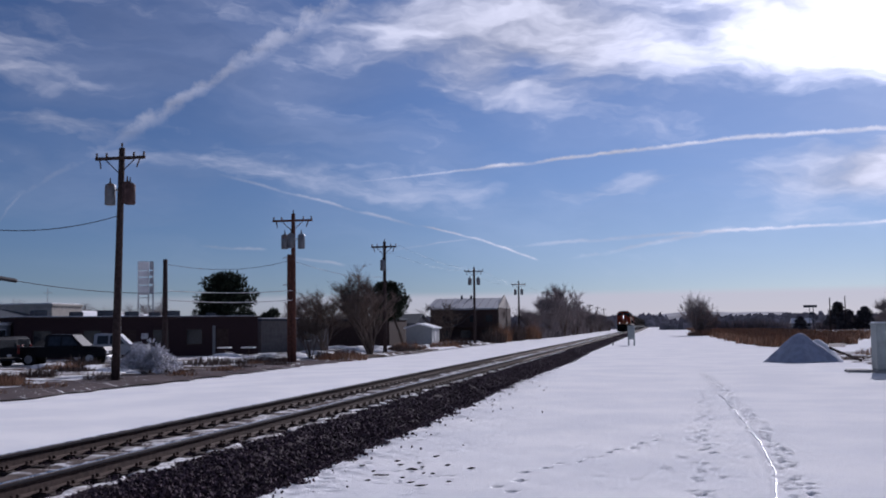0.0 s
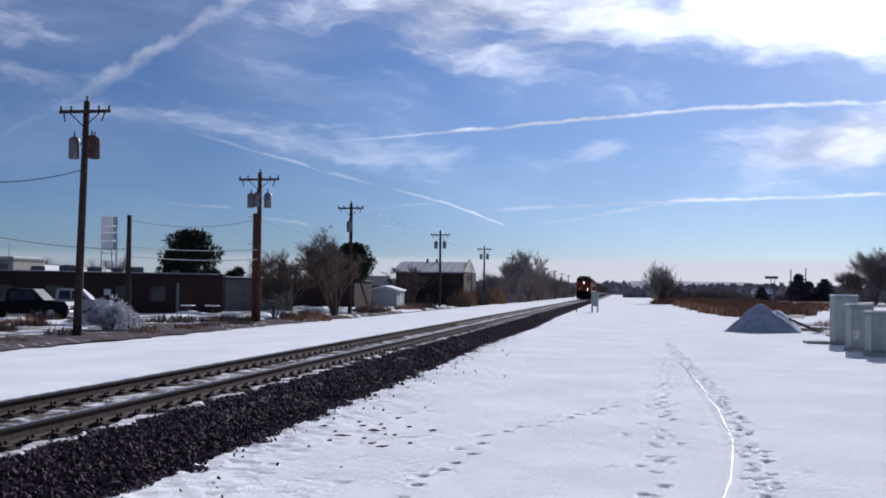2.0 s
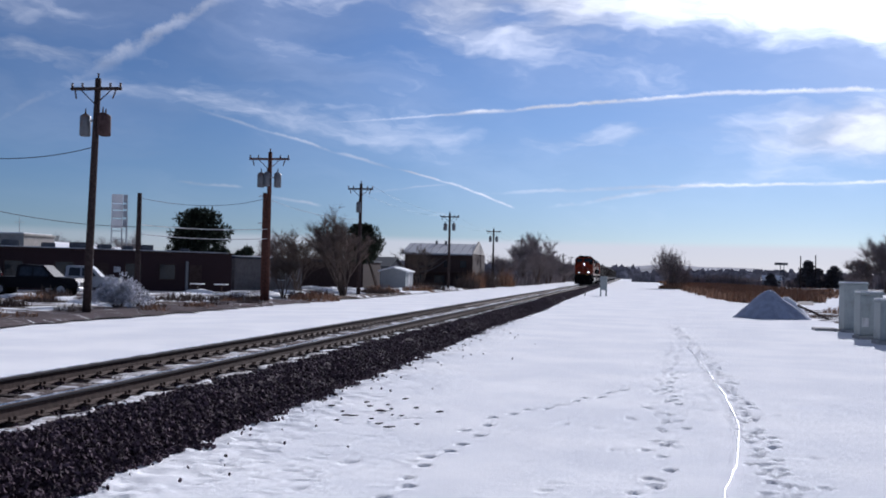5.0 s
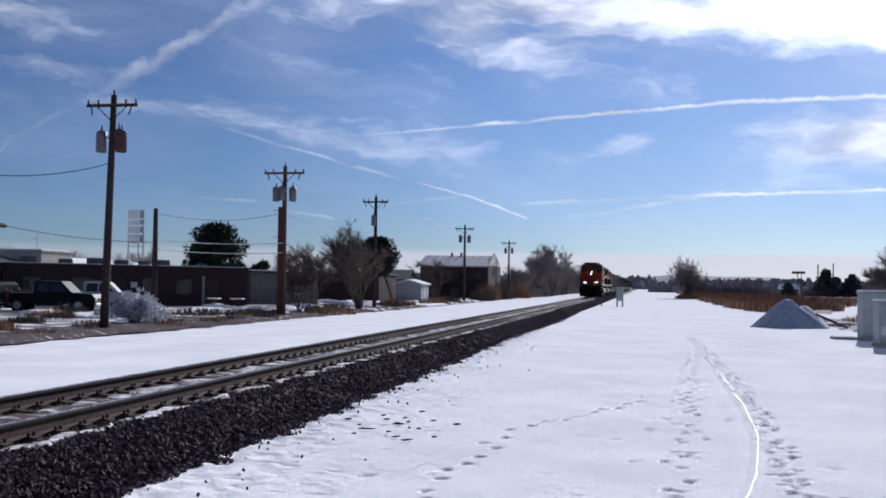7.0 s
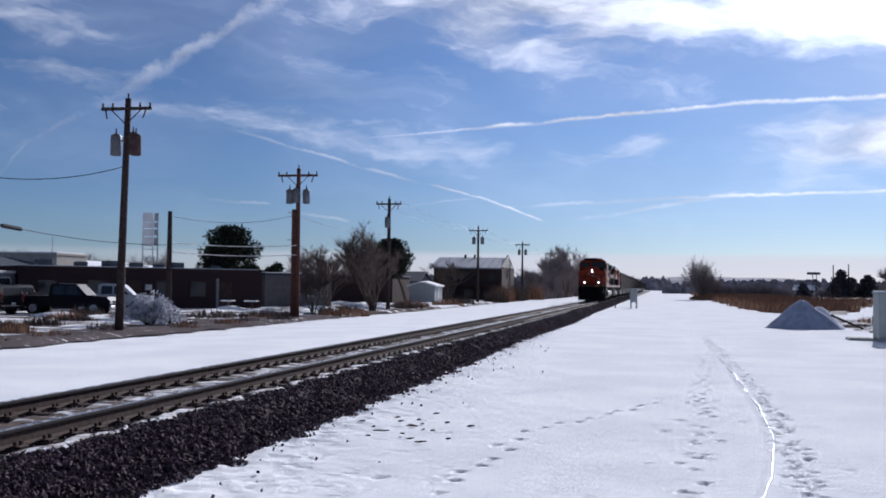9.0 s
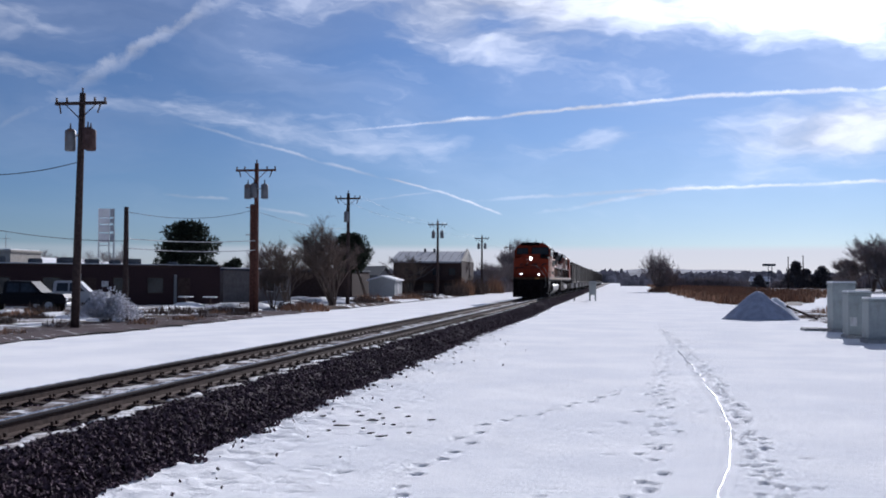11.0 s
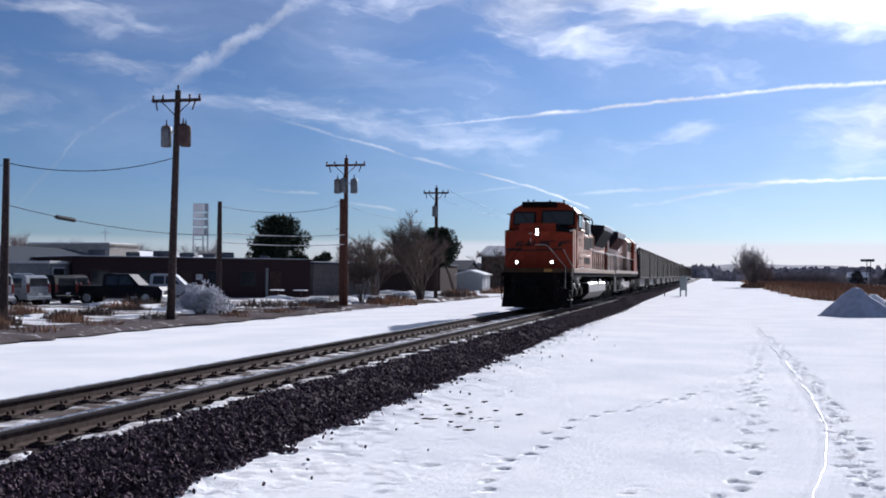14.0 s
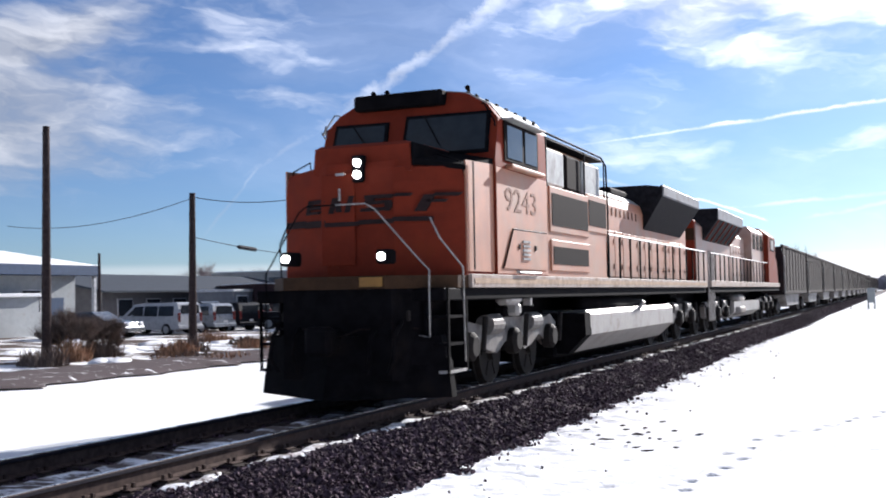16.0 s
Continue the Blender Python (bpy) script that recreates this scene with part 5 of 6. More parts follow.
slab("verge", -21.5, -18.9, 64, 130, .20, SNOW_THIN, "patchy snow and bare soil beyond the track", 33, .4, .9)


def drift(x, y, w, l, h, seed, mat=SNOW):
    r = rng(seed)
    s = Shape()
    s.loft([[(x + q * w * math.cos(a) * r.uniform(.5, 1.3), y + q * l * math.sin(a) * r.uniform(.5, 1.3), z + r.uniform(-.05, .05)) for a in np.arange(0, 6.2, .45)] for q, z in ((1.1, .05), (.9, .16 + h * .5), (.5, .16 + h), (.1, .16 + h * 1.1))])
    return tagged(part("snow_drift", s, mat, None, "low ragged drift of old snow", True), category="snow drift", group="snow drifts on the verge")


r = rng(77)
for k in range(70):
    y = r.uniform(24, 120)
    drift(r.uniform(-30, -21.5) - (3 if y < 60 else 0) * r.random(), y, r.uniform(.3, 1.3) * min(1, y / 50), r.uniform(.5, 2.2) * min(1, y / 50), r.uniform(.05, .26) * min(1, y / 50), k)


# ---- plants ----
def grow(shape, twigs, r, p, d, length, radius, depth, spread, twig_len, up=0.15, n_twigs=7):
    """One limb and what branches from it."""
    bend = Vector((r.uniform(-1, 1), r.uniform(-1, 1), r.uniform(-.2, .8))) * .25
    q = p + d * length * .55 + bend * length * .12
    e = p + d * length + bend * length * .4
    shape.tube([p, q, e], [radius, radius * .8, radius * .55], 5 if radius > .03 else 3, False)
    if depth <= 2:
        for _ in range(n_twigs if depth == 0 else n_twigs // 2):
            u = r.uniform(.1, 1)
            a = p.lerp(e, u)
            t = (d * .8 + Vector((r.uniform(-1, 1), r.uniform(-1, 1), r.uniform(-.3, 1.0))) * .75).normalized()
            b = a + t * twig_len * r.uniform(.4, 1.3)
            side = t.cross(Vector((r.uniform(-1, 1), r.uniform(-1, 1), .3))).normalized() * r.uniform(.004, .009) * (1 + twig_len)
            k = len(twigs.v)
            twigs.v += [tuple(a - side), tuple(a + side), tuple(b)]
            twigs.f.append((k, k + 1, k + 2))
    if depth == 0:
        return
    for k in range(r.choice((2, 3, 3, 4))):
        axis = Vector((r.uniform(-1, 1), r.uniform(-1, 1), r.uniform(-.3, .45)))
        nd = (d + axis * spread + Vector((0, 0, up))).normalized()
        grow(shape, twigs, r, p.lerp(e, r.uniform(.35, 1)), nd, length * r.uniform(.5, .85), radius * .58, depth - 1, spread, twig_len, up, n_twigs)


def bare_tree(name, label, x, y, height, seed, depth=5, spread=.75, lean=(0, 0), stems=1, radius=.16, twig=.5, mat=TWIG, group="", category="tree", n_twigs=8, first=.3, z=.1, up=.15):
    r = rng(seed)
    t = thing(name, label, category, group, pose(x, y, z))
    limbs, twigs, trunk = Shape(), Shape(), Shape()
    for k in range(stems):
        fan = (.7 if stems > 20 else .45) if stems > 1 else 0
        d = Vector((lean[0] + r.uniform(-fan, fan), lean[1] + r.uniform(-fan, fan), 1)).normalized()
        base = Vector((r.uniform(-.3, .3), r.uniform(-.3, .3), 0)) * height * (.12 if stems > 1 else 0) + Vector((0, 0, -.15))
        top = base + d * height * first
        tip = base + d * height * (first + .32)
        trunk.tube([base, base.lerp(top, .5) + Vector((.03, .02, 0)), top, tip], [radius * 1.25, radius, radius * .85, radius * .4], 8, False)
        for j in range(6 if stems == 1 else 2):
            nd = (d + Vector((r.uniform(-1, 1), r.uniform(-1, 1), r.uniform(-.1, .5))) * spread).normalized()
            grow(limbs, twigs, r, top.lerp(tip, r.random()), nd, height * r.uniform(.22, .36), radius * .5, depth, spread, twig, up, n_twigs)
    part("trunk", trunk, BARK, t, "", True)
    part("bough", limbs, BARK if mat is TWIG else mat, t, "", False, "stuff")
    me = bpy.data.meshes.new("crown")
    me.from_pydata(twigs.v, [], twigs.f)
    me.materials.append(mat)
    ob = tagged(new("crown", me), kind="stuff")
    ob.parent = t
    return t


def tuft_mesh(name, spots, r, size, count, mat):
    """Many small needle tufts round the given clump centres."""
    v, f = [], []
    for c, rad in spots:
        for _ in range(count):
            d = Vector((r.gauss(0, 1), r.gauss(0, 1), r.gauss(0, .8))).normalized()
            p = c + d * rad * r.uniform(.55, 1.08)
            a = (d + Vector((r.uniform(-1, 1), r.uniform(-1, 1), r.uniform(-.5, .9))) * .6).normalized()
            s = a.cross(Vector((r.uniform(-1, 1), r.uniform(-1, 1), 1))).normalized()
            k = len(v)
            l, w = size * r.uniform(.7, 1.4), size * r.uniform(.25, .5)
            v += [tuple(p - s * w), tuple(p + s * w), tuple(p + a * l + s * w * .3), tuple(p + a * l - s * w * .3)]
            f.append((k, k + 1, k + 2, k + 3))
    me = bpy.data.meshes.new(name)
    me.from_pydata(v, [], f)
    me.materials.append(mat)
    return me


def pine(label, x, y, height, width, seed, trunk_to=.5, clumps=70, group="dark pines", bottom=.28, tuft=.28, pointed=False, count=60, tx=0.0, mat=NEEDLE):
    r = rng(seed)
    t = thing("pine_tree", label, "tree", group, pose(x, y, .1))
    part("trunk", Shape().tube([(tx, 0, -.2), (tx * .6 + .05, 0, height * .3), (0, .02, height * .75)], [height * .028, height * .022, height * .01], 8), BARK, t, "", True)
    spots = []
    for k in range(clumps):
        u = r.random()
        z = height * (bottom + (1 - bottom) * u)
        reach = width / 2 * (math.sqrt(max(.05, 1 - u ** 2.2)) if pointed == "dome" else (1 - u) ** .8 if pointed else math.sqrt(max(.03, 1 - (2 * u - .85) ** 2 / 1.55)))
        a = r.uniform(0, 6.28)
        q = math.sqrt(r.uniform(.15, 1)) * reach * r.uniform(.7, 1.08)
        rad = width * r.uniform(.09, .16) * (.55 if pointed is True else .8 if pointed else 1)
        spots.append((Vector((q * math.cos(a), q * math.sin(a), min(z, height - rad * .7))), rad))
    limbs = Shape()
    for c, rad in spots[::3]:
        limbs.tube([(0, 0, c.z * .8), tuple(c)], [.05, .02], 4, False)
    part("bough", limbs, BARK, t, "", False, "stuff")
    ob = new("crown", tuft_mesh("crown", spots, r, tuft, count, mat))
    ob.parent = t
    return t


def weeds(name, label, x, y, rx, ry, height, count, seed, mat=DRYGRASS, category="weeds", kind="", lean=.35, z=.1, width=.03):
    """Dry stalks standing in a patch."""
    r = rng(seed)
    v, f = [], []
    for _ in range(count):
        a, q = r.uniform(0, 6.28), math.sqrt(r.random())
        p = Vector((q * rx * math.cos(a), q * ry * math.sin(a), -.05))
        h = height * r.uniform(.4, 1.1) * (1 - .45 * q * q)
        top = p + Vector((r.uniform(-lean, lean) * h, r.uniform(-lean, lean) * h, h))
        w = Vector((r.uniform(-1, 1), r.uniform(-1, 1), 0)).normalized() * width * r.uniform(.5, 1.2)
        mid = p.lerp(top, .6) + Vector((r.uniform(-.05, .05), r.uniform(-.05, .05), 0))
        k = len(v)
        v += [tuple(p - w), tuple(p + w), tuple(mid + w * .8), tuple(top), tuple(mid - w * .8)]
        f.append((k, k + 1, k + 2, k + 3, k + 4))
    me = bpy.data.meshes.new(name)
    me.from_pydata(v, [], f)
    me.materials.append(mat)
    ob = new(name, me)
    ob.location = (x, y, z)
    return tagged(ob, label, category, "", kind)


bare_tree("bare_tree", "large leafless spreading tree beside the poles", -20.1, 75.0, 5.4, 9, 3, .66, (-.16, 0), stems=11, radius=.07, twig=.75, n_twigs=15, first=.20, up=.08, mat=FINETWIG)
for k, (x, y, h) in enumerate(((-24.5, 78, 3.6), (-26.5, 84, 4.2), (-29, 93, 4.8), (-23.0, 70, 2.6), (-28, 105, 4.6), (-25, 128, 4.2), (-27, 140, 4.5))):
    bare_tree("leafless_shrub", "brown leafless shrub on the verge", x, y, h, 40 + k, 3, .8, stems=5, radius=.05, twig=.5, n_twigs=9, group="leafless shrubs", category="shrub")
pine("broad dark pine behind the brick building", -38.3, 92.3, 7.0, 6.4, 6, clumps=130, bottom=.10, count=130, tuft=.22, pointed="dome")
pine("low dark evergreen beside the broad pine", -33.9, 92.0, 3.7, 2.2, 16, clumps=26, bottom=.2, count=60)
pine("dark leaning pine beside the white shed", -24.4, 97.0, 6.1, 3.4, 7, clumps=80, bottom=.50, count=110, tuft=.2, tx=1.7)
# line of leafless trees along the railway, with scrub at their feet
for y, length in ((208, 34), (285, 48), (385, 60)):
    weeds("scrub", "low grey-brown scrub under the leafless trees", -19.6, y, 2.2, length, 2.5, 2600, 800 + y, HAZED_TWIG, category="scrub", kind="stuff", width=.10)
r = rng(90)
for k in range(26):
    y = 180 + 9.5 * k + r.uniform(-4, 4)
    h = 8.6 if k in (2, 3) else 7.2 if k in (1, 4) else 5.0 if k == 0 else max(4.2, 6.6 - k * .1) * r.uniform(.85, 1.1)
    bare_tree("bare_tree", "dense grey-brown leafless tree beside the railway", -18.3 + r.uniform(-2.5, 1.2), y, h, 200 + k, 3, .7, stems=8, radius=.09, twig=1.1, n_twigs=14, group="trees along the railway", first=.12, mat=HAZED_TWIG)
for k, (x, y, h) in enumerate(((-19.6, 66, 1.2), (-20.8, 69, 1.4), (-20.4, 86, 1.3), (-21.2, 92, 1.6), (-22.5, 60, 1.0), (-24.5, 57, 1.0), (-20.3, 104, 1.5), (-20.5, 112, 1.8), (-20.0, 134, 2.4), (-20.2, 142, 2.8), (-19.8, 150, 3.0), (-20.2, 158, 3.2), (-19.0, 168, 3.4))):
    weeds("dry_weeds", "clump of brown dry weeds poking from snow", x, y, 1.5, 2.8, h * (.6 if y < 115 else 1), 420, 300 + k, DRYGRASS if k % 3 == 0 else TWIG)
for k, (x, y, h, w) in enumerate(((-29.5, 50.0, .6, 1.2), (-27.5, 47.5, .5, 1.0), (-26.0, 42.0, .6, .9), (-28.5, 40.5, .7, 1.0), (-25.0, 38.0, .55, .8), (-31, 54, .8, 1.3), (-26.8, 51, .7, .8))):
    weeds("dry_weeds", "clump of brown dry weeds poking from snow", x, y, w, w, h, 300, 330 + k, DRYGRASS if k % 3 == 0 else TWIG, z=.1)
shrub = bare_tree("frosted_shrub", "low wide shrub covered in white frost and snow", -22.3, 44.6, 1.35, 61, 2, 1.3, stems=34, radius=.02, twig=.3, mat=FROST, category="shrub", n_twigs=22, first=.22, up=-.12)
r = rng(612)
lumps = [(Vector((1.5 * q * math.cos(a), 1.2 * q * math.sin(a), .25 + 1.15 * (1 - q * q) * r.uniform(.45, 1))), r.uniform(.14, .3)) for q, a in ((math.sqrt(r.random()), r.uniform(0, 6.28)) for _ in range(46))]
cap = new("frost", tuft_mesh("frost", lumps, r, .10, 60, FROST))
cap.parent = shrub
tagged(cap, "lumps of frost and snow on the twigs", kind="stuff")
bare_tree("leafless_shrub", "brown leafless shrub on the verge", -24.85, 27.3, 1.35, 62, 3, .6, stems=12, radius=.02, twig=.4, mat=FINETWIG, category="shrub", group="leafless shrubs", n_twigs=9)
bare_tree("leafless_shrub", "brown leafless shrub on the verge", -25.4, 29.5, 1.3, 63, 3, .6, stems=11, radius=.02, twig=.4, mat=FINETWIG, category="shrub", group="leafless shrubs", n_twigs=9)
bare_tree("bare_bush", "tall leafless bush standing in dry grass", 7.9, 205, 7.6, 71, 2, .36, stems=40, radius=.05, twig=1.1, n_twigs=12, first=.02, mat=HAZED_TWIG)
bare_tree("bare_bush", "tall leafless bush standing in dry grass", 10.0, 208, 4.6, 72, 2, .4, stems=22, radius=.05, twig=.9, n_twigs=12, first=.02, mat=HAZED_TWIG)


weeds("dry_weeds", "reddish-brown dry grass round the tall bush", 10.2, 201, 4.6, 6, 1.3, 1500, 73, DRYGRASS, width=.07)
r = rng(131)
for k in range(12):
    a, d = radians(17 + 2.2 * k + r.uniform(-.8, .8)), r.uniform(125, 175)
    bare_tree("bare_tree", "grey leafless tree behind the buildings", -d * math.sin(a), d * math.cos(a), r.uniform(4.2, 6.2), 700 + k, 3, .8, stems=6, radius=.08, twig=.9, n_twigs=12, group="trees behind the buildings", first=.15, mat=HAZED_TWIG)
for k, (x, y, h) in enumerate(((-24.75, 27.3, 1.05), (-25.3, 29.5, .95), (-24.0, 25.4, .8), (-23.6, 31.5, .7), (-24.4, 33.2, .8), (-26.6, 30.5, .7), (-23.4, 36.0, .6))):
    weeds("dry_weeds", "dense brown dry stalks among leafless shrubs", x, y, .75, .8, h, 380, 380 + k, FINETWIG if k % 3 else DRYGRASS, width=.018)
for k in range(16):
    weeds("dry_weeds", "sparse dry weeds on bare dirt", r.uniform(-22.3, -19.6), r.uniform(24, 62), .6, 1.0, .35, 110, 360 + k, TWIG if k % 2 else DRYGRASS, z=.2, width=.015)


# ---- buildings ----
def window_part(parent, x0, x1, y0, y1, z0, z1, label="dark window", trim=None):
    w = part("window", Shape().box(x0, x1, y0, y1, z0, z1, .01), trim or TRIM, parent, label)
    cx, cy = (x1 - x0) > .2, (y1 - y0) > .2
    e = .012
    part("pane", Shape().box(x0 + (.07 if cx else -e), x1 - (.07 if cx else -e), y0 + (.07 if cy else -e), y1 - (.07 if cy else -e), z0 + .07, z1 - .07), WINDOW, w)
    return w


def brick_building():
    b = thing("brick_building", "long low dark brick building with flat snowy roof", "building", "", pose(-42, 65, 0, 0, 0, 48.4))
    L, h = 18.1, 2.95
    part("wall", Shape().box(0, L, 0, 11, -.2, h), BRICK, b, "dark brown brick walls")
    part("parapet", Shape().box(-.12, L + .12, -.12, 11.1, h, h + .14, .02), DARKWALL, b)
    part("roof_snow", Shape().box(.2, L - .2, .1, 10.8, h + .13, h + .2, .03), SNOW_CAP, b, "thin snow on the flat roof")
    for x in (1.2, 4.6, 9.6, 12.2):
        w = part("window", Shape().box(x, x + 1.3, -.04, .05, 1.0, 2.2, .01), DARKWALL, b)
        part("pane", Shape().box(x + .07, x + 1.23, -.055, -.02, 1.07, 2.13), WINDOW, w)
    for x in (7.4, 14.6):
        d = part("door", Shape().box(x, x + 1.0, -.06, .04, .0, 2.15, .01), DARKWALL, b, "dark entrance door")
        part("door_frame", Shape().box(x - .30, x - .08, -.08, .0, .0, 2.4), STUCCO, d, "pale downpipe beside the door")
    part("wall_sign", Shape().box(8.8, 9.3, -.05, 0, 1.5, 1.9, .01), TRIM, b)
    for x, y, q in ((2.5, 3, .5), (5.2, 3.2, .4), (7.3, 3, .5), (9.4, 3.4, .42), (11.0, 3, .35), (12.8, 4, .5), (15.6, 3, .3)):
        part("roof_unit", Shape().box(x - q, x + q, y - q, y + q, h + .15, h + .15 + q, .06), SLATE, b, "dark rooftop unit")
    return b


brick_building()


def plain_block(name, label, x0, x1, y0, y1, h, wall, roof, windows=(), gable=0.0, along="y", eave=.4, snow=False):
    b = thing(name, label, "building")
    part("wall", Shape().box(x0, x1, y0, y1, -.2, h), wall, b)
    if gable:
        if along == "y":
            out = [(x0 - eave, h), ((x0 + x1) / 2, h + gable), (x1 + eave, h), (x1 + eave, h - .14), ((x0 + x1) / 2, h + gable - .16), (x0 - eave, h - .14)]
            part("roof", Shape().prism(out, y0 - eave, y1 + eave, "y"), roof, b)
            part("gable_wall", Shape().prism([(x0, h - .02), (x1, h - .02), ((x0 + x1) / 2, h + gable - .17)], y0 + .02, y1 - .02, "y"), wall, b)
        else:
            out = [(y0 - eave, h), ((y0 + y1) / 2, h + gable), (y1 + eave, h), (y1 + eave, h - .14), ((y0 + y1) / 2, h + gable - .16), (y0 - eave, h - .14)]
            part("roof", Shape().prism(out, x0 - eave, x1 + eave, "x"), roof, b)
            part("gable_wall", Shape().prism([(y0, h - .02), (y1, h - .02), ((y0 + y1) / 2, h + gable - .17)], x0 + .02, x1 - .02, "x"), wall, b)
    else:
        part("roof", Shape().box(x0 - .1, x1 + .1, y0 - .1, y1 + .1, h, h + .18, .02), roof, b)
        if snow:
            part("roof_snow", Shape().box(x0 + .1, x1 - .1, y0 + .1, y1 - .1, h + .17, h + .27, .04), SNOW_CAP, b)
    for w in windows:
        window_part(b, *w)
    return b


def grey_building():
    b = thing("grey_building", "low grey stucco building behind the poles", "building", "", pose(-31.6, 83.5, 0, 0, 0, 70))
    part("wall", Shape().box(0, 9, 0, 8, -.2, 2.8), STUCCO_DARK, b)
    part("roof", Shape().box(-.2, 9.2, -.2, 8.2, 2.8, 2.95, .02), SLATE, b)
    part("roof_snow", Shape().box(0, 9, 0, 8, 2.95, 3.02, .02), SNOW_CAP, b)
    for x in (5.6, 7.4):
        w = part("window", Shape().box(x, x + 1.0, -.05, .05, 1.0, 2.1, .01), TRIM, b)
        part("pane", Shape().box(x + .07, x + .93, -.065, -.03, 1.07, 2.03), WINDOW, w)
    return b


grey_building()
long_b = plain_block("long_building", "long grey building with overhanging bluish roof", -62, -50, 58.5, 84, 2.75, STUCCO_DARK, SLATE, [(-50.04, -49.95, y, y + 1.6, .9, 2.2) for y in np.arange(60, 83, 3.1)], gable=1.35, eave=1.1)
plain_block("beige_block", "tall pale beige block beside the long building", -60, -51.6, 85.5, 90.5, 4.35, BEIGE, BEIGE, snow=True)
plain_block("warehouse", "wide low building with snow-covered roof", -78, -58, 100, 128, 3.6, STUCCO, SNOW_CAP, gable=1.0)
kiosk = plain_block("porch", "small flat-roofed porch with pale posts", -45.5, -42.5, 63.0, 67.0, 2.55, STUCCO, TRIM, [(-42.53, -42.45, 63.4, 64.8, .3, 2.3)])


def blue_building():
    b = thing("white_building", "white building with blue fascia and snow-covered roof", "building")
    x0, x1, y0, y1, h = -64.8, -46.2, 40, 51.6, 3.75
    part("wall", Shape().box(x0, x1, y0, y1, -.2, h), WHITEWALL, b, "white siding walls")
    part("fascia", Shape().box(x0 - .6, x1 + 1.5, y0 - .7, y1 + .6, h - .15, h + .45, .03), BLUE, b, "blue roof fascia")
    part("roof", Shape().loft([[(x0 - .6, y0 - .7, h + .45), (x1 + 1.5, y0 - .7, h + .45), (x1 + 1.5, y1 + .6, h + .45), (x0 - .6, y1 + .6, h + .45)], [(x0 + 4, 45.5, h + 1.9), (x1 - 5, 45.5, h + 1.9), (x1 - 5, 46.5, h + 1.9), (x0 + 4, 46.5, h + 1.9)]]), SNOW_CAP, b, "snow-covered hipped roof")
    part("corner_post", Shape().box(x1 + 1.1, x1 + 1.3, y1 + .2, y1 + .4, 0, h), TRIM, b)
    part("corner_post", Shape().box(x1 + 1.1, x1 + 1.3, y0 - .5, y0 - .3, 0, h), TRIM, b)
    part("door", Shape().box(x1 - .02, x1 + .05, 49.4, 50.6, 0, 2.3, .01), BLUE, b)
    part("wall_panel", Shape().box(x1 - .02, x1 + .06, 44.0, 46.4, .5, 1.3, .01), BLUE_SIGN, b, "bright blue wall panel")
    for y in (42, 47.2):
        window_part(b, x1 - .04, x1 + .06, y, y + 1.5, 1.4, 2.8)
    wing = part("porch_roof", Shape().box(x1 + .02, x1 + 2.4, 38.5, 46.8, 2.35, 2.55, .03), SNOW_CAP, b, "snowy porch roof")
    part("porch_wall", Shape().box(x1 + .1, x1 + 2.1, 38.8, 46.4, -.2, 2.34), WHITEWALL, b)
    return b


blue_building()


def two_storey():
    b = thing("two_storey_house", "dark two-storey building with pale metal roof", "building")
    x0, x1, y0, y1, h, g = -31.4, -21.6, 150, 163, 4.8, 1.5
    part("wall", Shape().box(x0, x1, y0, y1, -.2, h), DARKWALL, b, "dark brown walls")
    yc = (y0 + y1) / 2
    # beige on the gable stands in for sun on its right-hand end
    part("gable_wall", Shape().prism([(y0, h - .02), (y1, h - .02), (yc, h + g + .4)], x1 - .2, x1 + .02, "x"), BEIGE, b, "gable end painted pale as if sunlit")
    roof = part("roof", Shape().prism([(y0 - .5, h - .1), (yc, h + g), (y1 + .5, h - .1), (y1 + .5, h - .3), (yc, h + g - .2), (y0 - .5, h - .3)], x0 - .5, x1 - .05, "x"), TIN, b, "pale snowy metal roof")
    for k in range(9):
        x = x0 + .2 + k * 1.1
        part("seam", Shape().tube([(x, y0 - .5, h - .07), (x, yc, h + g + .03)], .03, 4), SLATE, roof)
    for x in (-26.5, -27.9):
        part("vent", Shape().tube([(x, yc - .5, h + g - .2), (x, yc - .5, h + g + .4)], .16, 8), SLATE, roof)
    part("awning", Shape().box(x0 - .3, x1 + .2, y0 - 1.6, y0 - .02, 2.0, 2.2, .03), DARKWALL, b)
    for k in range(4):
        window_part(b, x0 + 1 + k * 2.3, x0 + 2.1 + k * 2.3, y0 - .06, y0 + .04, 2.7, 3.8, trim=DARKWALL)
    for k in range(3):
        window_part(b, x0 + 1.3 + k * 3, x0 + 2.9 + k * 3, y0 - .06, y0 + .04, .5, 1.7, trim=DARKWALL)
    return b


two_storey()
for z in (3.3, 2.6):
    wire("overhead_wire", (-20.45, 122.5, z + 1.2), (-31.3, 149.96, z), 1.1, .035, "thick pale cable sagging to the house")
plain_block("low_building", "long low dark brown building behind the trees", -37.0, -27.2, 109, 117, 2.9, DARKWALL, SLATE)
shed = plain_block("shed", "small white shed with snowy low-pitched roof", -26.1, -23.3, 112, 116, 2.1, WHITEWALL, SNOW_CAP, gable=.45, eave=.2)
part("door", Shape().box(-23.31, -23.25, 113.2, 114.2, .1, 1.8, .01), TRIM, shed, "pale shed door")
plain_block("small_house", "pale house partly hidden by a pine", -32.5, -28.5, 126, 134, 2.6, STUCCO, SLATE, [(-31.5, -30.5, 125.95, 126.03, 1, 2.1)], gable=1.2, along="x")


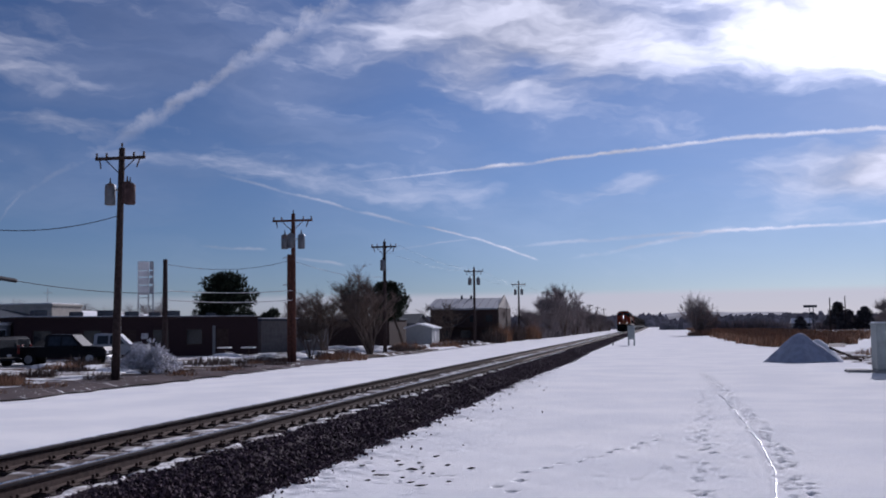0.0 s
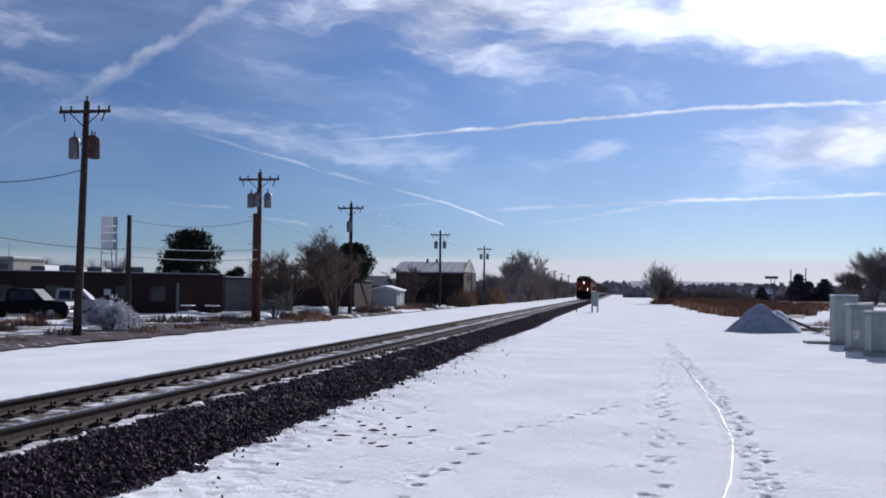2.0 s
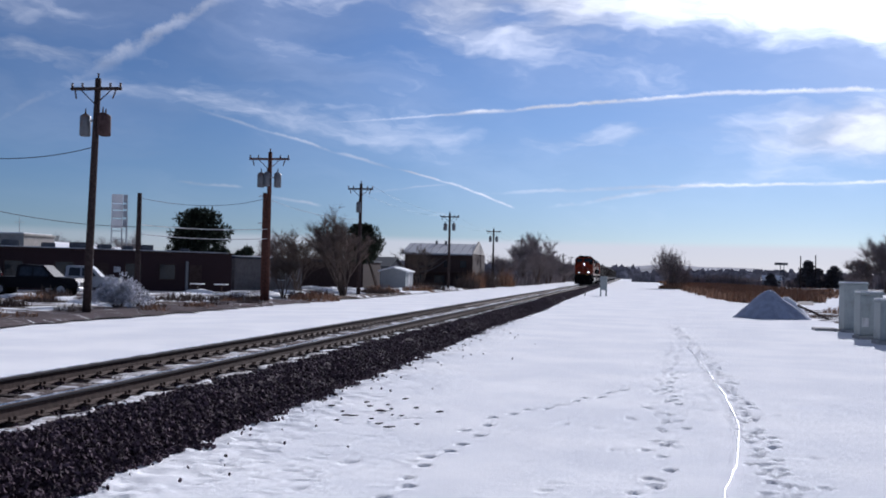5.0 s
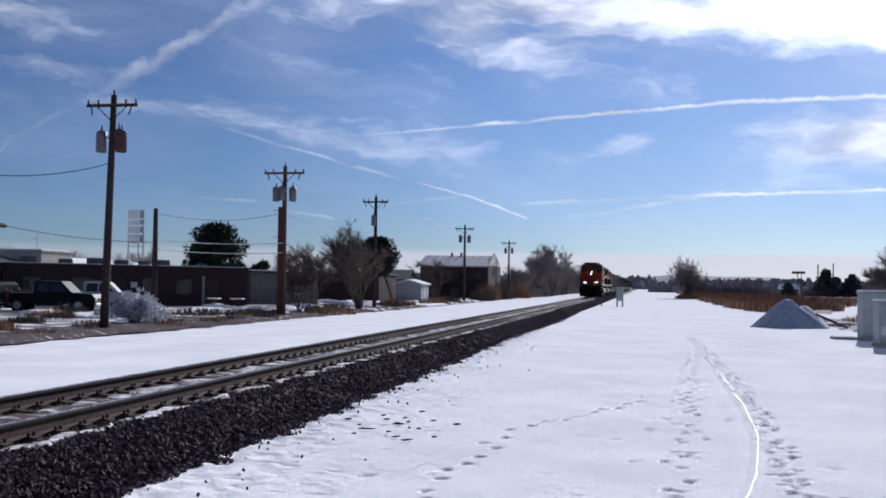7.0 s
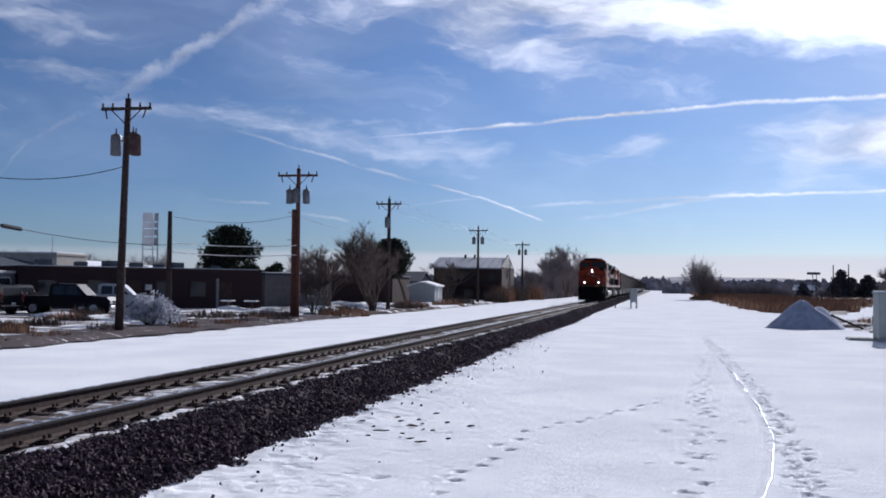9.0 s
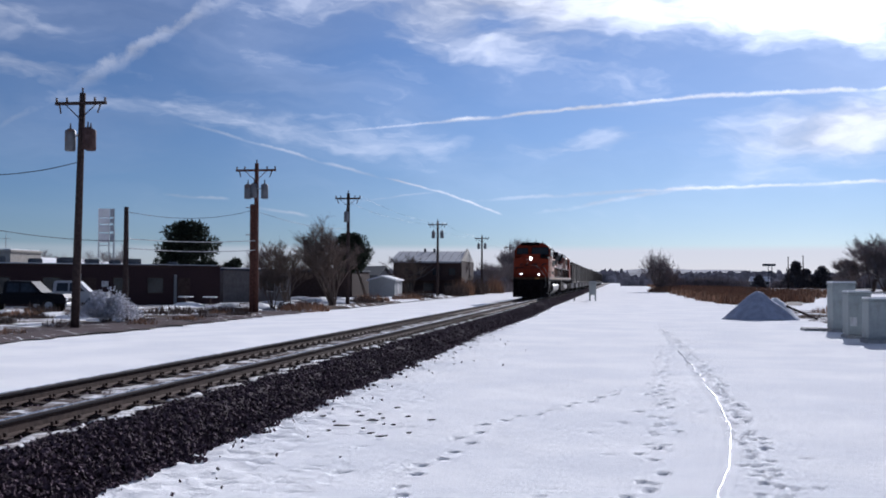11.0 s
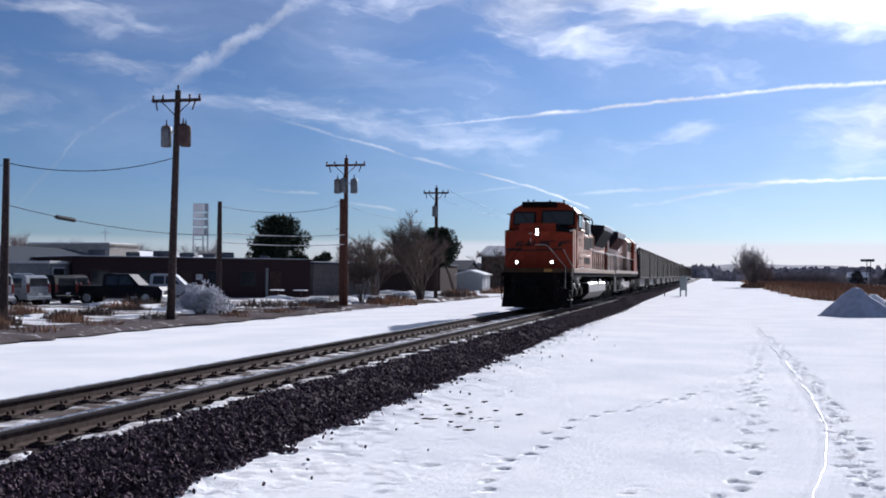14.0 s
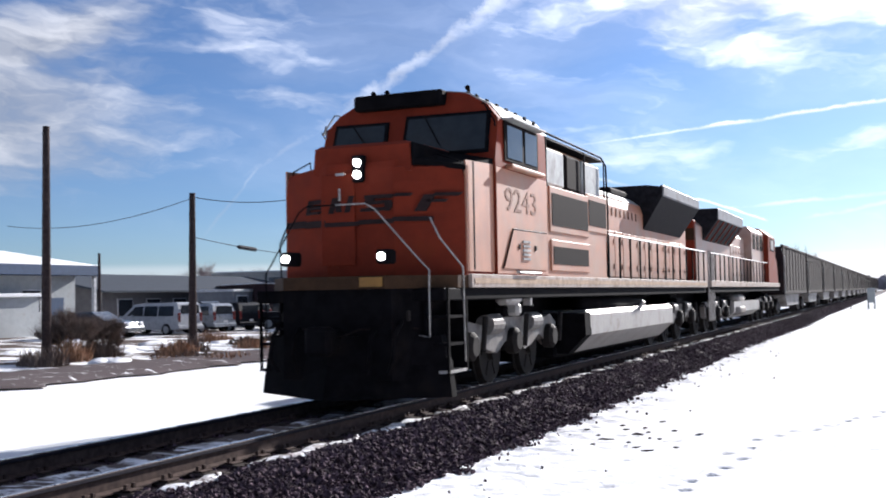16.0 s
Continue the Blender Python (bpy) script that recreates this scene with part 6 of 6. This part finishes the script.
def tall_sign():
    s = thing("pylon_sign", "tall pale pylon sign on open steel legs", "sign", "", pose(-67.1, 134.0, 0, 0, 0, 26))
    for x in (-.95, .35, .95):
        part("leg", Shape().box(x - .08, x + .08, -.08, .08, -.2, 11.2), GALV, s)
    for z in (4.4, 5.4, 6.5):
        part("strut", Shape().box(-.95, .95, -.05, .05, z - .05, z + .05), GALV, s)
    for k, (z0, z1) in enumerate(((6.9, 8.1), (8.25, 9.2), (9.35, 10.1), (10.2, 11.4))):
        part("panel", Shape().box(-1.02, .45, -.18, .18, z0, z1, .03), SIGN_FACE, s, "faded blank sign panel")
        part("side_panel", Shape().box(.5, 1.02, -.15, .15, z0 + .1, z1, .03), TIN, s)
    return s


tall_sign()
for x, y, h in ((-62, 126, 8.2), (-56, 92, 6.2)):
    p = thing("antenna_mast", "thin steel mast over the roofs", "mast", "", pose(x, y, 0))
    part("mast", Shape().tube([(0, 0, -.2), (0, 0, h)], [.06, .03], 6), GALV, p)
    part("arm", Shape().tube([(-.5, 0, h * .93), (.5, 0, h * .93)], .02, 5), GALV, p)
# these two wires take pale trim paint to look sunlit
wire("overhead_wire", (-22.6, 47.4, 3.95), (-20.45, 59.2, 4.30), .12, .020, "service wire between poles, painted pale as if sunlit", TRIM)
wire("overhead_wire", (-22.6, 47.4, 3.50), (-20.45, 59.2, 3.75), .12, .020, "service wire between poles, painted pale as if sunlit", TRIM)


def picnic_table(x, y):
    t = thing("outdoor_bench", "small snow-topped bench outside the brick building", "bench", "", pose(x, y, .15))
    for dx in (-.9, .9):
        part("seat", Shape().box(dx - .45, dx + .45, -.3, .3, .62, .7, .02), SNOW_CAP, t, "snow-covered top")
        part("leg", Shape().box(dx - .05, dx + .05, -.05, .05, 0, .62), DARKWALL, t)


picnic_table(-29.3, 72.5)


# ---- parked vehicles ----
def vehicle(name, label, paint, x, y, turn, length, profile, width, glass, wheel_r=.34, wheels=(.85, .82), tail=True, bed=False):
    """profile: (along, height) outline of the body; glass: outlines of side windows. Front towards +y of its own space."""
    v = thing(name, label, "vehicle", "parked vehicles", pose(x, y, .1, 0, 0, turn))
    hw = width / 2
    def inset(z):
        return hw - max(0, z - .95) * .18
    body = Shape()
    top = max(p[1] for p in profile)
    body.loft([[(s * inset(z), a, z) for a, z in profile] for s in (-1, 1)])
    part("body", body, paint, v)
    for s in (-1, 1):
        for g in glass:
            gs = Shape()
            pts = [(s * (inset(z) + .006), a, z) for a, z in g] + [(s * (inset(z) - .02), a, z) for a, z in g]
            m = len(g)
            gs.add(pts, [tuple(range(m)), tuple(range(m, 2 * m))] + [(i, (i + 1) % m, m + (i + 1) % m, m + i) for i in range(m)])
            part("side_window", gs, WINDOW, v)
        part("mirror", Shape().box(s * (hw + .02) - .08, s * (hw + .02) + .08, length * .66, length * .66 + .12, 1.0, 1.15, .02), paint, v)
        for a in (wheels[0], length - wheels[1]):
            w = part("wheel", Shape().loft([ring(s * (hw - .2), a, wheel_r, wheel_r * .98), ring(s * (hw - .02), a, wheel_r, wheel_r), ring(s * (hw + .02), a, wheel_r, wheel_r * .9)]), TYRE, v, "black tyre")
            part("rim", Shape().loft([ring(s * (hw + .01), a, wheel_r, wheel_r * .62), ring(s * (hw + .035), a, wheel_r, wheel_r * .55)]), GALV, w, "steel rim")
        part("tail_light", Shape().box(s * (hw - .12) - .1, s * (hw - .12) + .1, -.03, .05, .75, 1.25, .02), TAIL, v, "red tail lamp")
        part("headlight", Shape().box(s * (hw - .25) - .16, s * (hw - .25) + .16, length - .06, length + .03, .68, .88, .02), LAMP, v, "clear headlamp")
    part("rear_window", Shape().box(-hw * .72, hw * .72, -.02 if not bed else 1.9, .03 if not bed else 1.95, top - .62, top - .16, .02), WINDOW, v)
    part("bumper", Shape().box(-hw, hw, -.1, .05, .38, .58, .04), GALV if bed else paint, v)
    part("bumper", Shape().box(-hw, hw, length - .05, length + .1, .36, .58, .04), GALV if bed else paint, v)
    part("plate", Shape().box(-.16, .16, -.115, -.095, .62, .74), TRIM, v)
    return v


van_profile = [(0, .35), (0, 1.1), (.12, 1.75), (.3, 1.82), (2.6, 1.80), (3.3, 1.72), (4.0, 1.12), (4.75, .98), (4.95, .75), (4.95, .35)]
van_glass = [[(.35, 1.08), (1.45, 1.08), (1.45, 1.62), (.4, 1.62)], [(1.55, 1.08), (2.5, 1.08), (2.5, 1.62), (1.55, 1.62)], [(2.6, 1.08), (3.75, 1.1), (3.2, 1.6), (2.6, 1.62)]]
suv_profile = [(0, .4), (0, 1.05), (.15, 1.6), (.35, 1.72), (2.4, 1.70), (3.3, 1.1), (4.4, 1.0), (4.6, .75), (4.6, .4)]
suv_glass = [[(.35, 1.05), (1.3, 1.05), (1.3, 1.55), (.45, 1.55)], [(1.4, 1.05), (2.25, 1.05), (2.25, 1.55), (1.4, 1.55)], [(2.35, 1.05), (3.05, 1.08), (2.5, 1.52), (2.35, 1.55)]]
car_profile = [(0, .35), (0, .9), (.8, .98), (1.5, 1.40), (2.6, 1.42), (3.4, .98), (4.5, .86), (4.6, .6), (4.6, .35)]
car_glass = [[(1.0, .98), (2.0, .98), (2.0, 1.34), (1.5, 1.34)], [(2.1, .98), (3.1, .98), (2.6, 1.34), (2.1, 1.34)]]
truck_profile = [(0, .5), (0, 1.12), (1.95, 1.12), (2.0, 1.78), (2.2, 1.84), (3.5, 1.80), (4.15, 1.16), (5.3, 1.08), (5.5, .85), (5.5, .5)]
truck_glass = [[(2.15, 1.18), (2.85, 1.18), (2.85, 1.7), (2.2, 1.7)], [(2.95, 1.18), (3.85, 1.18), (3.4, 1.68), (2.95, 1.7)]]
vehicle("minivan", "white minivan parked on the snowy lot", PAINT_WHITE, -35.7, 48.8, 84, 4.95, van_profile, 1.95, van_glass)
vehicle("sport_utility_car", "silver sport utility car beside the minivan", PAINT_SILVER, -35.6, 51.9, 82, 4.6, suv_profile, 1.85, suv_glass)
vehicle("sport_utility_car", "dark sport utility car with shining rear edges", PAINT_DARK, -35.5, 54.4, 80, 4.6, suv_profile, 1.85, suv_glass)
vehicle("sedan", "grey sedan parked behind dry shrubs", PAINT_GREY, -40.4, 43.6, -80, 4.6, car_profile, 1.8, car_glass)
vehicle("pickup_truck", "black pickup truck parked before the brick building", PAINT_DARK, -36.7, 57.1, -78, 5.5, truck_profile, 1.95, truck_glass, .4, (1.05, .95), bed=True)
vehicle("pickup_truck", "white pickup truck behind the frosted shrub", PAINT_WHITE, -36.7, 62.2, -70, 5.2, [(min(a, 5.2), z) for a, z in truck_profile], 1.9, truck_glass, .38, (1.0, .95), bed=True)
vehicle("minivan", "dark minivan in the back row of the lot", PAINT_GREY, -40.0, 57.0, 84, 4.95, van_profile, 1.95, van_glass)
vehicle("sport_utility_car", "dark sport utility car in the back row", PAINT_DARK, -38.8, 61.0, 84, 4.6, suv_profile, 1.85, suv_glass)


# ---- right of the track ----
def shaded_pile():
    r = rng(12)
    s = Shape()
    n = 40
    lump = [1 + .05 * math.sin(k * .7) + .04 * math.sin(k * 1.9 + 1) for k in range(n)]
    rings = []
    for q, z in ((1.12, -.05), (1.0, .10), (.82, .40), (.62, .72), (.42, 1.05), (.24, 1.33), (.12, 1.48), (.04, 1.53)):
        rings.append([(7.55 + 1.68 * q * lump[k] * math.cos(6.2832 * k / n) * (1.18 if math.cos(6.2832 * k / n) > 0 and q > .5 else 1) + r.uniform(-.02, .02), 60.3 + 1.9 * q * lump[k] * math.sin(6.2832 * k / n), z + r.uniform(-.015, .015)) for k in range(n)])
    s.loft(rings)
    return tagged(part("shaded_mound", s, SHADED_HEAP, None, "tall pointed heap dusted with snow, coloured blue-grey for its shade", True), category="heap")


shaded_pile()
# white drift added where sun catches the heap's right flank
tagged(part("snow_drift", Shape().loft([[(8.55 + 1.25 * q * math.cos(a) * (1 + .08 * math.sin(3 * a)), 61.1 + 1.3 * q * math.sin(a), z) for a in np.arange(0, 6.2, .3)] for q, z in ((1.15, -.04), (1.0, .12), (.7, .55), (.4, .92), (.1, 1.18))]), SNOW, None, "white snow on the flank of the heap, standing for its sunlit side", True), category="snow drift")
pipe = tagged(part("pipe", Shape().tube([(9.0, 60.0, .75), (10.3, 58.4, .12)], .06, 7), POLE), "dark pole leaning on the snow heap", "pipe")


def cabinet(x, y, w, d, h, label, sticker=False):
    c = thing("utility_cabinet", label, "utility cabinet", "grey utility cabinets", pose(x, y, 0, 0, 0, 4))
    part("base", Shape().box(-.05, w + .05, -.05, d + .05, -.1, .12, .02), CONCRETE, c)
    body = part("body", Shape().box(0, w, 0, d, .12, h, .03), CABINET, c)
    part("lid", Shape().box(-.04, w + .04, -.04, d + .04, h, h + .06, .02), CABINET, c)
    part("snow_cap", Shape().box(-.02, w + .02, -.02, d + .02, h + .06, h + .13, .04), SNOW_CAP, c, "thin snow on the lid")
    part("door", Shape().box(.06, w - .06, -.02, .02, .2, h - .08, .012), CABINET, body)
    part("handle", Shape().box(w * .8, w * .8 + .03, -.05, -.015, h * .5, h * .5 + .18), GALV, body)
    if sticker:
        part("label", Shape().box(.06, .3, -.028, -.018, h * .28, h * .48), TRIM, body, "pale blank label")
    return c


cabinet(8.76, 46.2, .92, .9, 1.96, "tall grey-green utility cabinet on snow")
cabinet(8.38, 41.3, .82, .8, 1.62, "grey-green utility cabinet with snowy lid", True)
cabinet(8.45, 38.4, .72, .8, 1.42, "low grey-green utility cabinet with snowy lid")
cabinet(9.7, 39.5, .8, .8, 1.5, "grey-green utility cabinet with snowy lid")
tagged(part("concrete_pad", Shape().box(7.7, 8.6, 46.6, 47.6, -.05, .14, .03), CONCRETE), "low concrete pad beside the cabinets", "pad")


def marker_box():
    m = thing("equipment_box", "grey steel equipment box on two legs beside the track", "equipment box", "", pose(-2.45, 111.5, 0))
    part("body", Shape().box(-.36, .36, -.2, .2, .62, 2.05, .03), CABINET, m)
    for s in (-1, 1):
        part("leg", Shape().box(s * .28 - .08, s * .28 + .08, -.15, .15, -.1, .63), CABINET, m)
    part("door", Shape().box(-.3, .3, -.23, -.19, .7, 1.95, .01), CABINET, m)
    tagged(part("stake", Shape().tube([(-1.9, .4, -.1), (-1.85, .4, .35)], .05, 6), POLE, m))


marker_box()
# belt of dry grass, thickest near its edge
def grass_belt():
    r = rng(50)
    v, f = [], []
    for _ in range(40000):
        y = 93 + 420 * r.random() ** 2.0
        left = 9.2 + max(0, y - 170) * .012 + .5 * math.sin(y * .31) + max(0, 98 - y) * .4
        x = left + abs(r.gauss(0, 1)) * (5 + y * .06) + r.uniform(-.5, .5)
        # the belt's near edge runs off obliquely; beyond it lies the pale field
        if y < 97 + 4.5 * max(0, x - 15) + 5 * math.sin(x * .9) or (x > 34 and y > 235):
            continue
        h = r.uniform(.35, .95) * (1 if y > 95 else .8)
        w = (.03 + y * .00042) * r.uniform(.6, 1.3)
        a = r.uniform(0, 3.14)
        dx, dy = w * math.cos(a), w * math.sin(a)
        tx, ty = r.uniform(-.25, .25), r.uniform(-.25, .25)
        k = len(v)
        v += [(x - dx, y - dy, -.05), (x + dx, y + dy, -.05), (x + dx * .7 + tx * .6, y + dy * .7 + ty * .6, h * .65), (x + tx, y + ty, h)]
        f.append((k, k + 1, k + 2, k + 3))
    me = bpy.data.meshes.new("dry_grass")
    me.from_pydata(v, [], f)
    me.materials.append(DRYGRASS)
    return tagged(new("dry_grass", me), "belt of tall reddish-brown dry grass", "grass", kind="stuff")


grass_belt()
slab("verge", lambda y: 10.0 + max(0, y - 170) * .012, lambda y: min(15.5 + max(0, y - 97) / 4.5, 33 + (y - 176) * .03), 97, 420, .12, DIRT, "dead brown turf under the dry grass", 35, .5, 4.0)
for k in range(14):
    q = rng(950 + k)
    weeds("dry_weeds", "sparse dry weeds on patchy snow beyond the heap", q.uniform(10.8, 20), q.uniform(52, 78), .8, 1.2, q.uniform(.2, .5), 90, 960 + k, TWIG if k % 2 else DRYGRASS, width=.02)
slab("verge", 36, 130, 190, 330, .08, SNOW_THIN, "patchy snow over the pale field beyond the grass", 37, .8, 6.0)
slab("verge", 9.8, 24, 50, 78, .10, SNOW_THIN, "patchy snow and bare soil beyond the heap", 36, .5, 1.0)


def t_sign(x, y):
    s = thing("roadside_sign", "distant flat-topped sign on a single post", "sign", "", pose(x, y, 0))
    for x in (-.2, .75):
        part("post", Shape().tube([(x, 0, -.2), (x, 0, 6.3)], .10, 6), SLATE, s)
    part("board", Shape().box(-1.7, 1.7, -.25, .25, 6.2, 6.85, .05), SLATE, s)
    part("lower_board", Shape().box(-.1, .85, -.15, .15, 4.3, 5.0, .05), SLATE, s)


t_sign(40.5, 300)
for x, y, length in ((57, 326, 13), (30, 372, 16), (75, 335, 14)):
    weeds("scrub", "low grey-brown scrub beyond the pale field", x, y, length, 3, 4.2, 1500, 900 + x, HAZED_TWIG, category="scrub", kind="stuff", width=.14)
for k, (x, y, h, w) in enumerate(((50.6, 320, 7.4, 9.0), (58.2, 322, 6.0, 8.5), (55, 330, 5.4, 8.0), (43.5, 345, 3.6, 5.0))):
    pine("distant dark conifer beyond the road", x, y, h, w, 400 + k, clumps=90, pointed=True, group="distant conifers", bottom=.06, tuft=.5, count=40, mat=HAZED_NEEDLE)
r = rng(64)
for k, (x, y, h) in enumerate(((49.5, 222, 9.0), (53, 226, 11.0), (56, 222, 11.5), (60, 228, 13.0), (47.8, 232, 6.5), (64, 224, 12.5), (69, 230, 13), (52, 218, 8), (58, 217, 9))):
    bare_tree("bare_tree", "dense grown leafless tree beyond the road", x, y, h, 500 + k, 3, .8, stems=9, radius=.10, twig=1.35, n_twigs=26, group="distant leafless trees", first=.12, mat=HAZED_TWIG)
for k, (x, y) in enumerate(((47, 310), (52.3, 318))):
    p = thing("utility_pole", "distant pole beyond the road", "utility pole", "distant poles", pose(x, y, 0))
    part("shaft", Shape().tube([(0, 0, -.3), (0, 0, 9 + k * .5)], [.2, .14], 6), POLE, p)
for k, (x, y, l, w, h) in enumerate(((41.5, 345, 5, 5, 2.2), (70, 300, 12, 8, 3.0))):
    plain_block("distant_house", "distant low house with snowy roof", x, x + l, y, y + w, h, STUCCO, SNOW_CAP, [(x + 1 + j * 3, x + 2.2 + j * 3, y - .06, y + .04, 1, 2.2) for j in range(2)], gable=1.4, along="x")
tagged(part("road", Shape().box(16, 900, 212, 219, -.1, .14), CONCRETE), "pale snow-dusted road across the field", "road", kind="structure")


def far_woods():
    """Low woods and scrub to the horizon, as uneven lumps of small clumps."""
    r = rng(88)
    v, f = [], []
    for _ in range(1500):
        az = r.uniform(-40, 52)
        d = r.uniform(420, 1100)
        if -1.2 < az < 2.6 and d < 900:
            continue
        x, y = -d * math.sin(radians(az)), d * math.cos(radians(az))
        h = r.uniform(3.5, 9.0) * (1.0 if az < 0 else 1.15) * d / 700
        w = h * r.uniform(.6, 1.6)
        for _ in range(14):
            cx, cy = x + r.gauss(0, w * .6), y + r.gauss(0, w * .3)
            q, t = h * r.uniform(.16, .4), h * r.uniform(.35, 1.0)
            k = len(v)
            v += [(cx - q, cy, -.1), (cx + q, cy, -.1), (cx + q * r.uniform(.5, 1.1), cy, t * r.uniform(.5, .8)), (cx + q * r.uniform(.0, .5), cy, t), (cx - q * r.uniform(.1, .6), cy, t * r.uniform(.8, 1.05)), (cx - q * r.uniform(.6, 1.1), cy, t * r.uniform(.4, .7))]
            v += [(cx, cy - q * .8, -.1), (cx, cy + q * .8, -.1), (cx, cy, t * .95)]
            f += [tuple(range(k, k + 6)), (k + 6, k + 7, k + 8)]
    me = bpy.data.meshes.new("far_woods")
    me.from_pydata(v, [], f)
    me.materials.append(HAZED_WOOD)
    return tagged(new("far_woods", me), "far dark woods and scrub along the horizon", "woods", kind="stuff")


far_woods()


def hills():
    s = Shape()
    n = 90
    for k in range(n + 1):
        az = radians(-48 + 110 * k / n)
        h = 30 + 10 * math.sin(k * .21) + 6 * math.sin(k * .53 + 1) + 3 * math.sin(k * 1.7)
        for d, z in ((3600, -6), (3750, h * .6), (3900, h), (4100, -10)):
            s.v.append((-d * math.sin(az), d * math.cos(az), z))
    for k in range(n):
        for j in range(3):
            p = k * 4 + j
            s.f.append((p, p + 1, p + 5, p + 4))
    return tagged(part("backdrop", s, HILL, None, "low blue-grey hills on the horizon", True), category="hills", kind="structure")


hills()


motions()
